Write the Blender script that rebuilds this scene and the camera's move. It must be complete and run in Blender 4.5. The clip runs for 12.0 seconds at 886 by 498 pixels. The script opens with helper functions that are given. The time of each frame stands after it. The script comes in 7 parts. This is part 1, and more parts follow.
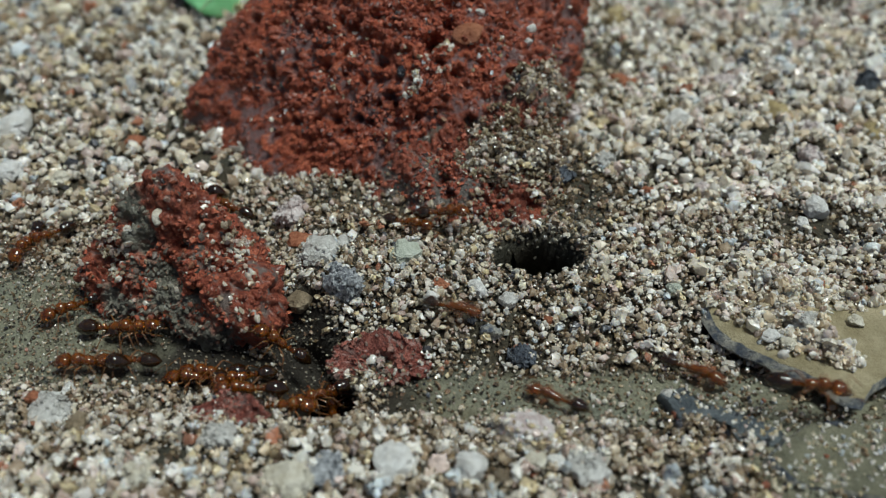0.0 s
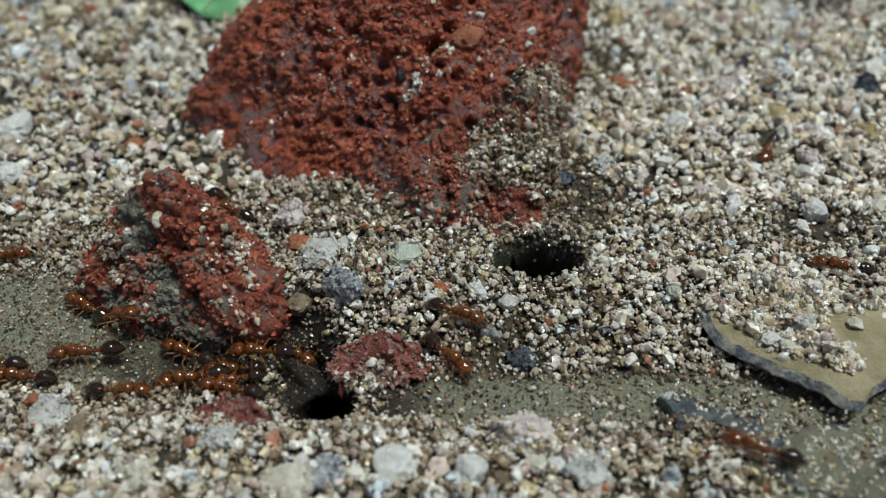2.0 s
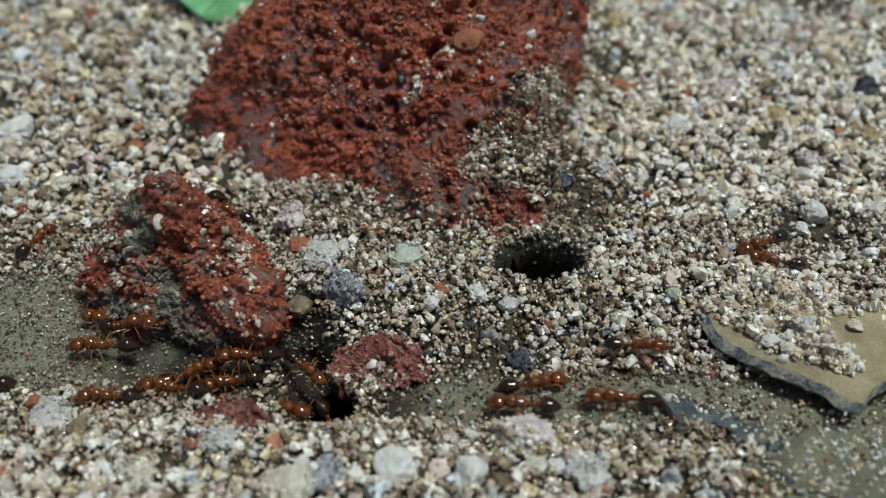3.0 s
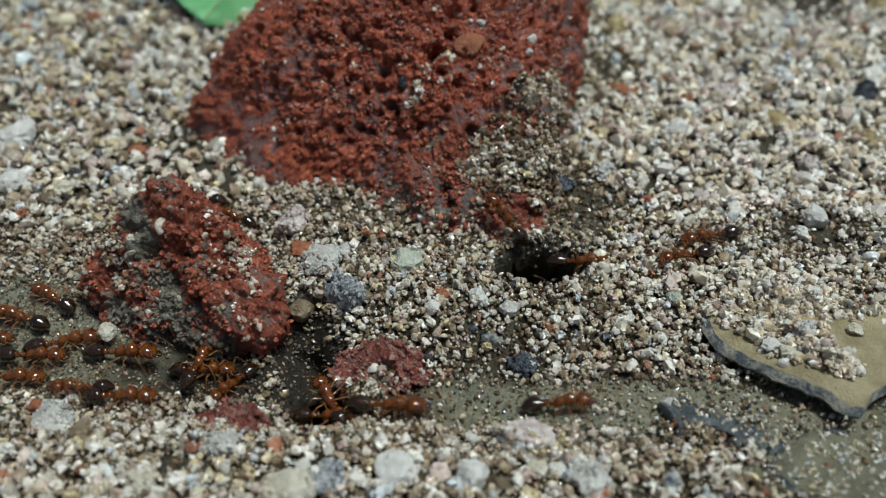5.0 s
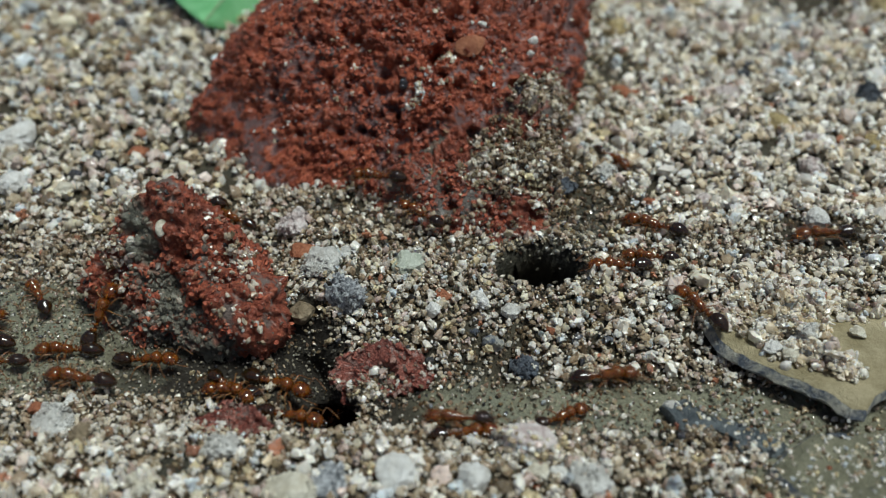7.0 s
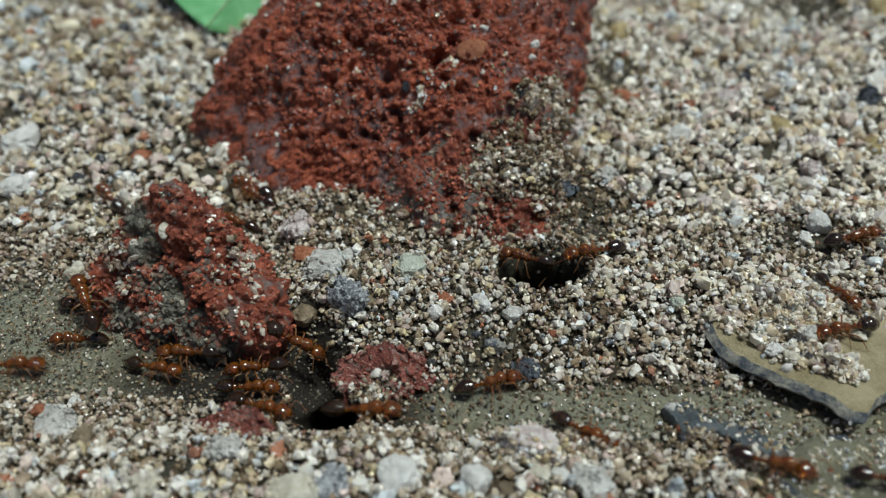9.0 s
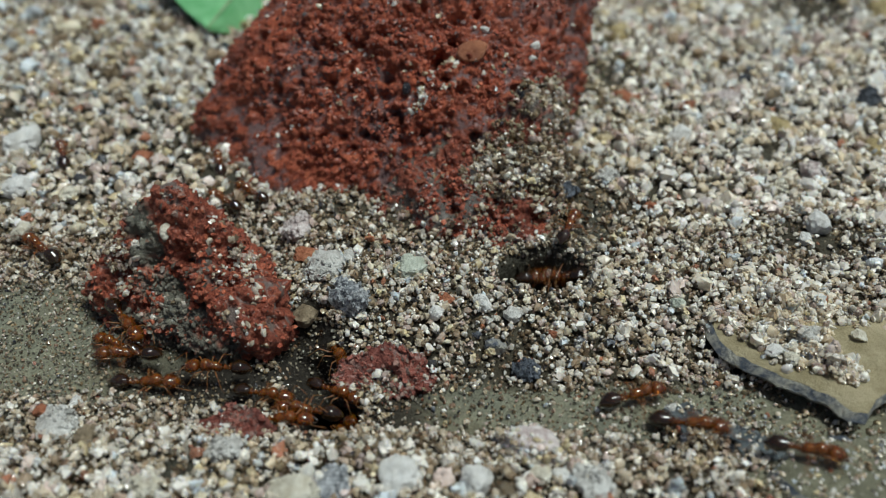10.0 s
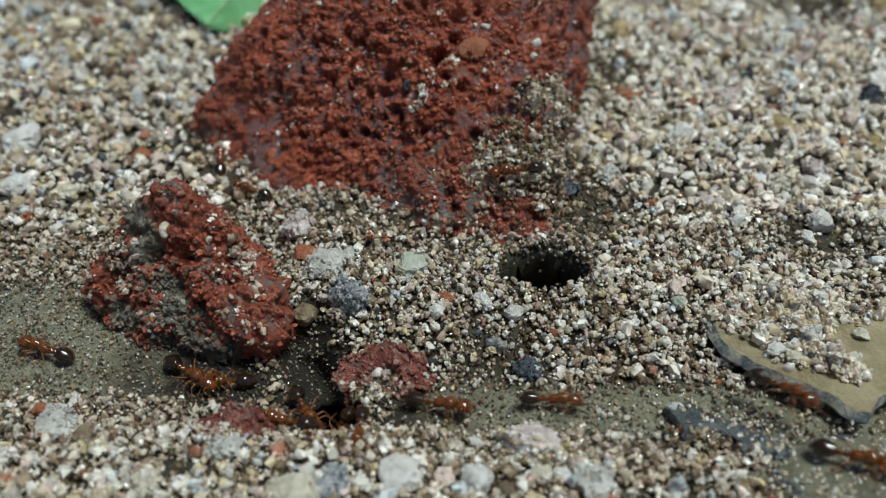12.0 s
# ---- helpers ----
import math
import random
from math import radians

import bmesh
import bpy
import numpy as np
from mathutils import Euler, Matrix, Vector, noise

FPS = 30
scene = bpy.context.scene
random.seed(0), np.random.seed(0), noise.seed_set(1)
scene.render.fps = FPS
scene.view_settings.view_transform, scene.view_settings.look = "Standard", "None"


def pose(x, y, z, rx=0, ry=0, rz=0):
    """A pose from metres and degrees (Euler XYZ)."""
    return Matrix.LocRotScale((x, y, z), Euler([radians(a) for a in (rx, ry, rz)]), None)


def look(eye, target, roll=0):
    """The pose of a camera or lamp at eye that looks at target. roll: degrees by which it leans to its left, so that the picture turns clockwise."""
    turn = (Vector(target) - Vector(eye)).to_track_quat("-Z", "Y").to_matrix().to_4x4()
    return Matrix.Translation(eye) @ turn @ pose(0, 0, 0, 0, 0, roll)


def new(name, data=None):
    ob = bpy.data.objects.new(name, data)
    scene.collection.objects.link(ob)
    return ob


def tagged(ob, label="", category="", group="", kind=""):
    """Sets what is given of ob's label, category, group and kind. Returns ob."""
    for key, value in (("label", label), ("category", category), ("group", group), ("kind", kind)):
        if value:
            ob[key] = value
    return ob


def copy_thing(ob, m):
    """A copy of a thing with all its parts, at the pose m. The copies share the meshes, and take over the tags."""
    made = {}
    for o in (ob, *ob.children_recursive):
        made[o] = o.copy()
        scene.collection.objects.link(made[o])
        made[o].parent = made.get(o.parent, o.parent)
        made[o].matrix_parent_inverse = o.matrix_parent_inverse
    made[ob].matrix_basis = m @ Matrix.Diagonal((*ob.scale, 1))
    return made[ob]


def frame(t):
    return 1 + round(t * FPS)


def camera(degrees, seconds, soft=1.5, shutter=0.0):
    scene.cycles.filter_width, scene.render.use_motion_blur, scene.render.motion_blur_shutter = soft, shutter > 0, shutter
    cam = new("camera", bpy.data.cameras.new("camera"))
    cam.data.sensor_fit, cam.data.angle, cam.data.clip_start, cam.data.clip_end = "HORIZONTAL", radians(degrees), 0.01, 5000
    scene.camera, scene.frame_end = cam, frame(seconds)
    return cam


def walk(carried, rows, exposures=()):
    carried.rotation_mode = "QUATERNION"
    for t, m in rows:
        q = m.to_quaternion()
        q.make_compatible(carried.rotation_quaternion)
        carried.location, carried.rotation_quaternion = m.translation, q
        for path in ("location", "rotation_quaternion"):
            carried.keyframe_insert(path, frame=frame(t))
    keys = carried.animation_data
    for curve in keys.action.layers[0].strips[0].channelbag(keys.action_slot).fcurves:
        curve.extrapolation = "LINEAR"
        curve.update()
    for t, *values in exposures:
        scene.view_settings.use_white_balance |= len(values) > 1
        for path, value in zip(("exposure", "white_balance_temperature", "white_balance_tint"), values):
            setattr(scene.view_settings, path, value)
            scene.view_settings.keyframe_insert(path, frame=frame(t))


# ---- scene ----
MM = 0.001


# ---- camera and its path ----
cam = camera(55, 12.0, soft=1.1, shutter=0.6)
cam.data.dof.use_dof = True
cam.data.dof.focus_distance = 54 * MM
cam.data.dof.aperture_fstop = 38


def held(pitch, roll, yaw, dx, dy, dz):
    """The hand-held close-up pose: small turns (degrees) and shifts (mm) about a fixed stance."""
    turn = Matrix.Rotation(math.sqrt(pitch ** 2 + roll ** 2 + yaw ** 2) * radians(1) + 1e-9, 4, Vector((pitch, roll, yaw + 1e-6)))
    eye = Vector((0, -47.3, 36.9)) * MM
    stance = look(eye, (0, 0, 0))
    return Matrix.Translation(eye + Vector((dx, dy, dz)) * MM) @ turn @ stance.to_3x3().to_4x4()


walk(cam, [
    (0, held(-0.234, 0.012, 0.016, 0.016, 0.028, -0.019)),
    (0.5, held(-0.274, 0.016, 0.036, 0.030, 0.048, 0.023)),
    (1, held(-0.167, -0.006, -0.015, -0.023, -0.003, -0.001)),
    (1.5, held(-0.154, -0.018, 0.000, -0.012, 0.025, 0.026)),
    (2, held(-0.077, -0.021, -0.003, -0.014, -0.001, 0.028)),
    (2.5, held(-0.000, 0.000, 0.000, 0.000, 0.000, -0.000)),
    (3, held(0.112, 0.007, 0.007, -0.008, -0.112, 0.071)),
    (5, held(0.350, 0.031, 0.065, -0.017, -0.202, 0.176)),
    (5.5, held(0.447, 0.039, 0.069, -0.006, -0.183, 0.091)),
    (6, held(0.507, 0.023, 0.059, -0.037, -0.186, 0.084)),
    (6.5, held(0.538, 0.042, 0.079, -0.050, -0.225, 0.162)),
    (7, held(0.478, 0.029, 0.093, -0.069, -0.054, 0.095)),
    (9, held(0.787, 0.088, 0.195, -0.074, -0.266, 0.108)),
    (9.5, held(0.735, 0.098, 0.229, -0.055, -0.206, 0.154)),
    (10, held(0.802, 0.086, 0.211, -0.116, -0.318, 0.199)),
    (10.5, held(0.745, 0.105, 0.247, -0.137, -0.202, 0.147)),
    (11, held(0.741, 0.080, 0.251, -0.152, -0.253, 0.207)),
    (11.5, held(0.612, 0.157, 0.275, -0.092, -0.071, 0.076)),
    (12, held(0.675, 0.152, 0.280, -0.057, -0.151, 0.075)),
], exposures=[(0, -0.08), (1.5, 0.0), (12, 0.0)])

# ---- light ----
world = bpy.data.worlds.new("sky")
scene.world = world
world.use_nodes = True
wn = world.node_tree.nodes
sky = wn.new("ShaderNodeTexSky")
sky.sky_type = "NISHITA"
sky.sun_disc = False
sky.sun_elevation = radians(73)
sky.sun_rotation = radians(110)
sky.air_density, sky.dust_density = 1.0, 3.0
world.node_tree.links.new(sky.outputs[0], wn["Background"].inputs[0])
wn["Background"].inputs[1].default_value = 0.037
lamp = bpy.data.lights.new("sun", "SUN")
lamp.energy, lamp.angle, lamp.color = 2.86, radians(20), (0.90, 1.0, 0.96)
new("sun", lamp).matrix_world = look((1.5, -0.3, 5), (0, 0, 0))


# ---- materials ----
def material(name):
    m = bpy.data.materials.new(name)
    m.use_nodes = True
    return m, m.node_tree.nodes, m.node_tree.links, m.node_tree.nodes["Principled BSDF"]


def coords(nodes, links, scale):
    tc = nodes.new("ShaderNodeTexCoord")
    mp = nodes.new("ShaderNodeMapping")
    mp.inputs["Scale"].default_value = (scale, scale, scale)
    links.new(tc.outputs["Object"], mp.inputs["Vector"])
    return mp.outputs["Vector"]


def fractal(nodes, links, vec, scale, detail=4.0, rough=0.6):
    n = nodes.new("ShaderNodeTexNoise")
    n.inputs["Scale"].default_value, n.inputs["Detail"].default_value, n.inputs["Roughness"].default_value = scale, detail, rough
    links.new(vec, n.inputs["Vector"])
    return n.outputs["Fac"]


def ramp(nodes, links, fac, stops, mode="LINEAR"):
    r = nodes.new("ShaderNodeValToRGB")
    r.color_ramp.interpolation = mode
    el = r.color_ramp.elements
    while len(el) < len(stops):
        el.new(1.0)
    for e, (p, c) in zip(el, stops):
        e.position, e.color = p, (*c, 1)
    links.new(fac, r.inputs["Fac"])
    return r.outputs["Color"]


def blend(nodes, links, fac, a, b, kind="MIX"):
    m = nodes.new("ShaderNodeMix")
    m.data_type, m.blend_type = "RGBA", kind
    if isinstance(fac, float):
        m.inputs["Factor"].default_value = fac
    else:
        links.new(fac, m.inputs["Factor"])
    for sock, v in ((m.inputs[6], a), (m.inputs[7], b)):
        if isinstance(v, tuple):
            sock.default_value = (*v, 1)
        else:
            links.new(v, sock)
    return m.outputs[2]


def relief(nodes, links, bsdf, height, distance, strength=1.0):
    b = nodes.new("ShaderNodeBump")
    b.inputs["Distance"].default_value, b.inputs["Strength"].default_value = distance, strength
    links.new(height, b.inputs["Height"])
    links.new(b.outputs["Normal"], bsdf.inputs["Normal"])


PALE_MIX = [(0.0, (0.80, 0.73, 0.57)), (0.13, (0.60, 0.50, 0.36)), (0.20, (0.95, 0.93, 0.87)), (0.38, (0.44, 0.33, 0.22)),
            (0.43, (0.90, 0.86, 0.78)), (0.57, (0.80, 0.68, 0.44)), (0.65, (0.74, 0.60, 0.55)), (0.72, (0.95, 0.90, 0.82)),
            (0.85, (0.26, 0.20, 0.13)), (0.89, (0.70, 0.77, 0.82)), (0.97, (0.50, 0.22, 0.13)), (0.982, (0.10, 0.11, 0.13))]
TAN_MIX = [(0.0, (0.74, 0.64, 0.50)), (0.14, (0.54, 0.42, 0.30)), (0.24, (0.88, 0.80, 0.69)), (0.40, (0.66, 0.52, 0.42)),
           (0.48, (0.40, 0.30, 0.20)), (0.55, (0.78, 0.68, 0.54)), (0.66, (0.92, 0.87, 0.79)), (0.79, (0.70, 0.55, 0.49)),
           (0.87, (0.28, 0.22, 0.15)), (0.91, (0.76, 0.69, 0.62)), (0.97, (0.46, 0.22, 0.14)), (0.984, (0.10, 0.10, 0.11))]
YELLOW_MIX = [(0.0, (0.62, 0.54, 0.37)), (0.2, (0.44, 0.36, 0.23)), (0.4, (0.72, 0.65, 0.49)), (0.6, (0.52, 0.45, 0.31)), (0.75, (0.82, 0.78, 0.66)), (0.9, (0.26, 0.20, 0.13))]
DRY_MIX = [(0.0, (0.88, 0.80, 0.67)), (0.2, (0.94, 0.90, 0.82)), (0.42, (0.76, 0.64, 0.47)), (0.54, (0.92, 0.86, 0.76)), (0.70, (0.84, 0.71, 0.65)),
           (0.80, (0.92, 0.89, 0.85)), (0.90, (0.76, 0.80, 0.82)), (0.94, (0.52, 0.41, 0.28)), (0.985, (0.52, 0.24, 0.15))]
WET_MIX = [(0.0, (0.30, 0.22, 0.13)), (0.2, (0.19, 0.135, 0.08)), (0.35, (0.50, 0.40, 0.26)), (0.47, (0.12, 0.085, 0.055)),
           (0.60, (0.40, 0.265, 0.18)), (0.70, (0.62, 0.52, 0.37)), (0.79, (0.23, 0.175, 0.12)), (0.88, (0.52, 0.48, 0.41)),
           (0.96, (0.36, 0.13, 0.075)), (0.975, (0.06, 0.06, 0.07))]


def sand_material(name, single, mix, sheen, clear=0.3):
    """Mixed quartz sand; the colour of a grain comes from its random number."""
    m, nodes, links, bsdf = material(name)
    if single:
        rnd = nodes.new("ShaderNodeObjectInfo").outputs["Random"]
    else:
        kind = nodes.new("ShaderNodeAttribute")
        kind.attribute_name = "grain"
        rnd = kind.outputs["Fac"]
    base = ramp(nodes, links, rnd, mix, "CONSTANT")
    island = nodes.new("ShaderNodeNewGeometry").outputs["Random Per Island"]
    base = blend(nodes, links, 1.0, base, ramp(nodes, links, island, [(0.0, (0.72, 0.70, 0.68)), (0.6, (1.0, 0.99, 0.97)), (1.0, (1.15, 1.14, 1.12))]), "MULTIPLY")
    vec = coords(nodes, links, 1000)
    spots = fractal(nodes, links, vec, 3.0, 5)
    tone = ramp(nodes, links, spots, [(0.36, (0.56, 0.50, 0.42)), (0.46, (0.98, 0.97, 0.96)), (0.64, (1.2, 1.2, 1.19))])
    links.new(blend(nodes, links, 0.7, base, tone, "MULTIPLY"), bsdf.inputs["Base Color"])
    links.new(ramp(nodes, links, spots, [(0.38, (0.34, 0.34, 0.34)), (0.6, (0.1, 0.1, 0.1))]), bsdf.inputs["Roughness"])
    bsdf.inputs["Specular IOR Level"].default_value = 0.6
    bsdf.inputs["Coat Weight"].default_value = sheen
    bsdf.inputs["Coat Roughness"].default_value = 0.06
    bsdf.inputs["Transmission Weight"].default_value = clear
    bsdf.inputs["IOR"].default_value = 1.5
    bsdf.inputs["Subsurface Weight"].default_value = 0.3
    bsdf.inputs["Subsurface Radius"].default_value = (1.0, 0.85, 0.65)
    bsdf.inputs["Subsurface Scale"].default_value = 0.15 * MM
    relief(nodes, links, bsdf, fractal(nodes, links, vec, 4.0, 4, 0.6), 0.1 * MM, 0.7)
    return m


def mud_material():
    m, nodes, links, bsdf = material("wet silt")
    vec = coords(nodes, links, 1000)
    big = fractal(nodes, links, vec, 0.16, 5)
    fine = fractal(nodes, links, vec, 3.2, 6, 0.7)
    # soil under the sand: damp, and kept dark to deepen shade between grains
    col = ramp(nodes, links, big, [(0.35, (0.05, 0.042, 0.03)), (0.5, (0.085, 0.075, 0.055)), (0.65, (0.075, 0.075, 0.062))])
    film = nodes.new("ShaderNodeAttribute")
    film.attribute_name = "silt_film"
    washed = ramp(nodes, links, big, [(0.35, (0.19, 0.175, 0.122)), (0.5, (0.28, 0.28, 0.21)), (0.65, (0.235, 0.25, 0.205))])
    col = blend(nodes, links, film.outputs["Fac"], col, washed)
    col = blend(nodes, links, 0.7, col, ramp(nodes, links, fine, [(0.35, (0.55, 0.52, 0.48)), (0.65, (1.2, 1.18, 1.1))]), "MULTIPLY")
    # darker silt by fragment and nest hole: damp, plus shade painted into it
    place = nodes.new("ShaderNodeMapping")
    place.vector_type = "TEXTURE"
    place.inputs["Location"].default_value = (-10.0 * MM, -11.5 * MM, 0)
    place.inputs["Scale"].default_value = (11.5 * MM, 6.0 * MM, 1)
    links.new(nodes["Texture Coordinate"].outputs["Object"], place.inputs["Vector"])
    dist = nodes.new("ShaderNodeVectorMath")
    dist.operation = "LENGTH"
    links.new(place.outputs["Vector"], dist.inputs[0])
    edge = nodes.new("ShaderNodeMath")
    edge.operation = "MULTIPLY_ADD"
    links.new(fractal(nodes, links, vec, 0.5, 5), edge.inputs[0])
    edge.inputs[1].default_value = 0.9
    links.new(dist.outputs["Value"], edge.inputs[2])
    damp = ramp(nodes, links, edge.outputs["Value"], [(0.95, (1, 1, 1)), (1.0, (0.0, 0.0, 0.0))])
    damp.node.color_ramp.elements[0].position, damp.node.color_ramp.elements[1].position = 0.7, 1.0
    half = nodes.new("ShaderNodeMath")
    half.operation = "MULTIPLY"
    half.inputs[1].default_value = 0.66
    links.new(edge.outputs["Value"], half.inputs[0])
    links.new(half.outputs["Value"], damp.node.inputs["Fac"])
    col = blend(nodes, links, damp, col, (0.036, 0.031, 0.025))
    sandy = nodes.new("ShaderNodeAttribute")
    sandy.attribute_name = "sandy"
    speck = ramp(nodes, links, fractal(nodes, links, vec, 1.1, 3), [(0.35, (0.16, 0.125, 0.085)), (0.48, (0.50, 0.44, 0.34)), (0.62, (0.78, 0.73, 0.64))])
    col = blend(nodes, links, sandy.outputs["Fac"], col, speck)
    links.new(col, bsdf.inputs["Base Color"])
    links.new(ramp(nodes, links, big, [(0.35, (0.62, 0.62, 0.62)), (0.65, (0.36, 0.36, 0.36))]), bsdf.inputs["Roughness"])
    bsdf.inputs["Specular IOR Level"].default_value = 0.18
    relief(nodes, links, bsdf, fine, 0.3 * MM, 1.0)
    return m


def brick_material(name, red, red2, silt, amount, soil):
    """Crumbly fired brick: red grains, mauve clay skin in patches, silt smeared over it."""
    m, nodes, links, bsdf = material(name)
    vec = coords(nodes, links, 1000)
    patches = fractal(nodes, links, vec, 0.22, 6, 0.65)
    grain = fractal(nodes, links, vec, 2.6, 6, 0.75)
    col = ramp(nodes, links, grain, [(0.38, tuple(c * 0.45 for c in red)), (0.5, red), (0.62, red2)])
    broad = fractal(nodes, links, vec, 0.5, 3, 0.6)
    col = blend(nodes, links, 0.85, col, ramp(nodes, links, broad, [(0.36, (0.55, 0.5, 0.5)), (0.5, (0.95, 0.92, 0.9)), (0.64, (1.2, 1.25, 1.25))]), "MULTIPLY")
    skin = ramp(nodes, links, patches, [(amount, (0, 0, 0)), (amount + 0.07, (1, 1, 1))])
    clay = nodes.new("ShaderNodeAttribute")
    clay.attribute_name = "clay_film"
    skin = blend(nodes, links, 1.0, skin, clay.outputs["Color"], "LIGHTEN")
    col = blend(nodes, links, skin, col, silt)
    smear = ramp(nodes, links, fractal(nodes, links, vec, 0.12, 5, 0.7), [(soil, (0, 0, 0)), (soil + 0.08, (1, 1, 1))])
    caked = nodes.new("ShaderNodeAttribute")
    caked.attribute_name = "caked"
    smear = blend(nodes, links, 1.0, smear, caked.outputs["Color"], "LIGHTEN")
    mire = ramp(nodes, links, fractal(nodes, links, vec, 1.4, 5), [(0.38, (0.15, 0.145, 0.112)), (0.62, (0.31, 0.30, 0.24))])
    col = blend(nodes, links, smear, col, mire)
    links.new(col, bsdf.inputs["Base Color"])
    links.new(ramp(nodes, links, patches, [(0.45, (0.7, 0.7, 0.7)), (0.62, (0.3, 0.3, 0.3))]), bsdf.inputs["Roughness"])
    bsdf.inputs["Coat Weight"].default_value = 0.25
    bsdf.inputs["Coat Roughness"].default_value = 0.26
    relief(nodes, links, bsdf, blend(nodes, links, 0.45, grain, fractal(nodes, links, vec, 7.0, 4, 0.7)), 0.7 * MM, 1.0)
    return m


def stone_material(name, a, b, rough=0.5, scale=1.2, gloss=0.5):
    m, nodes, links, bsdf = material(name)
    vec = coords(nodes, links, 1000)
    n = fractal(nodes, links, vec, scale, 6, 0.7)
    links.new(ramp(nodes, links, n, [(0.4, a), (0.6, b)]), bsdf.inputs["Base Color"])
    bsdf.inputs["Roughness"].default_value = rough
    bsdf.inputs["Specular IOR Level"].default_value = gloss
    relief(nodes, links, bsdf, fractal(nodes, links, vec, 4.0, 6, 0.7), 0.25 * MM, 1.0)
    return m


def shell_material(name, a, b, rough, clear=0.0):
    """Polished ant cuticle."""
    m, nodes, links, bsdf = material(name)
    vec = coords(nodes, links, 1000)
    n = fractal(nodes, links, vec, 2.0, 3)
    links.new(ramp(nodes, links, n, [(0.35, a), (0.65, b)]), bsdf.inputs["Base Color"])
    bsdf.inputs["Roughness"].default_value = rough
    bsdf.inputs["Coat Weight"].default_value = 0.8
    bsdf.inputs["Transmission Weight"].default_value = clear
    bsdf.inputs["IOR"].default_value = 1.45
    bsdf.inputs["Coat Roughness"].default_value = 0.07
    bsdf.inputs["Subsurface Weight"].default_value = 0.25
    bsdf.inputs["Subsurface Radius"].default_value = (1.0, 0.35, 0.1)
    bsdf.inputs["Subsurface Scale"].default_value = 0.3 * MM
    relief(nodes, links, bsdf, fractal(nodes, links, vec, 9.0, 2), 0.01 * MM, 0.3)
    return m


SAND = sand_material("pale mixed sand", False, PALE_MIX, 0.35, 0.15)
WET_SAND = sand_material("damp brown sand", False, WET_MIX, 0.9)
YELLOW_SAND = sand_material("yellowish sand", False, YELLOW_MIX, 0.8)
DRY_SAND = sand_material("dry pale sand", False, DRY_MIX, 0.3, 0.1)
GREY_GRIT = sand_material("grey silt grit", False, [(0.0, (0.075, 0.068, 0.056)), (0.3, (0.13, 0.12, 0.098)), (0.55, (0.20, 0.185, 0.15)), (0.75, (0.30, 0.27, 0.21)), (0.9, (0.50, 0.46, 0.38))], 0.5, 0.0)
TAN_SAND = sand_material("tan mixed sand", False, TAN_MIX, 0.5)
SAND_SINGLE = sand_material("coarse sand", True, PALE_MIX, 0.6, 0.1)
MUD = mud_material()
BRICK = brick_material("red brick", (0.48, 0.095, 0.042), (0.66, 0.19, 0.09), (0.26, 0.15, 0.145), 0.64, 0.72)
BRICK_FOOT = brick_material("damp red brick", (0.36, 0.08, 0.04), (0.54, 0.15, 0.08), (0.19, 0.165, 0.145), 0.60, 0.60)
BRICK_DIRTY = brick_material("silted red brick", (0.42, 0.095, 0.05), (0.60, 0.185, 0.10), (0.25, 0.19, 0.165), 0.60, 0.62)
BRICK_PALE = brick_material("dusty red brick", (0.33, 0.085, 0.06), (0.47, 0.17, 0.13), (0.25, 0.18, 0.16), 0.58, 0.62)
def crumb_material(name, stops):
    m, nodes, links, bsdf = material(name)
    rnd = nodes.new("ShaderNodeNewGeometry").outputs["Random Per Island"]
    col = ramp(nodes, links, rnd, stops)
    vec = coords(nodes, links, 1000)
    n = fractal(nodes, links, vec, 4.0, 5, 0.7)
    links.new(blend(nodes, links, 0.8, col, ramp(nodes, links, n, [(0.38, (0.4, 0.4, 0.4)), (0.6, (1.2, 1.2, 1.2))]), "MULTIPLY"), bsdf.inputs["Base Color"])
    bsdf.inputs["Roughness"].default_value = 0.55
    bsdf.inputs["Coat Weight"].default_value = 0.15
    bsdf.inputs["Coat Roughness"].default_value = 0.25
    relief(nodes, links, bsdf, n, 0.2 * MM, 1.0)
    return m


CRUMBS = crumb_material("red brick crumbs", [(0.0, (0.30, 0.06, 0.032)), (0.4, (0.47, 0.105, 0.055)), (0.72, (0.60, 0.17, 0.085)), (0.82, (0.36, 0.21, 0.19)), (0.97, (0.06, 0.05, 0.05))])
CRUMBS_SILT = crumb_material("grey silt crumbs", [(0.0, (0.11, 0.10, 0.08)), (0.5, (0.20, 0.185, 0.145)), (0.85, (0.30, 0.28, 0.22)), (0.97, (0.42, 0.14, 0.08))])
CRUMBS_DUSTY = crumb_material("dusty brick crumbs", [(0.0, (0.32, 0.08, 0.055)), (0.4, (0.42, 0.13, 0.092)), (0.75, (0.36, 0.22, 0.18)), (0.95, (0.22, 0.16, 0.13))])
CRUMBS_DIRTY = crumb_material("silted brick crumbs", [(0.0, (0.20, 0.055, 0.03)), (0.4, (0.44, 0.095, 0.05)), (0.75, (0.62, 0.18, 0.09)), (0.86, (0.24, 0.16, 0.13)), (0.97, (0.10, 0.09, 0.07))])
OLIVE = stone_material("olive wet clay", (0.155, 0.15, 0.10), (0.25, 0.24, 0.165), 0.45, 0.4, 0.4)
OCHRE = stone_material("ochre clay face", (0.30, 0.25, 0.14), (0.46, 0.39, 0.245), 0.65, 0.35, 0.35)
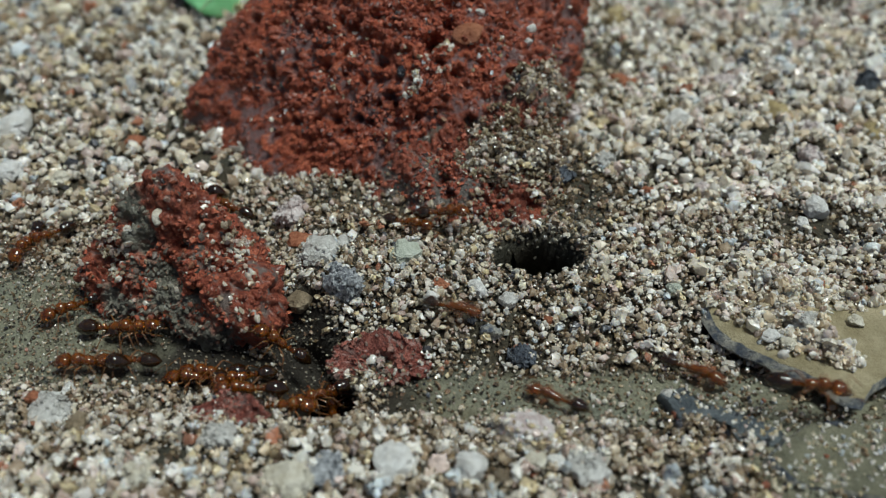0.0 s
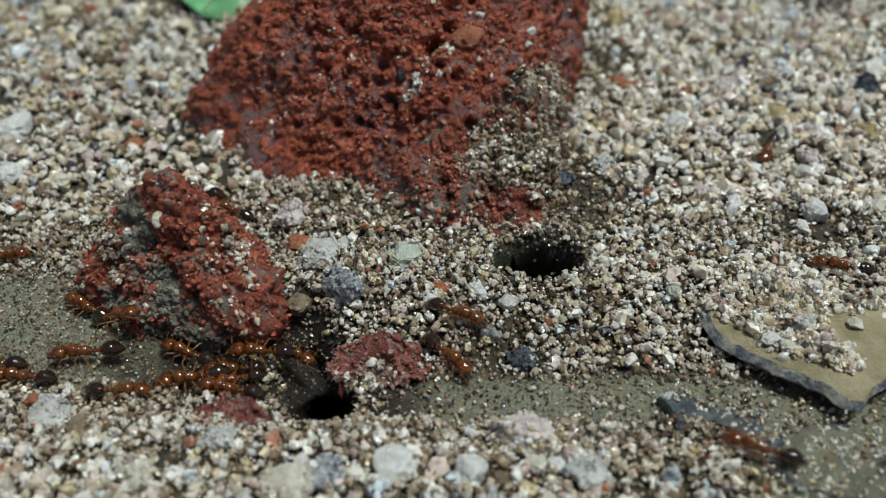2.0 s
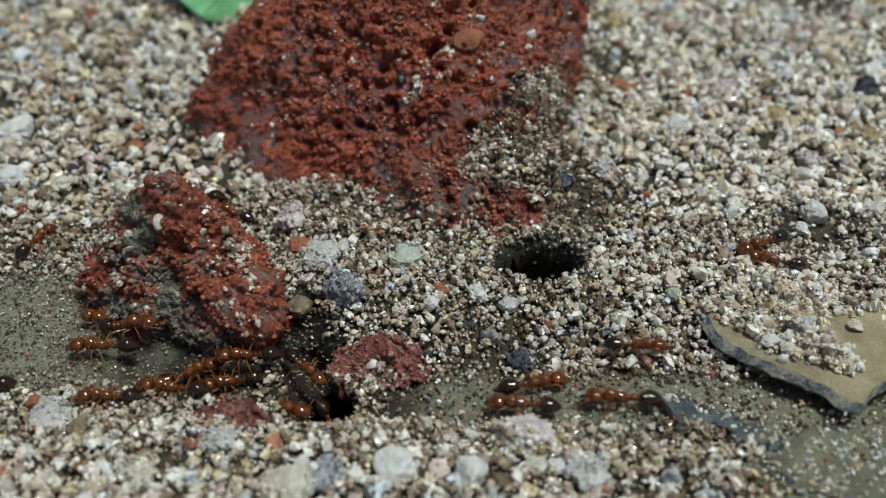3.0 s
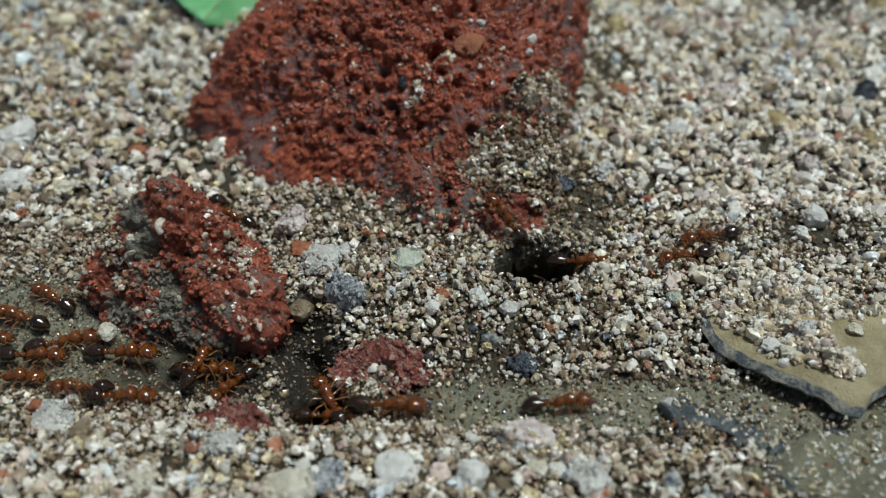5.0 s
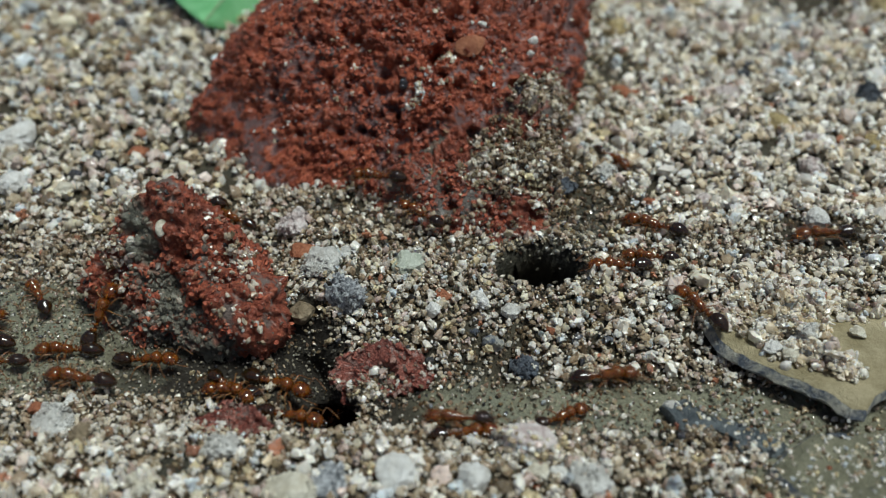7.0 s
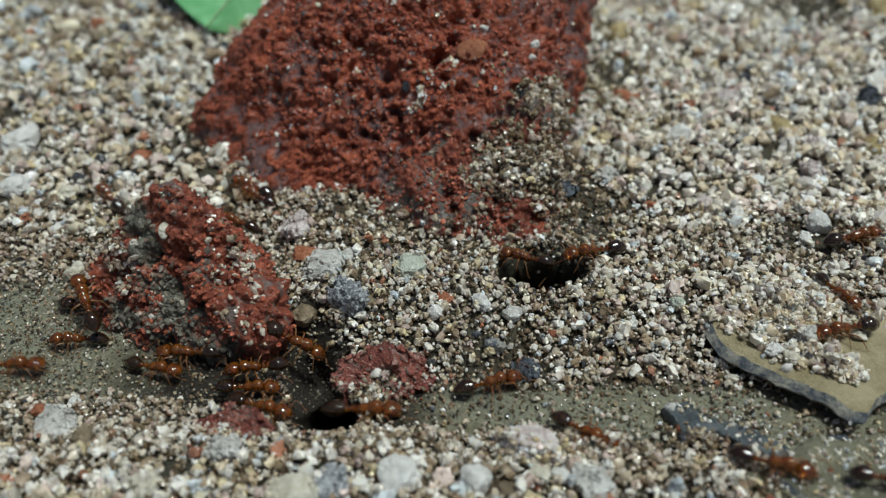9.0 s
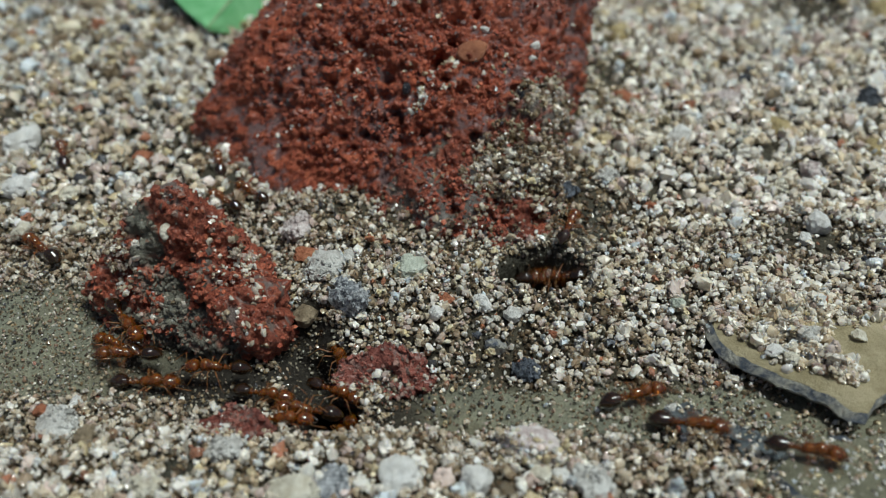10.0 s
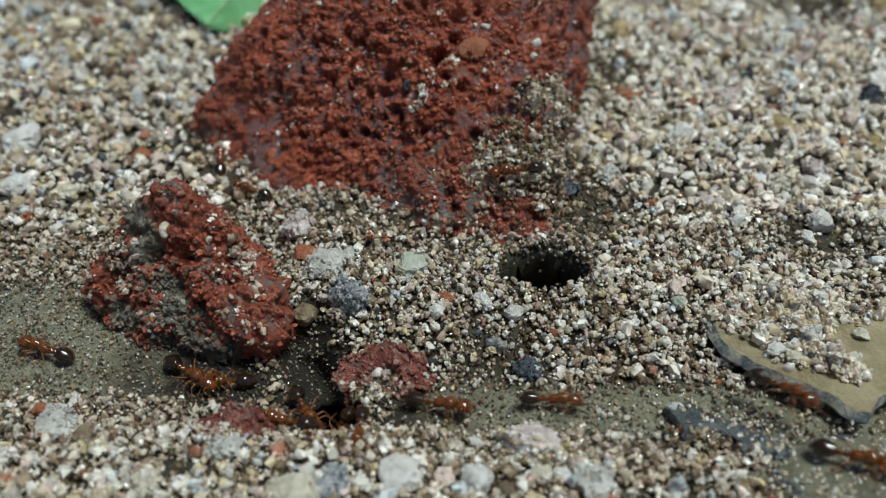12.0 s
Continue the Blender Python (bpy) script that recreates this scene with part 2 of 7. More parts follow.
SLATE = stone_material("blue-grey broken edge", (0.09, 0.11, 0.145), (0.48, 0.46, 0.39), 0.5, 1.3)
AMBER = shell_material("amber cuticle", (0.13, 0.032, 0.004), (0.36, 0.11, 0.012), 0.08, 0.55)
HONEY = shell_material("honey leg cuticle", (0.14, 0.055, 0.016), (0.22, 0.095, 0.028), 0.4)
BROWN = shell_material("dark brown cuticle", (0.014, 0.007, 0.003), (0.045, 0.019, 0.006), 0.08, 0.3)
WET_SLATE = stone_material("wet slate", (0.06, 0.075, 0.085), (0.16, 0.185, 0.195), 0.28, 0.5)
BLACK = shell_material("black eye", (0.004, 0.003, 0.003), (0.01, 0.008, 0.006), 0.15)


# ---- helpers for meshes ----
def ease(v, a, b):
    t = np.clip((v - a) / (b - a), 0.0, 1.0)
    return t * t * (3 - 2 * t)


def gully(x, y):
    """Distance in mm from the line of the gully that runs down into the nest hole by the fragments."""
    u = np.clip(((x + 9.2) * 2.0 - (y + 8.2) * 5.6) / 35.4, 0.0, 1.0)
    return np.hypot(x + 9.2 - 2.0 * u, y + 8.2 + 5.6 * u)


def ground_height(x, y):
    """Height of the soil in mm at x, y in mm: a silt path, a bank behind it, a gravel edge before it, two nest holes."""
    x, y = np.asarray(x, float), np.asarray(y, float)
    h = 1.6 * ease(y, -11.8, -6.0) * ease(x, -12.5, -8.5) + 0.9 * ease(y, -4.0, 6.0) * ease(-x, 8.5, 12.5)
    h = h + 0.8 * ease(-y - 1.4 * ease(x, 8.0, 14.0), 15.2, 18.0)
    h = h + 0.18 * np.sin(0.55 * x + 1.0) * np.sin(0.47 * y) + 0.12 * np.sin(1.1 * x - 0.6 * y)
    h = h + 1.6 * np.exp(-((x - 9.0) / 4.0) ** 2 - ((y - 6.5) / 4.5) ** 2)
    r1 = np.hypot((x - 6.3) / 3.1, (y + 3.2) / 2.2)
    r2 = np.hypot((x + 6.9) / 2.0, (y + 14.6) / 1.8)
    h = h - 1.6 * (1 - ease(r1, 0.85, 1.08)) - 12.6 * (1 - ease(r1, 0.5, 0.98))
    h = h - 1.6 * (1 - ease(r2, 0.85, 1.08)) - 12.6 * (1 - ease(r2, 0.5, 0.98))
    h = h - 0.7 * (1 - ease(np.hypot((x + 11.5) / 9.0, (y + 11.3) / 3.6), 0.5, 1.0))
    h = h - 2.2 * (1 - ease(gully(x, y), 0.4, 2.2))
    return h


def part(name, bm, mat, parent=None, label="", smooth=True):
    me = bpy.data.meshes.new(name)
    bm.to_mesh(me)
    bm.free()
    for m in (mat if isinstance(mat, (list, tuple)) else [mat]):
        me.materials.append(m)
    if smooth:
        me.shade_smooth()
    ob = new(name, me)
    if parent:
        ob.parent = parent
    if label:
        ob["label"] = label
    return ob


def chunk(points, level, centre, rough, seed, sharp=14, dents=(), pits=0, clay=0.0):
    """A broken lump: the hull of a few corners, softened and pitted, with clay smoothed into the hollows. Points in mm."""
    hull = bmesh.new()
    for p in points:
        hull.verts.new(p)
    bmesh.ops.convex_hull(hull, input=hull.verts)
    planes = []
    c = Vector(centre)
    for f in hull.faces:
        f.normal_update()
        n = f.normal.copy()
        d = n.dot(f.verts[0].co - c)
        if d < 0:
            n, d = -n, -d
        if f.calc_area() > 1e-4:
            planes.append((*n, max(d, 0.05)))
    hull.free()
    pl = np.array(planes)
    bm = bmesh.new()
    bmesh.ops.create_icosphere(bm, subdivisions=level, radius=1.0)
    dirs = np.array([v.co[:] for v in bm.verts])
    inv = np.clip(dirs @ pl[:, :3].T, 0.0, None) / pl[:, 3]
    r = (inv ** sharp).sum(1) ** (-1.0 / sharp)
    off = Vector((seed * 7.3, seed * 3.1, seed * 5.7))
    skin = np.array(centre) + dirs * r[:, None]
    dip = np.zeros(len(dirs))
    rng = np.random.RandomState(seed)
    front = np.flatnonzero((dirs[:, 1] < 0.1) & (skin[:, 2] > 0.5))
    pits_at = [(skin[k], rng.uniform(0.22, 0.6), -rng.uniform(0.5, 1.3)) for k in rng.choice(front, pits)] if pits else []
    for place, wide, depth in [*dents, *pits_at]:
        dip += depth * np.exp(-(np.linalg.norm(skin - np.array(place), axis=1) / wide) ** 2)
    film = bm.verts.layers.float.new("clay_film")
    bm.verts.index_update()
    face = (inv ** sharp) @ pl[:, :3]
    face = face / np.linalg.norm(face, axis=1)[:, None] + 0.25 * dirs
    face /= np.linalg.norm(face, axis=1)[:, None]
    for v, d, rr, out in zip(bm.verts, dirs, r, face):
        p = Vector(d) * rr
        q = p + off
        s, fine = 0.0, 0.0
        for size, amp in rough:
            n = noise.noise(q / size)
            if size > 2:
                s += amp * n
            else:
                near, second = noise.voronoi(q / size + Vector((n, -n, n)) * 0.7)[0][:2]
                fine += amp * (0.35 - near + 0.4 * (second - near)) * (0.55 + 0.9 * max(0.0, 0.5 + noise.noise(q / (size * 4.0))))
        patch = noise.noise(q * 0.21) + 0.5 * noise.noise(q * 0.6)
        level_film = clay - 0.27 + 0.4 * patch
        if fine < level_film:
            v[film] = min(1.0, (level_film - fine) / 0.18)
            fine = level_film - 0.35 * (level_film - fine)
        v.co = (c + p + Vector(out) * (s + fine + float(dip[v.index]))) * MM
    return bm


def grain_shapes(count, seed, level=1):
    """Unit grains: angular, flattened, slightly rounded."""
    rng = np.random.RandomState(seed)
    bm = bmesh.new()
    bmesh.ops.create_icosphere(bm, subdivisions=level, radius=1.0)
    base = np.array([v.co[:] for v in bm.verts])
    faces = np.array([[v.index for v in f.verts] for f in bm.faces])
    bm.free()
    shapes = []
    for _ in range(count):
        n = rng.normal(size=(9, 3))
        n /= np.linalg.norm(n, axis=1)[:, None]
        d = rng.uniform(0.55, 1.0, 9)
        r = np.min(np.where(base @ n.T > 1e-3, d / np.maximum(base @ n.T, 1e-3), 9.0), axis=1)
        r = np.minimum(r, 1.25) * rng.uniform(0.97, 1.03, len(base))
        shapes.append(base * r[:, None] * np.array([1.0, rng.uniform(0.7, 1.0), rng.uniform(0.6, 0.95)]))
    return shapes, faces


def spins(rng, count):
    q = rng.normal(size=(count, 4))
    q /= np.linalg.norm(q, axis=1)[:, None]
    w, x, y, z = q.T
    return np.stack([1 - 2 * (y * y + z * z), 2 * (x * y - z * w), 2 * (x * z + y * w), 2 * (x * y + z * w), 1 - 2 * (x * x + z * z),
                     2 * (y * z - x * w), 2 * (x * z - y * w), 2 * (y * z + x * w), 1 - 2 * (x * x + y * y)], 1).reshape(-1, 3, 3)


SHAPES, SHAPE_FACES = grain_shapes(24, 5, 2)
SMALL, SMALL_FACES = grain_shapes(20, 8, 1)


def cluster_shapes(count, seed):
    """Unit aggregates: one grain with four crumbs grown on it."""
    rng = np.random.RandomState(seed)
    shapes = []
    for _ in range(count):
        bits = [SMALL[rng.randint(len(SMALL))] * rng.uniform(0.72, 0.9)]
        for _k in range(4):
            d = rng.normal(size=3)
            d /= np.linalg.norm(d)
            bits.append(SMALL[rng.randint(len(SMALL))] * rng.uniform(0.24, 0.5) + d * rng.uniform(0.5, 0.8))
        shapes.append(np.concatenate(bits))
    n = len(SMALL[0])
    return shapes, np.concatenate([SMALL_FACES + n * k for k in range(5)])


CLUSTERS, CLUSTER_FACES = cluster_shapes(28, 12)


def heap(name, places, sizes, seed, mat=None, small=False, crumbly=False):
    """Many grains in one mesh; places and radii in mm."""
    rng = np.random.RandomState(seed)
    count = len(places)
    shapes, tris = (SMALL, SMALL_FACES) if small else (CLUSTERS, CLUSTER_FACES) if crumbly else (SHAPES, SHAPE_FACES)
    kinds = rng.randint(0, len(shapes), count)
    v = np.array(shapes)[kinds] * np.asarray(sizes)[:, None, None]
    v = np.einsum("nij,nkj->nki", spins(rng, count), v) + np.asarray(places)[:, None, :]
    per = v.shape[1]
    f = tris[None] + (np.arange(count) * per)[:, None, None]
    me = bpy.data.meshes.new(name)
    me.from_pydata((v.reshape(-1, 3) * MM).tolist(), [], f.reshape(-1, 3).tolist())
    grain = me.attributes.new("grain", "FLOAT", "POINT")
    grain.data.foreach_set("value", np.repeat(rng.uniform(size=count), per).astype(np.float32))
    me.materials.append(mat or SAND)
    me.set_sharp_from_angle(angle=radians(46))
    return new(name, me)


# ---- ground ----
def spread(fine, step, far):
    a = list(np.arange(-fine, fine + step / 2, step))
    s = step
    while a[-1] < far:
        s *= 1.22
        a.append(a[-1] + s)
    return a


def silt(x, y):
    """How bare of sand the soil is, 0 to 1."""
    left = ease(y, -13.9, -12.6) * (1 - ease(y, -5.0, -1.5)) * (1 - ease(x, -13.0, -10.5))
    low = y + 1.5 * ease(x, 8.0, 14.0)
    right = ease(low, -16.6, -15.6) * (1 - ease(y, -13.2, -12.0)) * ease(x, -5.0, -2.5) * 0.85
    corner = ease(x, 15.5, 17.5) * (1 - ease(y, -14.5, -13.0))
    pits = (1 - ease(np.hypot((x - 6.3) / 3.1, (y + 3.2) / 2.2), 0.5, 0.72)) + (1 - ease(np.hypot((x + 6.9) / 2.0, (y + 14.6) / 1.8), 0.6, 0.9))
    trough = 0.6 - 0.6 * ease(gully(x, y), 1.2, 2.2)
    far = 1.3 * np.exp(-((x - 40.0) / 4.0) ** 2 - ((y - 41.5) / 4.5) ** 2) + np.exp(-((x - 26) / 3.5) ** 2 - ((y - 0.5) / 2.2) ** 2)
    smear = 0.85 * np.exp(-((x - 3.6) / 1.7) ** 2 - ((y + 11.2) / 2.0) ** 2)
    return np.clip(np.maximum.reduce([left, right, corner * 0.9, pits, trough, far, smear]), 0, 1)


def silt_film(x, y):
    """Pale washed silt lies on the bare path; damp soil under the sand is coloured darker to deepen the shade between
    grains.
    """
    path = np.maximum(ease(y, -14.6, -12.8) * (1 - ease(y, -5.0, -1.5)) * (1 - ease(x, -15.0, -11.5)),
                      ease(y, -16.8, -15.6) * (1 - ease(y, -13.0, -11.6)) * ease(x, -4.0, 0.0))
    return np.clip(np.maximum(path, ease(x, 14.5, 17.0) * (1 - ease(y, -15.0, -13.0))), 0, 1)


def build_ground():
    xs = spread(36, 0.3, 40000)
    xs = [-v for v in xs[:len(xs)] if v > 36.1][::-1] + xs
    ys = spread(26, 0.3, 40000)
    ys = [-v for v in ys if v > 26.1][::-1] + ys
    gx, gy = np.meshgrid(xs, ys)
    h = ground_height(gx, gy)
    for i in range(gx.shape[0]):
        for j in range(gx.shape[1]):
            if abs(gx[i, j]) < 60 and abs(gy[i, j]) < 70:
                h[i, j] += min(1.0, max(0.0, (h[i, j] + 2.0) / 1.5)) * 0.22 * noise.noise((gx[i, j] * 0.7, gy[i, j] * 0.7, 3.0)) + min(1.0, max(0.0, (h[i, j] + 2.0) / 1.5)) * 0.12 * noise.noise((gx[i, j] * 2.1, gy[i, j] * 2.1, 9.0))
    lean = np.clip(-1.2 - h, 0.0, None) * 0.95
    verts = np.stack([gx, gy + lean, h], -1).reshape(-1, 3) * MM
    nx, ny = len(xs), len(ys)
    idx = np.arange(nx * ny).reshape(ny, nx)
    faces = np.stack([idx[:-1, :-1], idx[:-1, 1:], idx[1:, 1:], idx[1:, :-1]], -1).reshape(-1, 4)
    me = bpy.data.meshes.new("ground")
    me.from_pydata(verts.tolist(), [], faces.tolist())
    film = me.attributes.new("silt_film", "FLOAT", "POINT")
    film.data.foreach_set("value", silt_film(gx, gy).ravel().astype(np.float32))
    sandy = me.attributes.new("sandy", "FLOAT", "POINT")
    sandy.data.foreach_set("value", ease(np.hypot(gx, gy - 10), 55.0, 90.0).ravel().astype(np.float32))
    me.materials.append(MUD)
    me.shade_smooth()
    return tagged(new("ground", me), "grey-brown wet silt soil with two nest holes", "ground", kind="structure")


ground = build_ground()


def scatter(name, x0, x1, y0, y1, cell, radius, seed, lift, keep, bare, label, mat=None, crumbly=False):
    rng = np.random.RandomState(seed)
    gx, gy = np.meshgrid(np.arange(x0, x1, cell), np.arange(y0, y1, cell))
    x = (gx + rng.uniform(-0.5, 0.5, gx.shape) * cell).ravel()
    y = (gy + rng.uniform(-0.5, 0.5, gx.shape) * cell).ravel()
    # grains thin out over the damp patch, which also stands in for shade
    wet = 1 - ease(np.hypot((x + 11.5) / 9.0, (y + 11.3) / 4.0), 0.6, 1.0)
    clump = np.array([noise.noise((a * 0.33, b * 0.33, seed * 1.7)) for a, b in zip(x, y)])
    # sand before the brick darkened for damp and for the brick's contact shade
    moist_shade = 1 - ease(np.hypot((x + 0.5) / 17.0, (y - 2.8) / 5.8), 0.5, 1.0)
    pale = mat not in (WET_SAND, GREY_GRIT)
    # fewer pale grains beside the brick, so the sand colour carries its shade
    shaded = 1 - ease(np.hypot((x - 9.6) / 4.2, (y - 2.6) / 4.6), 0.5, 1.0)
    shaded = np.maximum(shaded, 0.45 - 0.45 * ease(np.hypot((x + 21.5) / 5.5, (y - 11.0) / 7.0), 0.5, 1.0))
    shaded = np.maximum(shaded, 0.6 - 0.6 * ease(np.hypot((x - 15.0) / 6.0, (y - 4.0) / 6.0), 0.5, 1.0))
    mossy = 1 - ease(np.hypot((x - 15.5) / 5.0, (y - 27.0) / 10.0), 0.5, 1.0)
    keep = keep * (1 - 0.6 * moist_shade * pale) * (1 - 0.65 * shaded * pale) * (1 - 0.7 * mossy * pale * (mat is not YELLOW_SAND))
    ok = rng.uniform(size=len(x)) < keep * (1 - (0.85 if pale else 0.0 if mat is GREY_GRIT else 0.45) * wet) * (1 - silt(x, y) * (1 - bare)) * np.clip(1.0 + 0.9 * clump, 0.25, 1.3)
    if lift > 0.2:
        ok &= gully(x, y) > 1.9
    if pale:
        ok &= gully(x, y) > 1.5
    ok &= np.hypot((x - 6.3) / 3.1, (y + 3.2) / 2.2) > (1.02 if pale else 0.5 if mat is GREY_GRIT else 0.98)
    ok &= np.hypot((x + 6.9) / 2.0, (y + 14.6) / 1.8) > (1.0 if pale else 0.5 if mat is GREY_GRIT else 0.85)
    ok &= ground_height(x, y) > (-0.9 if pale else -1.3 if mat is WET_SAND else -5.0)
    ok &= np.hypot(((x - 15.5) * 0.88 - (y + 16.0) * 0.47) / 3.1, ((x - 15.5) * 0.47 + (y + 16.0) * 0.88) / 0.95) > rng.uniform(0.75, 1.05, len(x))
    before_brick = np.hypot((x + 2) / 16, (y - 2) / 7) < 1
    ok &= ~before_brick if radius[1] > 0.6 else (before_brick | (y < 5))
    ok &= np.abs(x) < 28 + 0.62 * (y + 22)
    x, y = x[ok], y[ok]
    s = radius[0] + (radius[1] - radius[0]) * rng.uniform(size=len(x)) ** 2.2
    s = s * (1 - 0.4 * silt(x, y) * (radius[1] > 0.2))
    soil = ground_height(x, y)
    y = y + np.clip(-1.2 - soil, 0.0, None) * 0.95
    z = soil + lift + s * 0.3 + rng.uniform(-0.1, 0.1, len(x))
    return tagged(heap(name, np.stack([x, y, z], 1), s, seed + 1, mat, small=not crumbly, crumbly=crumbly), label, "sand", kind="stuff")


scatter("fine_sand", -32, 34, -18.0, 9, 0.47, (0.17, 0.38), 11, 0.0, 1.0, 0.3, "fine damp tan and brown sand grains", WET_SAND)
scatter("fine_sand", -30, 34, -23, -17.4, 0.5, (0.2, 0.44), 13, 0.05, 1.0, 0.3, "fine damp sand of the gravel edge", WET_SAND)
scatter("fine_sand", -30, 34, -18.6, -15.6, 0.6, (0.2, 0.42), 16, 0.2, 0.8, 0.1, "crumbly tan sand before the gravel", TAN_SAND, True)
scatter("fine_sand", -30, 34, -23, -17.4, 0.95, (0.34, 0.66), 14, 0.3, 0.8, 0.1, "crumbly tan sand of the gravel edge", TAN_SAND, True)
scatter("fine_sand", -30, 34, -23, -17.6, 1.3, (0.36, 0.7), 18, 0.5, 0.75, 0.05, "crumbly pale sand of the gravel edge", None, True)
scatter("fine_sand", -32, 34, -16.4, 9, 0.5, (0.13, 0.31), 21, 0.26, 0.8, 0.05, "fine tan quartz sand lying on sand", TAN_SAND)
scatter("fine_sand", -32, 34, -16.4, 9, 0.7, (0.22, 0.47), 25, 0.34, 0.8, 0.03, "crumbly tan quartz sand lying on sand", TAN_SAND, True)
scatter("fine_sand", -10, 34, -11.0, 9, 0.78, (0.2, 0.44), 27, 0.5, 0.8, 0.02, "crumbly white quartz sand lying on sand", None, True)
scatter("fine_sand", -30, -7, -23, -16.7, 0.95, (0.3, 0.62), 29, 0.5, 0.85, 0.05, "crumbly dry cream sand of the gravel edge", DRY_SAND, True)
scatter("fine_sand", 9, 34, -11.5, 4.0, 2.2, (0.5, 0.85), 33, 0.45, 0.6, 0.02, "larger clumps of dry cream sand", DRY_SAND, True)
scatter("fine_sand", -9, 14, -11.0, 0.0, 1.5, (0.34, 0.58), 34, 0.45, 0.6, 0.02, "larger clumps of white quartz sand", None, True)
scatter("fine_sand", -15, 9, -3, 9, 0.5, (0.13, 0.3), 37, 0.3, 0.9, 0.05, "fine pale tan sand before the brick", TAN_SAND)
scatter("silt_grit", -32, 30, -23, 4, 0.34, (0.06, 0.19), 15, 0.06, 0.75, 0.85, "tiny damp grit grains lying on wet silt", WET_SAND)
scatter("pale_grit", -36, -13, -14.5, 2, 0.38, (0.08, 0.22), 19, 0.08, 0.7, 1.0, "tiny tan grit grains strewn on grey silt", TAN_SAND)
scatter("pale_grit", -6, 24, -18.5, -11.4, 0.7, (0.1, 0.4), 20, 0.1, 0.6, 0.8, "tiny pale grit grains strewn on grey silt")
scatter("grey_grit", -32, -3, -16.5, 1, 0.3, (0.09, 0.22), 22, 0.05, 1.0, 1.0, "dark grey-brown grit lying on wet silt", GREY_GRIT)
scatter("grey_grit", -3, 24, -18.5, -11.0, 0.5, (0.07, 0.18), 23, 0.05, 0.3, 1.0, "grey-brown grit lying on wet silt", GREY_GRIT)
scatter("grey_grit", 2.5, 10.5, -6, 0.5, 0.24, (0.1, 0.26), 24, 0.05, 1.0, 1.0, "dark damp grit on the wall of the nest hole", GREY_GRIT)
scatter("loose_grit", -32, 30, -23, 6, 0.42, (0.09, 0.2), 17, 0.42, 0.7, 0.0, "tiny crumbs of sand on larger grains", TAN_SAND)
scatter("coarse_sand", -62, 2, 4, 46, 0.8, (0.3, 0.62), 31, -0.1, 1.0, 0.3, "coarse tan and brown sand grains", TAN_SAND)
scatter("coarse_sand", 2, 62, 4, 46, 0.8, (0.3, 0.62), 32, -0.1, 1.0, 0.3, "coarse tan and cream sand grains", TAN_SAND)
scatter("coarse_sand", -62, 15, 2, 46, 1.15, (0.3, 0.68), 41, 0.35, 0.85, 0.05, "coarse pale sand lying on sand", TAN_SAND)
scatter("coarse_sand", -62, 15, 2, 46, 0.98, (0.36, 0.78), 45, 0.42, 0.95, 0.05, "crumbly coarse pale sand lying on sand", None, True)
scatter("coarse_sand", 15, 62, 2, 46, 1.0, (0.3, 0.68), 42, 0.35, 0.9, 0.05, "coarse dry cream sand lying on sand", DRY_SAND)
scatter("coarse_sand", 15, 62, 2, 46, 0.98, (0.38, 0.86), 46, 0.42, 0.95, 0.05, "crumbly coarse dry cream sand lying on sand", DRY_SAND, True)
scatter("fine_sand", 12, 34, -11.0, 4.5, 0.75, (0.24, 0.52), 28, 0.5, 0.85, 0.02, "crumbly dry cream sand lying on sand", DRY_SAND, True)
scatter("coarse_sand", -62, -14, 6, 24, 2.4, (0.6, 1.1), 49, 0.5, 0.55, 0.05, "large pale sand grains", DRY_SAND, True)
scatter("coarse_sand", 14, 50, 5, 24, 2.2, (0.55, 1.05), 50, 0.5, 0.55, 0.05, "large dry cream sand grains", DRY_SAND, True)
scatter("coarse_sand", -66, 66, 24, 50, 1.9, (0.7, 1.4), 47, 0.6, 0.75, 0.05, "large crumbly pale sand lumps", None, True)
scatter("coarse_sand", 9, 22, 15, 38, 1.0, (0.32, 0.7), 48, 0.3, 0.8, 0.05, "mossy yellowish sand beside the brick", YELLOW_SAND, True)
scatter("distant_sand", -90, 90, 46, 85, 1.6, (0.6, 1.2), 51, 0.1, 1.0, 0.3, "coarse pale sand farther off")


# ---- broken brick ----
def crust(name, host, count, zone, radius, seed, label, mat=None, even=False):
    """Sand grains stuck to a lump, as one part."""
    rng = np.random.RandomState(seed)
    vs = np.array([v.co[:] for v in host.data.vertices]) / MM
    pick = zone(vs)
    vs = vs[pick]
    clump = np.array([noise.noise(Vector(p) * 0.45 + Vector((seed, 0, 0))) for p in vs])
    w = np.clip(clump + (0.6 if even else 0.15), 0.01, 1) ** 1.5
    ids = rng.choice(len(vs), min(count, len(vs)), replace=False, p=w / w.sum())
    s = radius[0] + (radius[1] - radius[0]) * rng.uniform(size=len(ids)) ** 2
    ob = heap(name, vs[ids], s, seed, mat, small=radius[1] < 0.36, crumbly=True)
    ob.parent = host
    return tagged(ob, label, kind="stuff")


COARSE = ((8.0, 0.6), (3.2, 0.6), (1.6, 0.7), (0.85, 0.5), (0.42, 0.34))

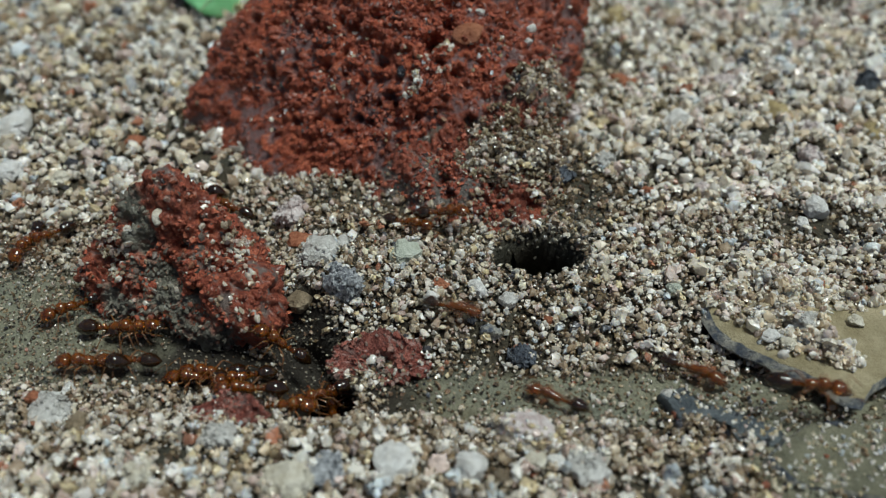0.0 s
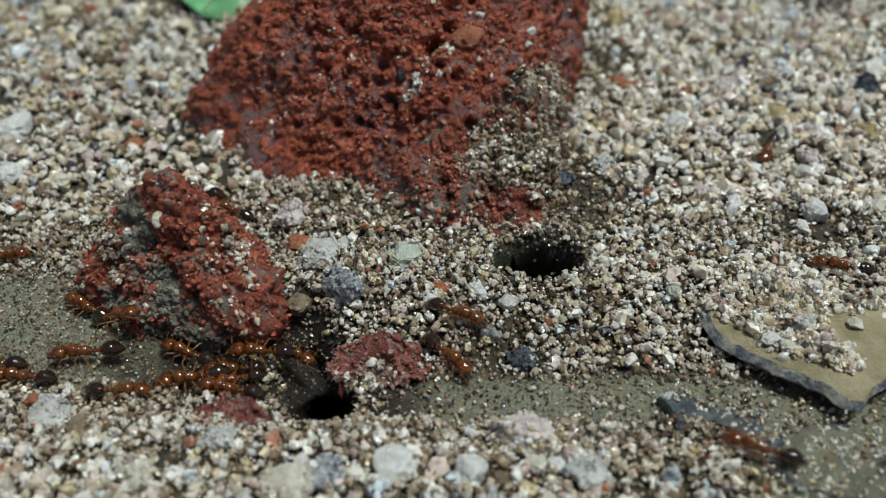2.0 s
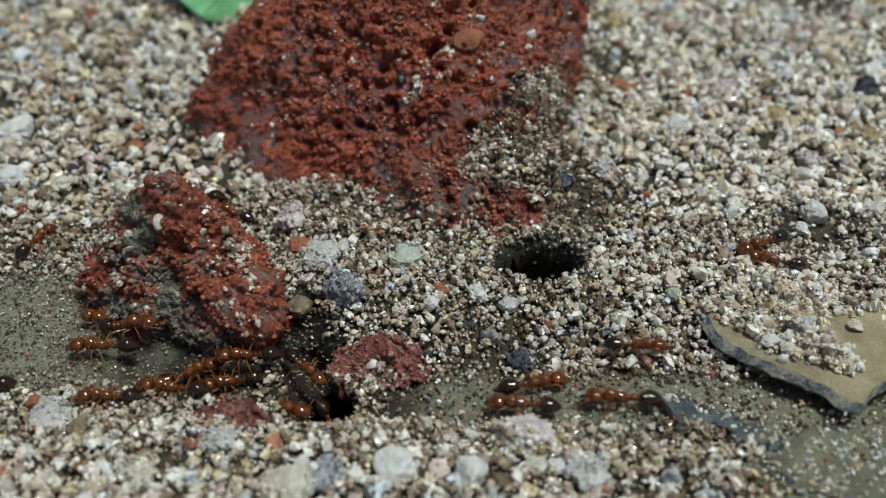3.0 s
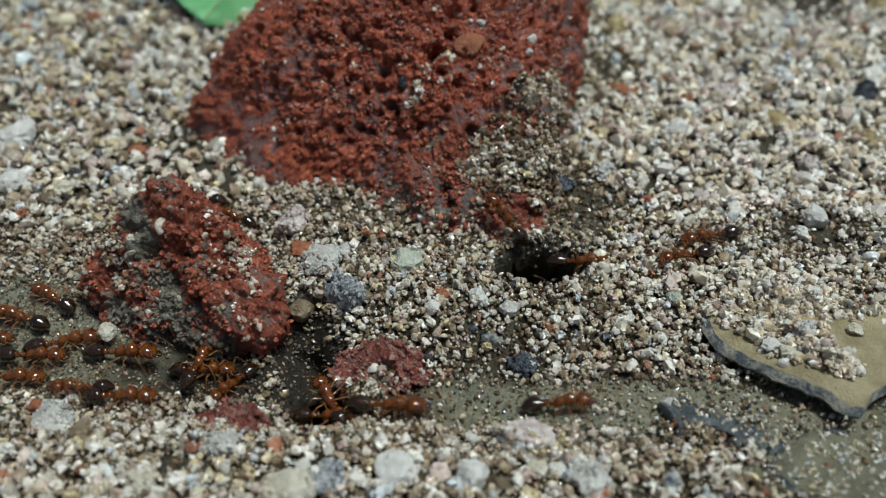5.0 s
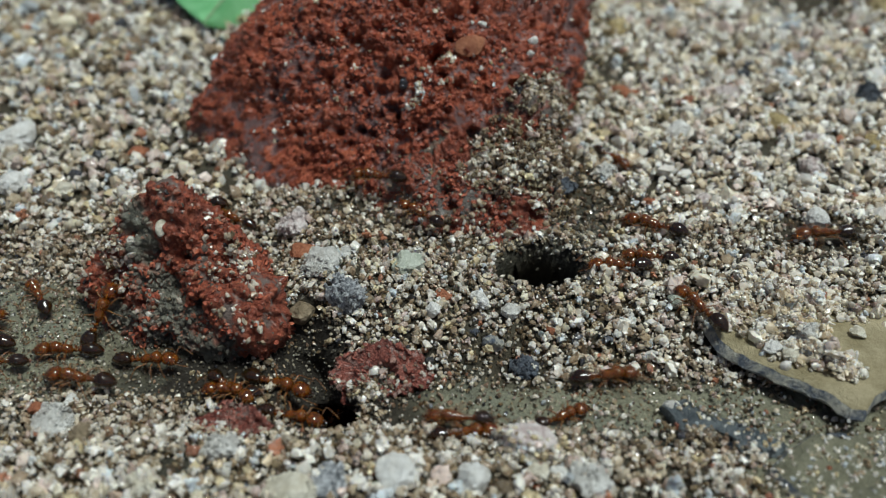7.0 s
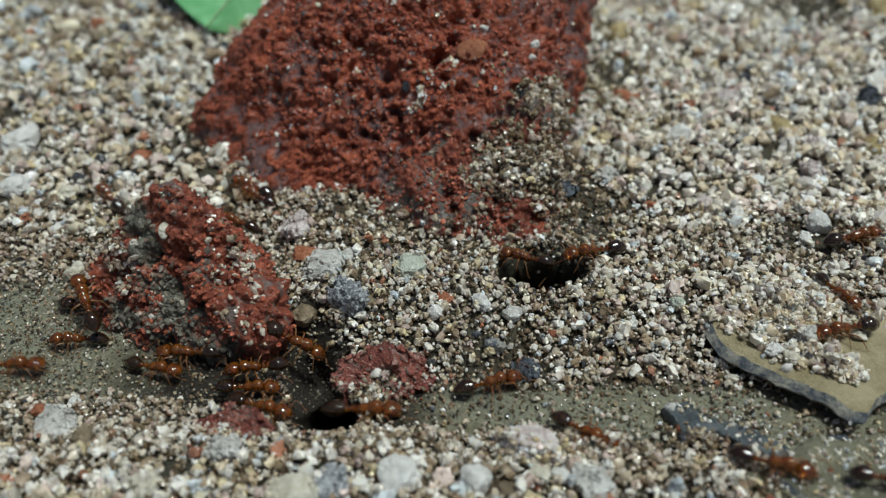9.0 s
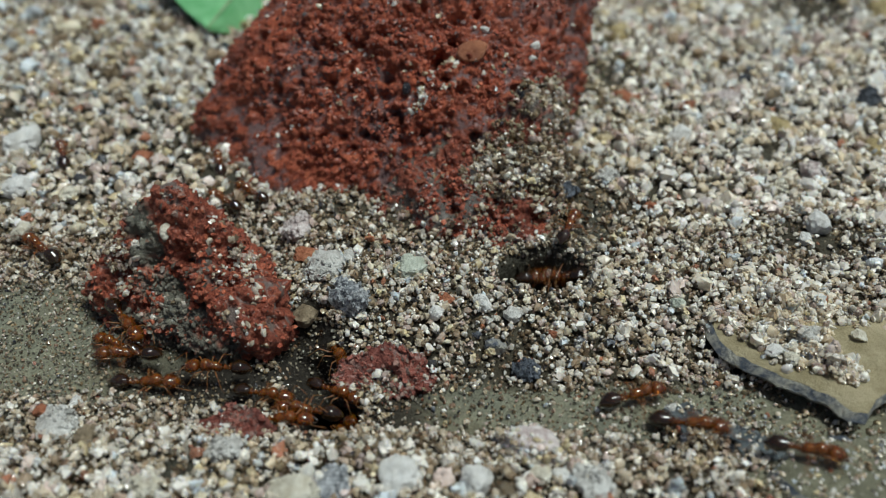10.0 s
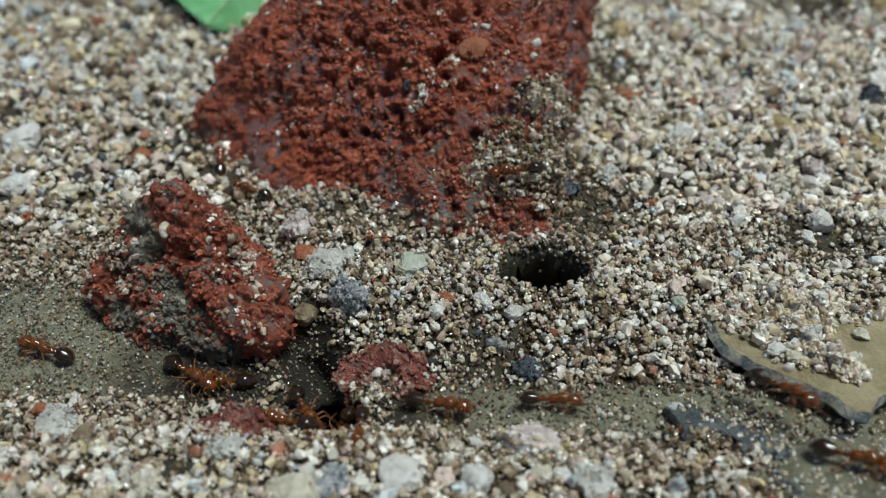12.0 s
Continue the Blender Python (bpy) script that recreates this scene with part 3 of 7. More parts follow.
main_rock = part("brick_lump", chunk([
    (-23.0, 15.8, 0.0), (-22.6, 19.0, 0.0), (-15.0, 6.2, 0.0), (-9.6, 5.0, 0.0), (-3.9, 4.0, 0.0), (3.0, 3.5, 0.0), (9.0, 8.5, 0.5), (10.8, 18.5, 0.0),
    (-21.6, 18.7, 4.1), (-19.1, 18.0, 8.4), (-15.3, 17.0, 11.0), (-11.8, 17.0, 13.6), (-3.4, 18.0, 18.0), (4.6, 16.5, 16.5),
    (4.2, 6.6, 7.4), (-6.0, 6.8, 6.5), (11.4, 21.0, 3.7), (12.9, 22.0, 7.0), (13.6, 22.0, 12.0), (12.0, 23.0, 17.0), (-8.0, 32.0, 15.0), (8.0, 33.0, 14.0),
    (-19.0, 28.0, 0.0), (10.0, 34.0, 0.0), (-16.0, 27.0, 9.0)], 8, (-3.0, 17.0, 6.0), COARSE, 1, 22, pits=150, dents=[((4.8 + 0.2 * k, 12.2 - 0.8 * k, 10.8 - 0.8 * k), 0.55, -1.2) for k in range(5)]), BRICK)
tagged(main_rock, "large crumbly red brick lump half sunk in sand", "brick lump", "broken brick")
for v, item in zip(main_rock.data.vertices, main_rock.data.attributes["clay_film"].data):
    p = v.co / MM
    item.value = max(item.value, 0.7 * max(0.0, min(1.0, (p.x - 5.0) / 5.0 + (p.z - 9.0) / 7.0 - 1.3 + 2.4 * noise.noise(p * 0.35) + 0.8 * noise.noise(p * 1.1))))
foot = part("spalled_foot", chunk([
    (-8.5, 6.0, 0.5), (-5.6, 3.2, 0.8), (-1.0, 1.0, 0.9), (2.0, -0.6, 1.0), (6.5, -1.2, 1.0), (8.6, 1.0, 0.9), (10.0, 8.0, 0.6), (-6.0, 9.0, 0.5),
    (-5.0, 4.8, 3.0), (1.0, 2.2, 3.6), (5.5, 1.6, 3.9), (8.2, 6.0, 5.6), (7.2, 9.5, 8.2), (3.0, 9.0, 7.4), (-1.0, 8.0, 4.8)], 7, (2.0, 4.4, 2.0),
    ((5.0, 0.8), (2.5, 0.8), (1.3, 0.6), (0.7, 0.45), (0.4, 0.3)), 2, 18, pits=25, clay=0.04), BRICK_FOOT, main_rock, "sand-covered spalled brick foot")
crust("brick_grit", main_rock, 8500, lambda v: (v[:, 1] < 22) & (v[:, 2] > 0.5), (0.07, 0.27), 67, "loose red brick crumbs", CRUMBS, True)
crust("brick_grit", foot, 2600, lambda v: v[:, 2] > 1.0, (0.07, 0.27), 68, "loose red brick crumbs", CRUMBS, True)
crust("stuck_sand", main_rock, 330, lambda v: (v[:, 1] < 24) & (v[:, 2] > 1), (0.10, 0.36), 61, "pale sand grains stuck on brick")
crust("stuck_sand", foot, 420, lambda v: v[:, 2] > 1.0, (0.1, 0.32), 63, "sand grains on the brick foot", TAN_SAND)
crust("stuck_sand", foot, 420, lambda v: v[:, 2] > 1.0, (0.1, 0.34), 64, "damp brown grains on the brick foot", WET_SAND)


def mound(host, centre, reach, height, count, radius, seed, label, mat):
    """Loose sand heaped up on a face of a lump, ragged at its rim."""
    rng = np.random.RandomState(seed)
    vs = np.array([v.co[:] for v in host.data.vertices]) / MM
    ns = np.array([v.normal[:] for v in host.data.vertices])
    off = np.linalg.norm((vs - np.array(centre)) / np.array(reach), axis=1)
    near = np.flatnonzero((off < 1.25) & (ns[:, 1] < 0.6))
    ids = rng.choice(near, count * 2)
    lump = np.array([noise.noise(Vector(p) * 0.55 + Vector((seed % 7, 0, 0))) for p in vs[ids]])
    keep = rng.uniform(size=len(ids)) < np.clip(1.5 - 1.25 * off[ids] + 1.3 * lump, 0, 1)
    ids, lump = ids[keep][:count], lump[keep][:count]
    up = np.array([0.1, -0.45, 0.7]) + 0.35 * ns[ids]
    places = vs[ids] + up * (height * rng.uniform(0, 1, len(ids)) * np.clip(1.15 - 0.7 * off[ids] + lump, 0.1, 1.5))[:, None]
    s = radius[0] + (radius[1] - radius[0]) * rng.uniform(size=len(ids)) ** 2
    ob = heap("stuck_sand", places, s, seed, mat, crumbly=True)
    ob.parent = host
    return tagged(ob, label, kind="stuff")


for k, (host, centre, reach, height) in enumerate([
        (foot, (4.4, 4.2, 5.2), (3.0, 2.6, 1.7), 0.6), (foot, (8.2, 4.2, 4.4), (2.4, 3.6, 3.0), 0.9), (foot, (6.4, 7.2, 6.6), (4.4, 4.0, 3.2), 0.8),
        (main_rock, (6.6, 9.8, 6.6), (2.0, 2.6, 1.9), 0.8), (main_rock, (8.0, 11.4, 5.6), (2.2, 2.8, 2.2), 0.8)]):
    mound(host, centre, reach, height, 190, (0.18, 0.44), 210 + k, "tan sand crumbs heaped on the brick", TAN_SAND)
    mound(host, centre, reach, height * 0.9, 450, (0.16, 0.42), 230 + k, "damp brown sand crumbs heaped on the brick", WET_SAND)
    mound(host, centre, reach, height * 0.8, 150, (0.16, 0.36), 250 + k, "yellowish sand crumbs heaped on the brick", YELLOW_SAND)
mound(foot, (5.6, 3.2, 4.8), (3.8, 1.8, 1.3), 0.8, 130, (0.18, 0.42), 261, "pale quartz sand on the brick foot", SAND)
crust("stuck_sand", main_rock, 46, lambda v: np.linalg.norm(v - np.array([-0.4, 9.6, 10.1]), axis=1) < 1.3, (0.16, 0.36), 81, "pale grains lodged on the brick")
crust("stuck_sand", main_rock, 46, lambda v: np.linalg.norm(v - np.array([-2.6, 9.0, 8.2]), axis=1) < 1.3, (0.16, 0.36), 82, "pale grains lodged on the brick")


def stuck(name, host, place, normal, size, mat, seed, label):
    """A single piece bedded on a lump: half sizes along, across and off the face, in mm."""
    rng = np.random.RandomState(seed)
    n = rng.normal(size=(9, 3))
    n /= np.linalg.norm(n, axis=1)[:, None]
    d = rng.uniform(0.5, 0.95, 9)
    bm = bmesh.new()
    bmesh.ops.create_icosphere(bm, subdivisions=3, radius=1.0)
    turn = Vector(normal).to_track_quat("Z", "Y").to_matrix()
    for v in bm.verts:
        dots = np.clip(n @ np.array(v.co[:]), 0, None) / d
        p = v.co * ((dots ** 24).sum() + 0.3) ** (-1 / 24)
        v.co = (Vector(place) + turn @ Vector((p.x * size[0], p.y * size[1], p.z * size[2]))) * MM
    return part(name, bm, mat, host, label)


left_rock = part("brick_fragment", chunk([
    (-16.6, -4.4, 10.0), (-19.4, -3.8, 8.2), (-22.6, -4.6, 4.4), (-24.2, -5.2, 1.6), (-21.8, -7.4, -1.8), (-19.4, -8.6, -1.8), (-15.0, -8.9, -2.0),
    (-12.4, -8.8, -2.0), (-11.0, -7.8, -1.8), (-19.6, -8.8, 0.4), (-14.6, -10.3, 0.9), (-12.0, -10.6, 1.2), (-10.3, -9.0, 1.4), (-10.0, -7.2, 2.2), (-12.2, -6.2, 4.8), (-14.2, -5.2, 7.8), (-16.0, 0.5, 3.0), (-21.5, 0.5, 0.5),
    (-11.5, -1.5, 0.5), (-17.0, 1.5, 0.0)], 7, (-16.2, -5.5, 2.2), ((6.0, 0.7), (2.6, 0.8), (1.4, 0.55), (0.75, 0.45), (0.4, 0.32)), 3, 18, pits=30, clay=-0.08, dents=(((-18.4, -5.6, 5.4), 1.6, 0.5), ((-17.0, -7.6, 2.6), 2.2, 0.5), ((-12.2, -8.6, 2.2), 2.4, 0.7),
     ((-16.0, -4.8, 8.2), 1.8, 0.2), ((-13.8, -6.6, 4.8), 1.1, -1.3), ((-22.0, -6.0, 3.2), 1.6, 0.6))), BRICK_DIRTY)
SILT_BAND = [(Vector((-18.9, -5.2, 7.0)), Vector((-18.3, -6.0, 3.4)), 0.9), (Vector((-18.3, -6.0, 3.4)), Vector((-15.9, -8.3, 1.2)), 1.35),
             (Vector((-15.9, -8.3, 1.2)), Vector((-14.4, -9.6, 0.2)), 1.4), (Vector((-20.5, -7.2, 0.6)), Vector((-16.0, -9.5, -0.3)), 1.0)]
caked = left_rock.data.attributes.new("caked", "FLOAT", "POINT")
for v, item in zip(left_rock.data.vertices, caked.data):
    p = v.co / MM
    item.value = 0.0
    for a, b, wide in SILT_BAND:
        u = max(0.0, min(1.0, (p - a).dot(b - a) / (b - a).length_squared))
        item.value = max(item.value, max(0.0, min(1.0, 1.7 - (p - a.lerp(b, u)).length / wide + 1.5 * noise.noise(p * 0.6) + 0.9 * noise.noise(p * 1.7))))
tagged(left_rock, "pointed red brick fragment smeared with dark silt", "brick fragment", "broken brick")
caked_at = np.array([item.value for item in caked.data])
crust("brick_grit", left_rock, 3200, lambda v: (v[:, 2] > -1.0) & (caked_at < 0.6), (0.08, 0.3), 69, "loose red brick crumbs", CRUMBS_DIRTY, True)
crust("silt_crust", left_rock, 800, lambda v: (v[:, 2] > -0.5) & (caked_at > 0.3), (0.07, 0.26), 74, "grey silt crumbs caked on brick", CRUMBS_SILT, True)
crust("silt_crust", left_rock, 350, lambda v: (v[:, 2] > 0.0) & (v[:, 2] < 2.5) & (v[:, 0] < -12.5), (0.07, 0.28), 76, "grey silt crumbs caked on brick", CRUMBS_SILT, True)
crust("stuck_sand", left_rock, 360, lambda v: v[:, 2] > 0.8, (0.10, 0.32), 64, "sand grains stuck on the fragment", TAN_SAND)

for k, (centre, reach) in enumerate([((-12.2, -5.0, 5.0), (1.2, 2.0, 1.8)), ((-21.2, -5.2, 4.4), (2.4, 2.0, 2.8)), ((-13.8, -6.8, 3.9), (1.0, 1.4, 1.1))]):
    mound(left_rock, centre, reach, 0.7, (60, 150, 40)[k], (0.14, 0.36), 270 + k, "pale sand crumbs lodged on the fragment", TAN_SAND)

low_lump = part("brick_fragment", chunk([
    (-7.4, -12.2, 0.2), (-6.5, -10.8, 1.2), (-3.6, -10.2, 1.9), (-1.4, -10.8, 1.5), (-0.2, -12.1, 0.5), (-0.8, -13.1, 0.0), (-2.4, -13.7, -0.2), (-4.4, -13.9, -0.5),
    (-6.2, -13.1, -1.4), (-3.8, -9.2, 0.0), (-6.4, -9.8, 0.0)], 6, (-3.8, -11.9, 0.2), ((3.0, 0.7), (1.4, 0.45), (0.7, 0.34), (0.38, 0.22)), 4, 20, pits=10, clay=0.08), BRICK_PALE)
tagged(low_lump, "low dusty red brick fragment beside a nest hole", "brick fragment", "broken brick")
crust("brick_grit", low_lump, 700, lambda v: v[:, 2] > -0.3, (0.06, 0.24), 70, "dusty red brick crumbs", CRUMBS_DUSTY, True)
crust("stuck_sand", low_lump, 240, lambda v: v[:, 2] > -0.2, (0.07, 0.2), 65, "fine grey grit stuck on the fragment", GREY_GRIT)

chip = part("brick_chip", chunk([
    (-14.4, -15.6, 0.5), (-12.5, -14.6, 1.4), (-10.4, -15.0, 1.5), (-9.0, -16.1, 0.6), (-11.0, -17.2, 0.6), (-13.7, -16.8, 0.6), (-11.5, -15.6, -0.6)],
    5, (-11.7, -15.8, 0.4), ((3.0, 0.4), (1.0, 0.4), (0.5, 0.25)), 5), BRICK_PALE)
tagged(chip, "small flat pinkish brick chip in gravel", "brick chip", "broken brick")
crust("brick_grit", chip, 240, lambda v: v[:, 2] > 0.2, (0.08, 0.24), 83, "dusty red brick crumbs", CRUMBS_DUSTY, True)
crust("stuck_sand", low_lump, 260, lambda v: (v[:, 2] > -0.6) & (v[:, 1] < -11.5), (0.08, 0.26), 85, "damp brown grit on the fragment", WET_SAND)
crust("stuck_sand", chip, 90, lambda v: v[:, 2] > 0.2, (0.1, 0.28), 66, "sand grains on the chip")


# ---- clay flakes ----
def flake(name, outline, top, thick, tilt, seed, mats, label, category):
    """A thin broken plate: outline in mm, laid at a height, leaning by tilt (rise per mm in x and y)."""
    pts = []
    n = len(outline)
    for i in range(n):
        a, b = Vector(outline[i]), Vector(outline[(i + 1) % n])
        steps = max(2, int((b - a).length / 0.45))
        for k in range(steps):
            p = a.lerp(b, k / steps)
            w = noise.noise((p.x * 0.7, p.y * 0.7, seed)) * 0.12 + noise.noise((p.x * 3.6, p.y * 3.6, seed)) * 0.12
            pts.append((p.x + w, p.y + w * 0.7))
    cx, cy = sum(p[0] for p in pts) / len(pts), sum(p[1] for p in pts) / len(pts)
    bm = bmesh.new()
    rings = []
    for shrink, z, wob in ((0.0, 0.0, 0.0), (0.955, 0.0, 0.05), (0.965, -0.05, 0.08), (0.985, -thick * 0.35, 0.1), (1.004, -thick * 0.75, 0.1), (0.99, -thick, 0.05), (0.0, -thick, 0.0)):
        if shrink == 0.0:
            rings.append([bm.verts.new((cx, cy, z))])
            continue
        ring = []
        for x, y in pts:
            w = noise.noise((x * 2.6, y * 2.6, z * 0.8 + seed)) * wob
            ring.append(bm.verts.new((cx + (x - cx) * shrink + w, cy + (y - cy) * shrink + w, z + w * 0.4)))
        rings.append(ring)
    m = len(pts)
    for a, b in zip(rings, rings[1:]):
        for i in range(m):
            j = (i + 1) % m
            if len(a) == 1:
                f = bm.faces.new((a[0], b[i], b[j]))
            elif len(b) == 1:
                f = bm.faces.new((a[i], b[0], a[j]))
            else:
                f = bm.faces.new((a[i], b[i], b[j], a[j]))
            f.material_index = 0 if a is rings[0] or a is rings[1] else 1
    bmesh.ops.recalc_face_normals(bm, faces=bm.faces)
    bmesh.ops.subdivide_edges(bm, edges=[e for e in bm.edges if e.calc_length() > 2.0], cuts=3, use_grid_fill=True)
    for v in bm.verts:
        v.co.z += top + tilt[0] * (v.co.x - cx) + tilt[1] * (v.co.y - cy) + 0.12 * noise.noise((v.co.x * 0.3, v.co.y * 0.3, seed + 4))
        v.co *= MM
    rim = bm.copy()
    bmesh.ops.delete(bm, geom=[f for f in bm.faces if f.material_index == 1], context="FACES")
    bmesh.ops.delete(rim, geom=[f for f in rim.faces if f.material_index == 0], context="FACES")
    for f in rim.faces:
        f.material_index = 0
    ob = part(name, bm, mats[0])
    side = part("broken_edge", rim, mats[1], ob, "rough broken blue-grey edge")
    side.data.set_sharp_from_angle(angle=radians(32))
    return tagged(ob, label, category, "clay flakes")


shard = flake("clay_flake", [(15.9, -7.6), (16.1, -10.0), (16.7, -11.4), (17.8, -12.3), (19.0, -13.2), (20.2, -14.0), (21.5, -14.9), (22.2, -15.9), (22.9, -16.1), (23.8, -15.0),
                             (24.8, -14.4), (27.8, -12.8), (34.0, -9.0), (33.5, -1.0), (29.0, -3.8), (25.0, -6.4), (20.5, -6.2)], 1.7, 0.78, (0.0, -0.01), 3.0, [OCHRE, SLATE],
              "thin ochre clay flake with broken blue-grey edge", "clay flake")
flake("clay_flake", [(16.7, -19.2), (18.3, -17.8), (19.8, -16.8), (21.2, -17.2), (24.3, -16.4), (28.0, -16.6), (32.0, -19.0), (30.0, -24.0), (23.9, -22.4), (17.8, -20.9)], 1.16, 0.6, (0, 0), 8.0,
      [OLIVE, SLATE], "flat olive clay flake sunk in silt", "clay flake")
flake("slate_flake", [(12.3, -14.2), (13.7, -13.7), (14.6, -15.0), (15.9, -15.6), (17.4, -16.3), (18.6, -17.3), (17.9, -18.1), (16.8, -18.3), (16.3, -19.0), (15.9, -18.3), (16.0, -17.2), (15.1, -16.3), (13.0, -16.2)], 0.62, 0.6, (0, -0.06), 12.0,
      [WET_SLATE, WET_SLATE], "wet blue-grey slate flake lying in silt", "slate flake")


def sprinkle(name, seed, count, zone, height, radius, label, mat=None):
    rng = np.random.RandomState(seed)
    u, v = rng.normal(size=count) * 0.42, rng.normal(size=count) * 0.42
    x = zone[0] + zone[2] * u + zone[4] * v
    y = zone[1] + zone[3] * u + zone[5] * v
    s = rng.uniform(radius[0], radius[1], count)
    z = height + s * 0.4 + radius[1] * 1.2 * np.clip(1 - np.hypot(u, v), 0, 1) * rng.uniform(0, 1, count) * (radius[1] > 0.3)
    return tagged(heap(name, np.stack([x, y, z], 1), s, seed, mat, crumbly=True), label, "sand", kind="stuff")


DRIFT = [(15.8, -8.0), (18.2, -10.8), (19.4, -12.8), (21.0, -13.1), (22.6, -13.9), (24.2, -13.3), (23.5, -11.7), (22.9, -10.4), (23.7, -8.4), (25.6, -6.6), (22.6, -4.3), (18.5, -5.0)]


def drift(seed, count, height, radius, label, mat):
    """Sand heaped on the clay flake inside the outline, thin towards its front."""
    rng = np.random.RandomState(seed)
    x, y = rng.uniform(15.5, 26, count * 3), rng.uniform(-14.2, -4, count * 3)
    inside, gap = np.zeros(len(x), bool), np.full(len(x), 9.0)
    for (ax, ay), (bx, by) in zip(DRIFT, DRIFT[1:] + DRIFT[:1]):
        inside ^= ((ay > y) != (by > y)) & (x < (bx - ax) * (y - ay) / (by - ay + 1e-9) + ax)
        u = np.clip(((x - ax) * (bx - ax) + (y - ay) * (by - ay)) / ((bx - ax) ** 2 + (by - ay) ** 2), 0, 1)
        gap = np.minimum(gap, np.hypot(x - ax - u * (bx - ax), y - ay - u * (by - ay)))
    lump = np.array([noise.noise((a * 0.6, b * 0.6, 5.0)) for a, b in zip(x, y)])
    ok = inside & (rng.uniform(size=len(x)) < 0.35 + 0.5 * np.clip(gap, 0, 1.2) + 0.8 * lump)
    x, y, gap, lump = x[ok][:count], y[ok][:count], gap[ok][:count], lump[ok][:count]
    s = rng.uniform(radius[0], radius[1], len(x)) * (0.8 + 0.4 * rng.uniform(size=len(x)) ** 3)
    z = height + s * 0.35 + np.clip(gap, 0, 1.3) * np.clip(0.5 + lump, 0, 1) * rng.uniform(0, 1, len(x))
    return tagged(heap("sand_drift", np.stack([x, y, z], 1), s, seed, mat, crumbly=True), label, "sand", kind="stuff")


drift(71, 240, 1.75, (0.26, 0.58), "pale sand heaped on the clay flake", DRY_SAND)
drift(76, 230, 1.75, (0.2, 0.5), "tan sand heaped on the clay flake", TAN_SAND)
drift(79, 130, 1.75, (0.2, 0.48), "white sand heaped on the clay flake", SAND)


sprinkle("gritty_hollow", 77, 90, (14.0, -16.9, 2.4, -0.6, 0.3, 0.9), 0.4, (0.12, 0.4), "dark damp grit beside the slate flake", WET_SAND)
sprinkle("flake_grit", 75, 130, (15.8, -15.6, 4.2, -1.6, 0.8, 1.6), 0.56, (0.05, 0.2), "tiny pale grit strewn on the slate flake")
sprinkle("flake_grit", 72, 480, (22.0, -19.0, 7.5, 0.8, 0.5, 3.4), 1.1, (0.06, 0.22), "tiny pale grit strewn on the sunken flake")


# ---- pebbles that stand out ----
def pebble(x, y, size, mat, seed, label, flat=0.7, sink=0.3, group="pebbles", name="pebble", z=None, rough=False):
    rng = np.random.RandomState(seed)
    n = rng.normal(size=(9, 3))
    n /= np.linalg.norm(n, axis=1)[:, None]
    d = rng.uniform(0.6, 1.0, 9)
    bm = bmesh.new()
    bmesh.ops.create_icosphere(bm, subdivisions=3, radius=1.0)
    turn = Matrix.Rotation(rng.uniform(0, 6.28), 3, "Z")
    for v in bm.verts:
        p = v.co.copy()
        dots = np.clip(n @ np.array(p[:]), 0, None) / d
        r = ((dots ** 24).sum() + 0.1) ** (-1 / 24)
        p *= r * (1 + 0.22 * noise.noise(p * 2.2 + Vector((seed, 0, 0))) + 0.12 * noise.noise(p * 5.0 + Vector((seed, 3, 0))))
        p = turn @ Vector((p.x * size[0], p.y * size[1], p.z * size[0] * flat))
        v.co = p * MM
    ob = part(name, bm, mat)
    ob.data.set_sharp_from_angle(angle=radians(24))
    base = float(ground_height(x, y)) + 0.25 if z is None else z
    ob.location = (x * MM, y * MM, (base + size[0] * flat * (1 - 2 * sink)) * MM)
    ob = tagged(ob, label, "pebble", group)
    if rough:
        crust("crumb_skin", ob, 70, lambda v: v[:, 2] > -0.5 * size[0], (0.13 * size[0], 0.32 * size[0]), seed, "sugary crust of the same stone", mat, True)
    return ob


WHITE = stone_material("milky quartz", (0.78, 0.76, 0.71), (0.94, 0.93, 0.90), 0.3, 0.8, 0.7)
GLASSY = stone_material("greenish quartz", (0.48, 0.52, 0.42), (0.66, 0.70, 0.60), 0.25, 0.9, 0.8)
GREY = stone_material("speckled grey stone", (0.11, 0.12, 0.135), (0.62, 0.64, 0.66), 0.45, 3.2)
PINK = stone_material("pink feldspar", (0.54, 0.43, 0.41), (0.86, 0.80, 0.77), 0.45, 1.8)
ORANGE = stone_material("orange brick crumb", (0.30, 0.10, 0.05), (0.48, 0.20, 0.11), 0.7, 1.8, 0.3)
CREAM = stone_material("cream quartz", (0.62, 0.56, 0.43), (0.86, 0.82, 0.70), 0.35, 1.0, 0.6)
DARK = stone_material("dark slate", (0.03, 0.035, 0.045), (0.13, 0.15, 0.18), 0.35, 1.6)
YELLOW = stone_material("yellow flint", (0.36, 0.27, 0.12), (0.54, 0.43, 0.22), 0.4, 0.7)
CHIP = stone_material("orange fired clay", (0.30, 0.095, 0.045), (0.44, 0.17, 0.085), 0.5, 0.9)
COAL = stone_material("black glassy slag", (0.006, 0.008, 0.012), (0.03, 0.035, 0.045), 0.18, 1.5, 0.8)
SANDSTONE = stone_material("brown sandstone", (0.20, 0.15, 0.09), (0.38, 0.30, 0.20), 0.6, 1.6)
CLEAR = stone_material("pale grey quartz", (0.52, 0.50, 0.46), (0.80, 0.79, 0.75), 0.22, 0.8, 0.8)

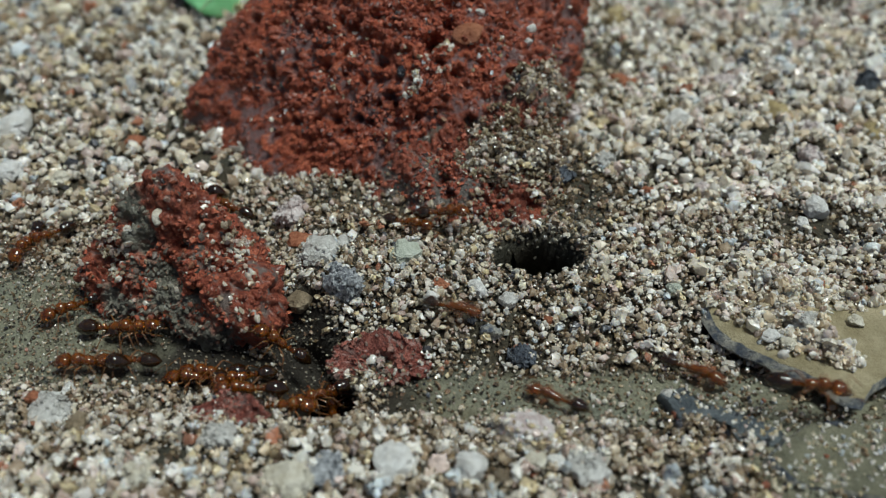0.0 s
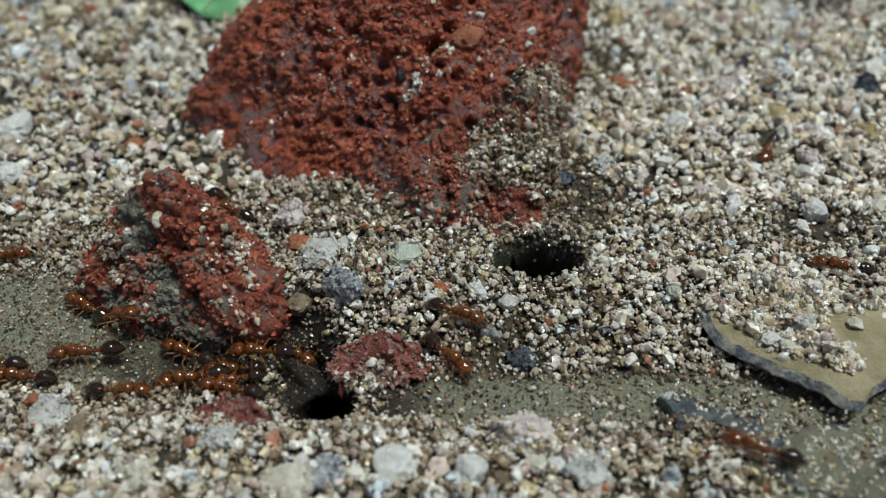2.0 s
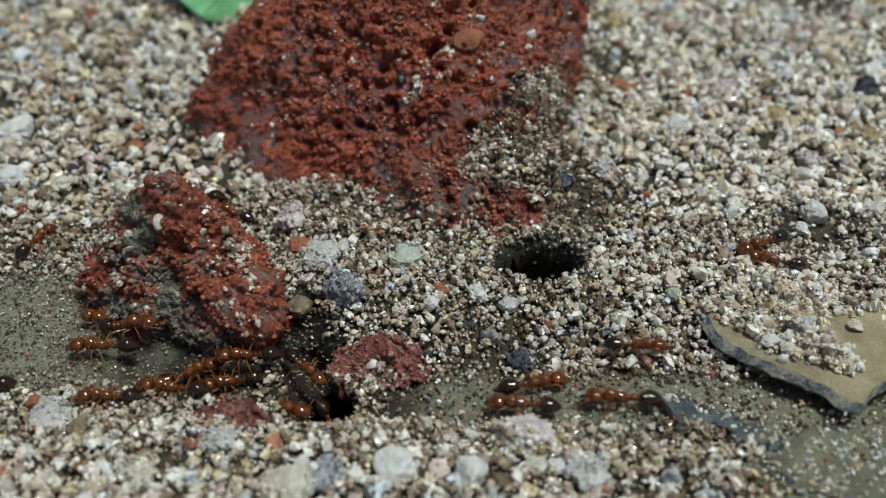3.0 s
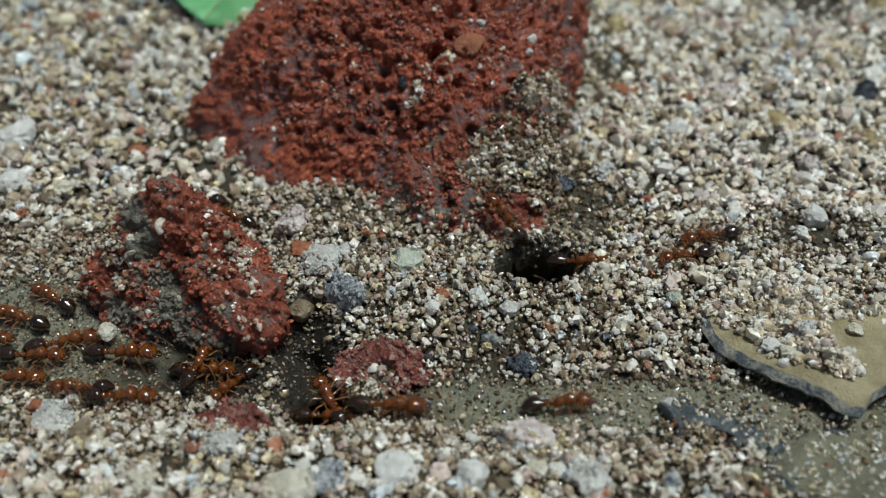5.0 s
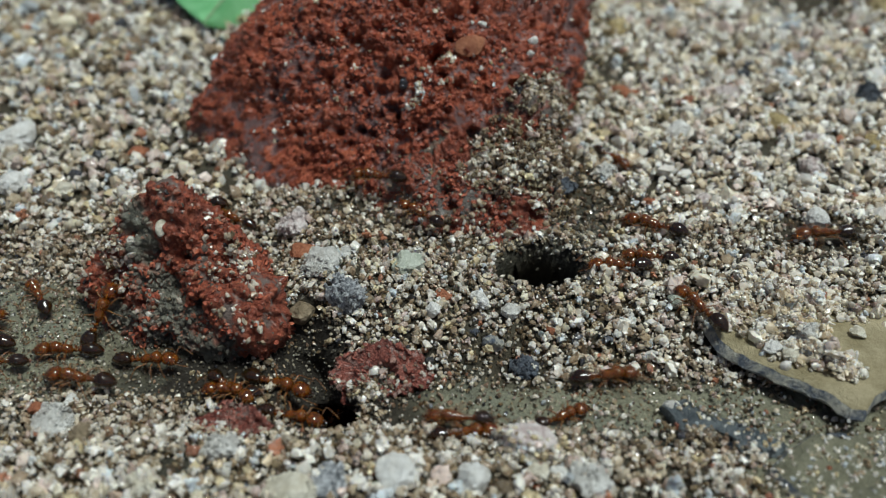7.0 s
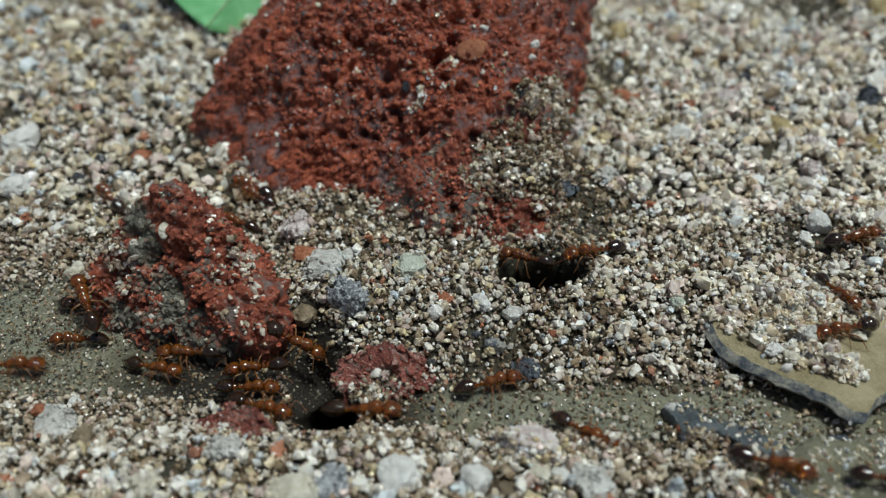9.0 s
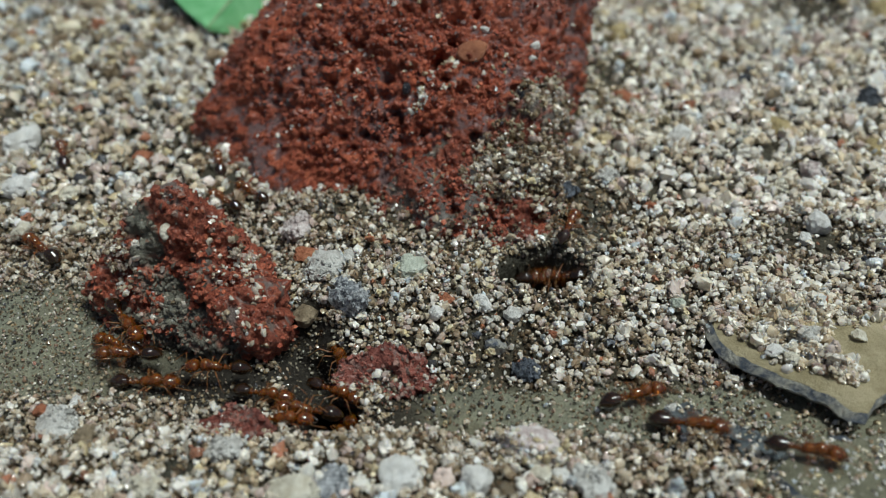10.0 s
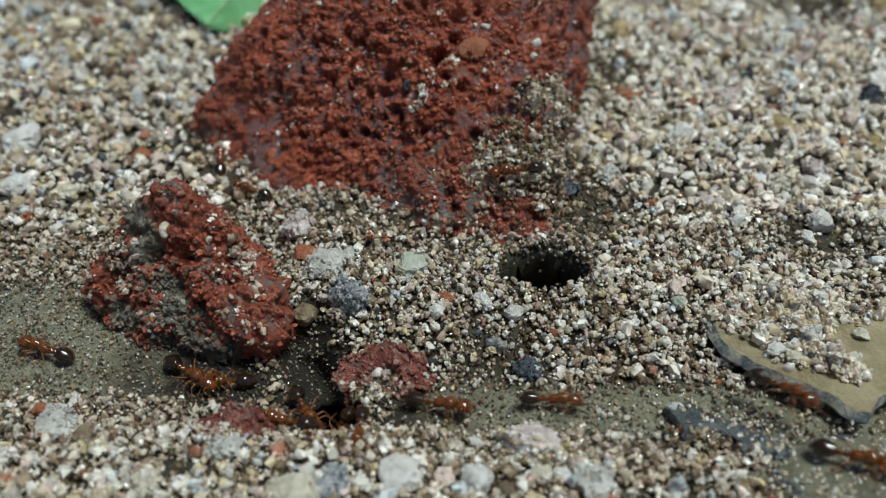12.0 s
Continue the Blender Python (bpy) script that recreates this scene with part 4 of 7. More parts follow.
pebble(-6.3, -6.9, (1.2, 1.1), GREY, 100, "speckled grey stone pebble standing on the bank", 1.3, 0.3, rough=True)
pebble(-8.1, -3.2, (1.35, 1.14), CLEAR, 101, "pale translucent quartz pebble in sand", 0.68, rough=True)
pebble(-2.4, -3.6, (1.15, 0.98), GLASSY, 102, "pale green quartz pebble in sand", 0.63)
pebble(-9.8, -1.4, (0.89, 0.75), ORANGE, 103, "small orange brick crumb in sand", 0.63)
pebble(-9.1, -7.0, (0.93, 0.79), SANDSTONE, 104, "brown sandstone pebble on the bank", 0.85)
pebble(-10.6, 1.6, (1.24, 1.05), PINK, 105, "pale speckled pebble in fine sand", 0.60, rough=True)
rough_pebble = pebble(4.4, -17.8, (1.56, 1.32), PINK, 106, "pinkish white rough pebble on silt", 0.51)
pebble(-2.5, -19.6, (1.22, 1.04), WHITE, 107, "milky white quartz pebble in gravel", 0.67)
pebble(1.4, -20.2, (1.03, 0.88), WHITE, 108, "milky white quartz pebble in gravel", 0.71)
pebble(7.3, -20.2, (1.09, 0.93), CLEAR, 109, "flat pale grey quartz pebble in gravel", 0.56, rough=True)
pebble(5.9, -19.6, (0.53, 0.45), WHITE, 110, "bright white quartz chip in gravel", 0.61)
pebble(4.8, -19.5, (0.61, 0.52), CREAM, 111, "cream quartz grain in gravel", 0.65)
pebble(-5.9, -20.2, (1.12, 0.95), GREY, 112, "blue-grey stone pebble in gravel", 0.48, rough=True)
pebble(-11.9, -17.9, (0.93, 0.79), CLEAR, 113, "pale bluish quartz pebble in gravel", 0.77, rough=True)
pebble(-22.0, -15.4, (1.24, 1.05), CLEAR, 114, "flat pale grey pebble in gravel", 0.46, rough=True)
pebble(-21.6, -13.7, (0.42, 0.36), WHITE, 115, "bright white quartz chip on silt", 0.59)
pebble(-23.2, -14.6, (0.45, 0.38), ORANGE, 116, "small orange brick crumb in sand", 0.79)
pebble(-7.9, -20.8, (1.36, 1.16), CREAM, 117, "large cream quartz pebble in gravel", 0.58, rough=True)
pebble(-19.7, -16.9, (0.70, 0.60), SANDSTONE, 118, "brown sandstone pebble on the bank", 0.74)
pebble(-15.3, -20.5, (0.86, 0.73), CREAM, 119, "cream quartz grain in gravel", 0.71, rough=True)
pebble(8.2, 4.1, (1.06, 0.90), DARK, 120, "dark blue-grey slate pebble by brick", 0.49, rough=True)
pebble(11.9, 6.0, (0.92, 0.78), CLEAR, 121, "pale grey quartz pebble in sand", 0.89, rough=True)
pebble(19.0, 13.6, (1.25, 1.05), WHITE, 122, "bluish white quartz pebble in sand", 0.69)
pebble(36.9, 19.6, (1.13, 0.96), DARK, 123, "dark slate pebble standing in sand", 1.00, rough=True)
pebble(26.1, 1.2, (0.99, 0.84), WHITE, 124, "smooth white quartz pebble in sand", 0.85)
pebble(24.6, 20.2, (1.09, 0.93), PINK, 125, "pinkish white pebble in coarse sand", 0.81, rough=True)
pebble(27.6, 15.4, (1.22, 1.04), YELLOW, 126, "yellowish flint pebble in coarse sand", 0.59)
pebble(18.0, 34.7, (2.00, 1.70), YELLOW, 127, "yellowish flint pebble in coarse sand", 0.45)
pebble(15.9, 21.4, (1.31, 1.11), ORANGE, 128, "red brick crumb in coarse sand", 0.45)
pebble(29.6, 12.3, (0.91, 0.77), PINK, 129, "pink feldspar pebble in coarse sand", 0.77, rough=True)
pebble(28.1, 8.3, (1.00, 0.85), PINK, 130, "pink feldspar pebble in coarse sand", 0.67, rough=True)
pebble(24.7, 6.2, (0.80, 0.68), CREAM, 131, "cream quartz pebble in coarse sand", 0.89, rough=True)
pebble(24.6, -0.3, (0.51, 0.43), WHITE, 132, "bright white quartz chip in sand", 0.98)
pebble(14.4, -7.1, (0.53, 0.45), GLASSY, 133, "pale green quartz pebble in sand", 1.00)
pebble(34.7, 12.5, (1.19, 1.01), YELLOW, 134, "yellowish flint pebble in coarse sand", 0.46)
pebble(-35.0, 13.9, (1.77, 1.50), WHITE, 135, "milky white quartz pebble in sand", 0.60)
pebble(-33.2, 7.2, (1.12, 0.95), WHITE, 136, "milky white quartz pebble in sand", 0.78)
pebble(-32.7, 38.5, (1.31, 1.11), WHITE, 137, "milky white quartz pebble in sand", 0.81)
pebble(-28.7, 6.1, (0.77, 0.65), CREAM, 138, "cream quartz pebble in coarse sand", 0.80)
pebble(12.8, -14.3, (0.42, 0.36), CLEAR, 139, "clear quartz grain lying on silt", 0.98)
pebble(4.8, -11.3, (0.88, 0.75), DARK, 140, "dark wet slate chip in sand", 0.45, rough=True)
pebble(2.9, -9.9, (0.62, 0.53), SLATE, 141, "blue-grey wet slate chip in sand", 1.00)
pebble(21.6, -17.2, (0.95, 0.7), DARK, 142, "dark blue-grey slate chip on clay", 0.53)
pebble(10.5, 14.4, (0.98, 0.83), PINK, 143, "purplish pebble beside the brick", 0.73, rough=True)
pebble(-24.7, 11.7, (0.95, 0.81), ORANGE, 144, "orange brick crumb in coarse sand", 0.57)
pebble(18.9, 4.4, (0.62, 0.53), PINK, 145, "purplish feldspar pebble in sand", 0.85)
pebble(6.6, -8.8, (0.42, 0.36), ORANGE, 146, "small orange brick crumb in sand", 0.78)
pebble(14.7, 3.2, (0.53, 0.45), ORANGE, 147, "red brick crumb in sand", 0.92)
pebble(22.3, -18.8, (0.30, 0.25), ORANGE, 148, "tiny red brick crumb on clay", 0.68)
pebble(-0.7, -7.6, (0.53, 0.45), WHITE, 149, "bright white quartz chip in sand", 1.00)
pebble(-0.1, -6.3, (0.54, 0.46), ORANGE, 150, "small orange brick crumb in sand", 0.62)
pebble(2.2, -6.9, (0.71, 0.60), WHITE, 151, "rough white quartz pebble in sand", 0.77)
pebble(4.1, -7.8, (0.63, 0.54), CLEAR, 152, "pale grey quartz pebble in sand", 0.94)
pebble(-5.1, -6.6, (0.43, 0.36), SANDSTONE, 153, "brown sandstone grain on the bank", 0.85)
pebble(-6.6, -2.4, (0.57, 0.48), CLEAR, 154, "pale grey quartz pebble in sand", 0.85)
pebble(21.4, -10.1, (0.84, 0.72), CLEAR, 155, "clear quartz pebble on the clay flake", 0.75, z=1.75, sink=0.15, rough=True)
pebble(19.2, -11.3, (0.56, 0.48), WHITE, 156, "bright white quartz chip on the clay flake", 0.70, z=1.75, sink=0.15)
pebble(24.8, -9.9, (0.5, 0.46), CREAM, 157, "yellowish grain on the clay flake", 0.66, z=1.75, sink=0.15)
pebble(23.0, -12.3, (0.62, 0.53), WHITE, 158, "bright white quartz chip on the clay flake", 0.58, z=1.75, sink=0.15)
pebble(20.0, -11.9, (0.49, 0.42), CREAM, 159, "cream quartz grain on the clay flake", 0.85, z=1.75, sink=0.15)
for k, (x, y, r) in enumerate([(12.2, -17.2, 0.26), (13.2, -16.9, 0.3), (14.2, -16.7, 0.34), (14.9, -16.9, 0.3), (15.3, -17.4, 0.26), (13.0, -17.5, 0.24)]):
    pebble(x, y, (r, 0.8 * r), COAL, 170 + k, "black damp crumb beside the slate flake", 0.9, rough=True)
pebble(42.5, 46.2, (2.6, 1.0), DARK, 180, "long dark blue-grey stone lying in coarse sand", 0.5)
pebble(46.1, 40.1, (1.6, 1.3), YELLOW, 181, "yellowish brown flint pebble in coarse sand", 0.7)
crust("stuck_sand", rough_pebble, 90, lambda v: v[:, 2] > -0.4, (0.12, 0.3), 78, "white sand grains caked on the pebble")


stuck("orange_chip", main_rock, (2.0, 10.6, 11.0), (-0.1, -0.7, 0.7), (1.3, 0.9, 0.22), CHIP, 401, "smooth orange-brown chip on the brick")
stuck("quartz_grain", main_rock, (2.7, 12.5, 12.0), (0.0, -0.8, 0.5), (0.36, 0.34, 0.3), WHITE, 402, "bright white quartz grain")
stuck("quartz_grain", main_rock, (6.6, 13.0, 10.5), (0.3, -0.8, 0.4), (0.42, 0.36, 0.32), WHITE, 403, "bright white quartz grain")
stuck("quartz_grain", main_rock, (6.4, 12.2, 9.8), (0.3, -0.8, 0.4), (0.38, 0.34, 0.3), CLEAR, 404, "pale quartz grain")
stuck("quartz_grain", main_rock, (8.6, 12.4, 6.9), (0.3, -0.8, 0.4), (0.42, 0.55, 0.4), CLEAR, 405, "clear quartz grain")
stuck("coal_speck", main_rock, (-3.0, 9.2, 8.9), (-0.3, -0.7, 0.6), (0.35, 0.55, 0.3), COAL, 406, "shiny black speck in the brick")
stuck("coal_speck", main_rock, (5.4, 9.3, 8.2), (0.3, -0.8, 0.4), (0.3, 0.55, 0.3), COAL, 407, "shiny black speck in the brick")
stuck("quartz_grain", left_rock, (-17.0, -6.1, 6.9), (0.2, -0.7, 0.6), (0.42, 0.55, 0.4), CREAM, 408, "cream quartz grain on the fragment")
stuck("quartz_grain", left_rock, (-12.2, -8.0, 3.5), (0.6, -0.6, 0.4), (0.34, 0.4, 0.4), CREAM, 410, "cream quartz grain")


# ---- leaf ----
def build_leaf():
    m, nodes, links, bsdf = material("green leaf")
    vec = coords(nodes, links, 1000)
    n = fractal(nodes, links, vec, 0.25, 4)
    links.new(ramp(nodes, links, n, [(0.35, (0.10, 0.36, 0.13)), (0.65, (0.22, 0.52, 0.25))]), bsdf.inputs["Base Color"])
    bsdf.inputs["Roughness"].default_value = 0.4
    rib_mat = stone_material("pale leaf rib", (0.25, 0.42, 0.20), (0.36, 0.52, 0.30), 0.5, 0.8)
    blade, rib = bmesh.new(), bmesh.new()
    def keel(t):
        return Vector((-24.3 + 10.0 * t, 34.3 + 30.0 * t, 2.9 + 8.0 * t - 2.5 * t * t))
    rows = []
    for i in range(41):
        t = i / 40
        k = keel(t)
        wide = 15.0 * math.tanh(t * 5.5) * (1 - 0.5 * t * t) + 0.05
        row = []
        for j in range(-8, 9):
            u = j / 8
            saw = 1.0 + 0.05 * (1 - (t * 9 % 1)) * (abs(u) > 0.9)
            side = wide * abs(u) * saw
            ripple = 0.3 * math.sin(t * 30 + abs(u) * 3) * abs(u)
            if u < 0:
                row.append(k + Vector((-0.9 * side, 0.62 * side, 0.04 * side + 0.05 * side * abs(u) + ripple)))
            else:
                row.append(k + Vector((0.30 * side, 0.28 * side, -0.30 * side - 0.1 * side * abs(u) + ripple)))
        rows.append(row)
    for shift in (0.0, -0.18):
        vs = [[blade.verts.new((p + Vector((0, 0, shift))) * MM) for p in r] for r in rows]
        for a, b in zip(vs, vs[1:]):
            for k in range(16):
                blade.faces.new((a[k], b[k], b[k + 1], a[k + 1]) if shift == 0.0 else (a[k], a[k + 1], b[k + 1], b[k]))
    ring = None
    for i in range(15):
        k = keel(i / 14)
        w = 0.1 + 0.3 * i / 14
        new_ring = [rib.verts.new((k + Vector((w * math.cos(a), 0, 0.06 + w * math.sin(a)))) * MM) for a in (0, 1.05, 2.1, 3.14, 4.2, 5.2)]
        if ring:
            for n in range(6):
                rib.faces.new((ring[n], ring[(n + 1) % 6], new_ring[(n + 1) % 6], new_ring[n]))
        ring = new_ring
    ob = part("leaf", blade, m)
    part("midrib", rib, rib_mat, ob, "pale midrib")
    return tagged(ob, "fresh green leaf lying on the sand", "leaf")


build_leaf()


# ---- ants ----
def lathe(profile, sides=14, wide=1.0, tall=1.0):
    """A body segment turned about x: (x, radius, height of its axis) in mm."""
    bm = bmesh.new()
    rings = []
    for x, r, z in profile:
        rings.append([bm.verts.new((x * MM, wide * r * math.cos(2 * math.pi * k / sides) * MM, (z + tall * r * math.sin(2 * math.pi * k / sides)) * MM)) for k in range(sides)])
    for a, b in zip(rings, rings[1:]):
        for k in range(sides):
            bm.faces.new((a[k], a[(k + 1) % sides], b[(k + 1) % sides], b[k]))
    bm.faces.new(rings[0][::-1])
    bm.faces.new(rings[-1])
    bmesh.ops.recalc_face_normals(bm, faces=bm.faces)
    return bm


def oval(x0, x1, r, z, steps=10, lean=0.0):
    out = []
    for i in range(steps + 1):
        a = math.pi * i / steps
        out.append((x0 + (x1 - x0) * (1 - math.cos(a)) / 2, max(0.01, r * math.sin(a) ** 0.85), z + lean * i / steps))
    return out


def tube(points, sides=6):
    """A thin jointed limb: (x, y, z, radius) in mm."""
    bm = bmesh.new()
    rings = []
    for i, (x, y, z, r) in enumerate(points):
        a = Vector(points[max(0, i - 1)][:3])
        b = Vector(points[min(len(points) - 1, i + 1)][:3])
        d = (b - a).normalized()
        u = d.orthogonal().normalized()
        w = d.cross(u)
        rings.append([bm.verts.new((Vector((x, y, z)) + (u * math.cos(6.2832 * k / sides) + w * math.sin(6.2832 * k / sides)) * r) * MM) for k in range(sides)])
    for p, q in zip(rings, rings[1:]):
        best = min(range(sides), key=lambda s: sum((p[k].co - q[(k + s) % sides].co).length for k in range(sides)))
        for k in range(sides):
            bm.faces.new((p[k], p[(k + 1) % sides], q[(k + 1 + best) % sides], q[(k + best) % sides]))
    bm.faces.new(rings[0][::-1])
    bm.faces.new(rings[-1])
    bmesh.ops.recalc_face_normals(bm, faces=bm.faces)
    return bm


def build_ant():
    """Facing +x, the soil at z = 0, 4.3 mm long."""
    ant = part("ant", lathe([(-0.75, 0.06, 0.58), (-0.68, 0.24, 0.62), (-0.50, 0.32, 0.67), (-0.26, 0.33, 0.74), (-0.08, 0.29, 0.75), (0.02, 0.33, 0.79), (0.18, 0.41, 0.82), (0.38, 0.44, 0.82),
                             (0.56, 0.39, 0.79), (0.68, 0.22, 0.74), (0.78, 0.12, 0.72)], wide=0.95), AMBER)
    head = part("head", lathe([(0.72, 0.10, 0.72), (0.78, 0.34, 0.73), (0.92, 0.46, 0.74), (1.12, 0.51, 0.72), (1.34, 0.49, 0.68), (1.54, 0.41, 0.63), (1.64, 0.33, 0.59), (1.72, 0.14, 0.57)],
                               16, wide=1.0, tall=0.8), AMBER, ant)
    for s in (1, -1):
        eye = part("eye", lathe(oval(1.17, 1.33, 0.08, 0.84, 6)), BLACK, head, "small black eye")
        eye.location = (0, 0.50 * s * MM, 0)
        part("mandible", tube([(1.58, 0.22 * s, 0.54, 0.09), (1.76, 0.20 * s, 0.50, 0.08), (1.90, 0.10 * s, 0.46, 0.06), (1.97, 0.0, 0.44, 0.02)]), BROWN, head, "dark brown mandible")
        part("antenna", tube([(1.55, 0.14 * s, 0.74, 0.024), (1.62, 0.42 * s, 1.0, 0.022), (1.70, 0.78 * s, 1.06, 0.022), (1.80, 0.82 * s, 1.0, 0.02), (2.10, 0.74 * s, 0.80, 0.022),
                              (2.42, 0.62 * s, 0.58, 0.034), (2.55, 0.56 * s, 0.48, 0.02)]), HONEY, head, "bent honey-coloured antenna")
    part("petiole", lathe([(-1.42, 0.10, 0.60), (-1.32, 0.20, 0.68), (-1.22, 0.23, 0.72), (-1.12, 0.12, 0.63), (-1.05, 0.10, 0.61), (-0.97, 0.20, 0.71), (-0.90, 0.22, 0.74), (-0.82, 0.10, 0.62),
                           (-0.70, 0.09, 0.59)], 10), AMBER, ant, "two-knobbed amber waist")
    part("gaster", lathe([(-1.30, 0.08, 0.62), (-1.38, 0.33, 0.66), (-1.55, 0.44, 0.70), (-1.57, 0.43, 0.70), (-1.78, 0.51, 0.71), (-2.04, 0.51, 0.69), (-2.06, 0.495, 0.69), (-2.30, 0.41, 0.66),
                          (-2.50, 0.26, 0.62), (-2.64, 0.12, 0.58), (-2.70, 0.02, 0.56)], 16, tall=0.92), BROWN, ant, "glossy dark brown gaster")
    for s in (1, -1):
        for hip, reach, fore in ((0.42, 1.0, 0.85), (0.08, 1.15, 0.05), (-0.28, 1.25, -0.95)):
            leg = part("leg", tube([(0, 0, 0, 0.07), (0.08 * fore, 0.16 * s, -0.06, 0.06), (0.42 * fore, 0.58 * reach * s, 0.20, 0.045), (0.5 * fore, 0.66 * reach * s, 0.18, 0.03),
                                    (0.82 * fore, 0.98 * reach * s, -0.34, 0.026), (0.9 * fore, 1.0 * reach * s, -0.48, 0.018), (1.1 * fore, 1.1 * reach * s, -0.54, 0.014)]), HONEY, ant, "thin honey-coloured leg")
            leg.location = (hip * MM, 0.16 * s * MM, 0.58 * MM)
    return tagged(ant, "amber ant with dark glossy gaster crawling over sand", "ant", "ants on the trail")


ANT_COUNT = 63
ants = [build_ant()]
ants[0].location = (40 * MM, -40 * MM, 1 * MM)
for i in range(ANT_COUNT - 1):
    ants.append(copy_thing(ants[0], pose((40 + 4 * (i % 6)) * MM, (-40 - 5 * (i // 6)) * MM, 1 * MM)))
for i, a in enumerate(ants):
    s = 0.84 + 0.2 * ((i * 37) % 11) / 10
    a.scale = (s, s, s)
crumb = pebble(-18, -6, (0.75, 0.55), CREAM, 303, "cream food crumb carried by an ant", 0.7, 0.3, "crumbs", "food_crumb")


# ---- coarse grains of the near edge ----
def near_grains():
    meshes = []
    for v in CLUSTERS[:14]:
        me = bpy.data.meshes.new("sand_grain")
        me.from_pydata((v * MM).tolist(), [], CLUSTER_FACES.tolist())
        me.materials.append(SAND_SINGLE)
        me.set_sharp_from_angle(angle=radians(46))
        meshes.append(me)
    rng = random.Random(77)
    for i in range(290):
        x = rng.uniform(-25, 24)
        y = rng.uniform(-22.5, -17.0)
        if float(silt(np.array(x), np.array(y))) > 0.4 or (x > 16 and y > -20.5):
            continue
        big = 0.3 + 0.42 * rng.random() ** 2
        big *= 0.75 + 0.25 * min(1, (-17.0 - y) / 2)
        ob = new("sand_grain", rng.choice(meshes))
        ob.parent = ground
        ob.location = (x * MM, y * MM, (float(ground_height(x, y)) + 0.55 * big) * MM)
        ob.rotation_euler = (rng.uniform(0, 6), rng.uniform(0, 6), rng.uniform(0, 6))
        ob.scale = (big, big, big)


near_grains()


# ---- what moves ----
ROUTES = {}


def route(ant, rows):
    """rows: seconds, x, y, z in mm, heading and pitch in degrees."""
    ROUTES[ant] = rows
    return [(t, pose(x * MM, y * MM, z * MM, 0, -pitch, heading)) for t, x, y, z, heading, pitch in rows]


def stride(ant, pace=0.13):
    """The legs swing in two threes while the ant goes."""
    rows = ROUTES[ant]
    legs = [o for o in ant.children if o.name.startswith("leg")]
    rests = [o.location.copy() for o in legs]
    ts = np.array([r[0] for r in rows])
    xs, ys = np.array([r[1] for r in rows]), np.array([r[2] for r in rows])
    seen = [0.0]
    for a in [k * pace for k in range(1, int(12 / pace))]:
        if abs(np.interp(a, ts, xs)) < 40 and np.interp(a, ts, ys) > -26:
            seen.append(a)
    seen.append(12.0)
    for k, leg in enumerate(legs):
        out = []
        for n, a in enumerate(seen):
            speed = math.hypot(np.interp(a + 0.1, ts, xs) - np.interp(a - 0.1, ts, xs), np.interp(a + 0.1, ts, ys) - np.interp(a - 0.1, ts, ys)) / 0.2
            swing = 20 * min(1.0, 0.25 + speed / 8)
            side = 1 if (k + n) % 2 == 0 else -1
            out.append((a, Matrix.Translation(rests[k]) @ pose(0, 0, 0, 5 * side * (1 if k < 3 else -1), 0, swing * side)))
        walk(leg, out)


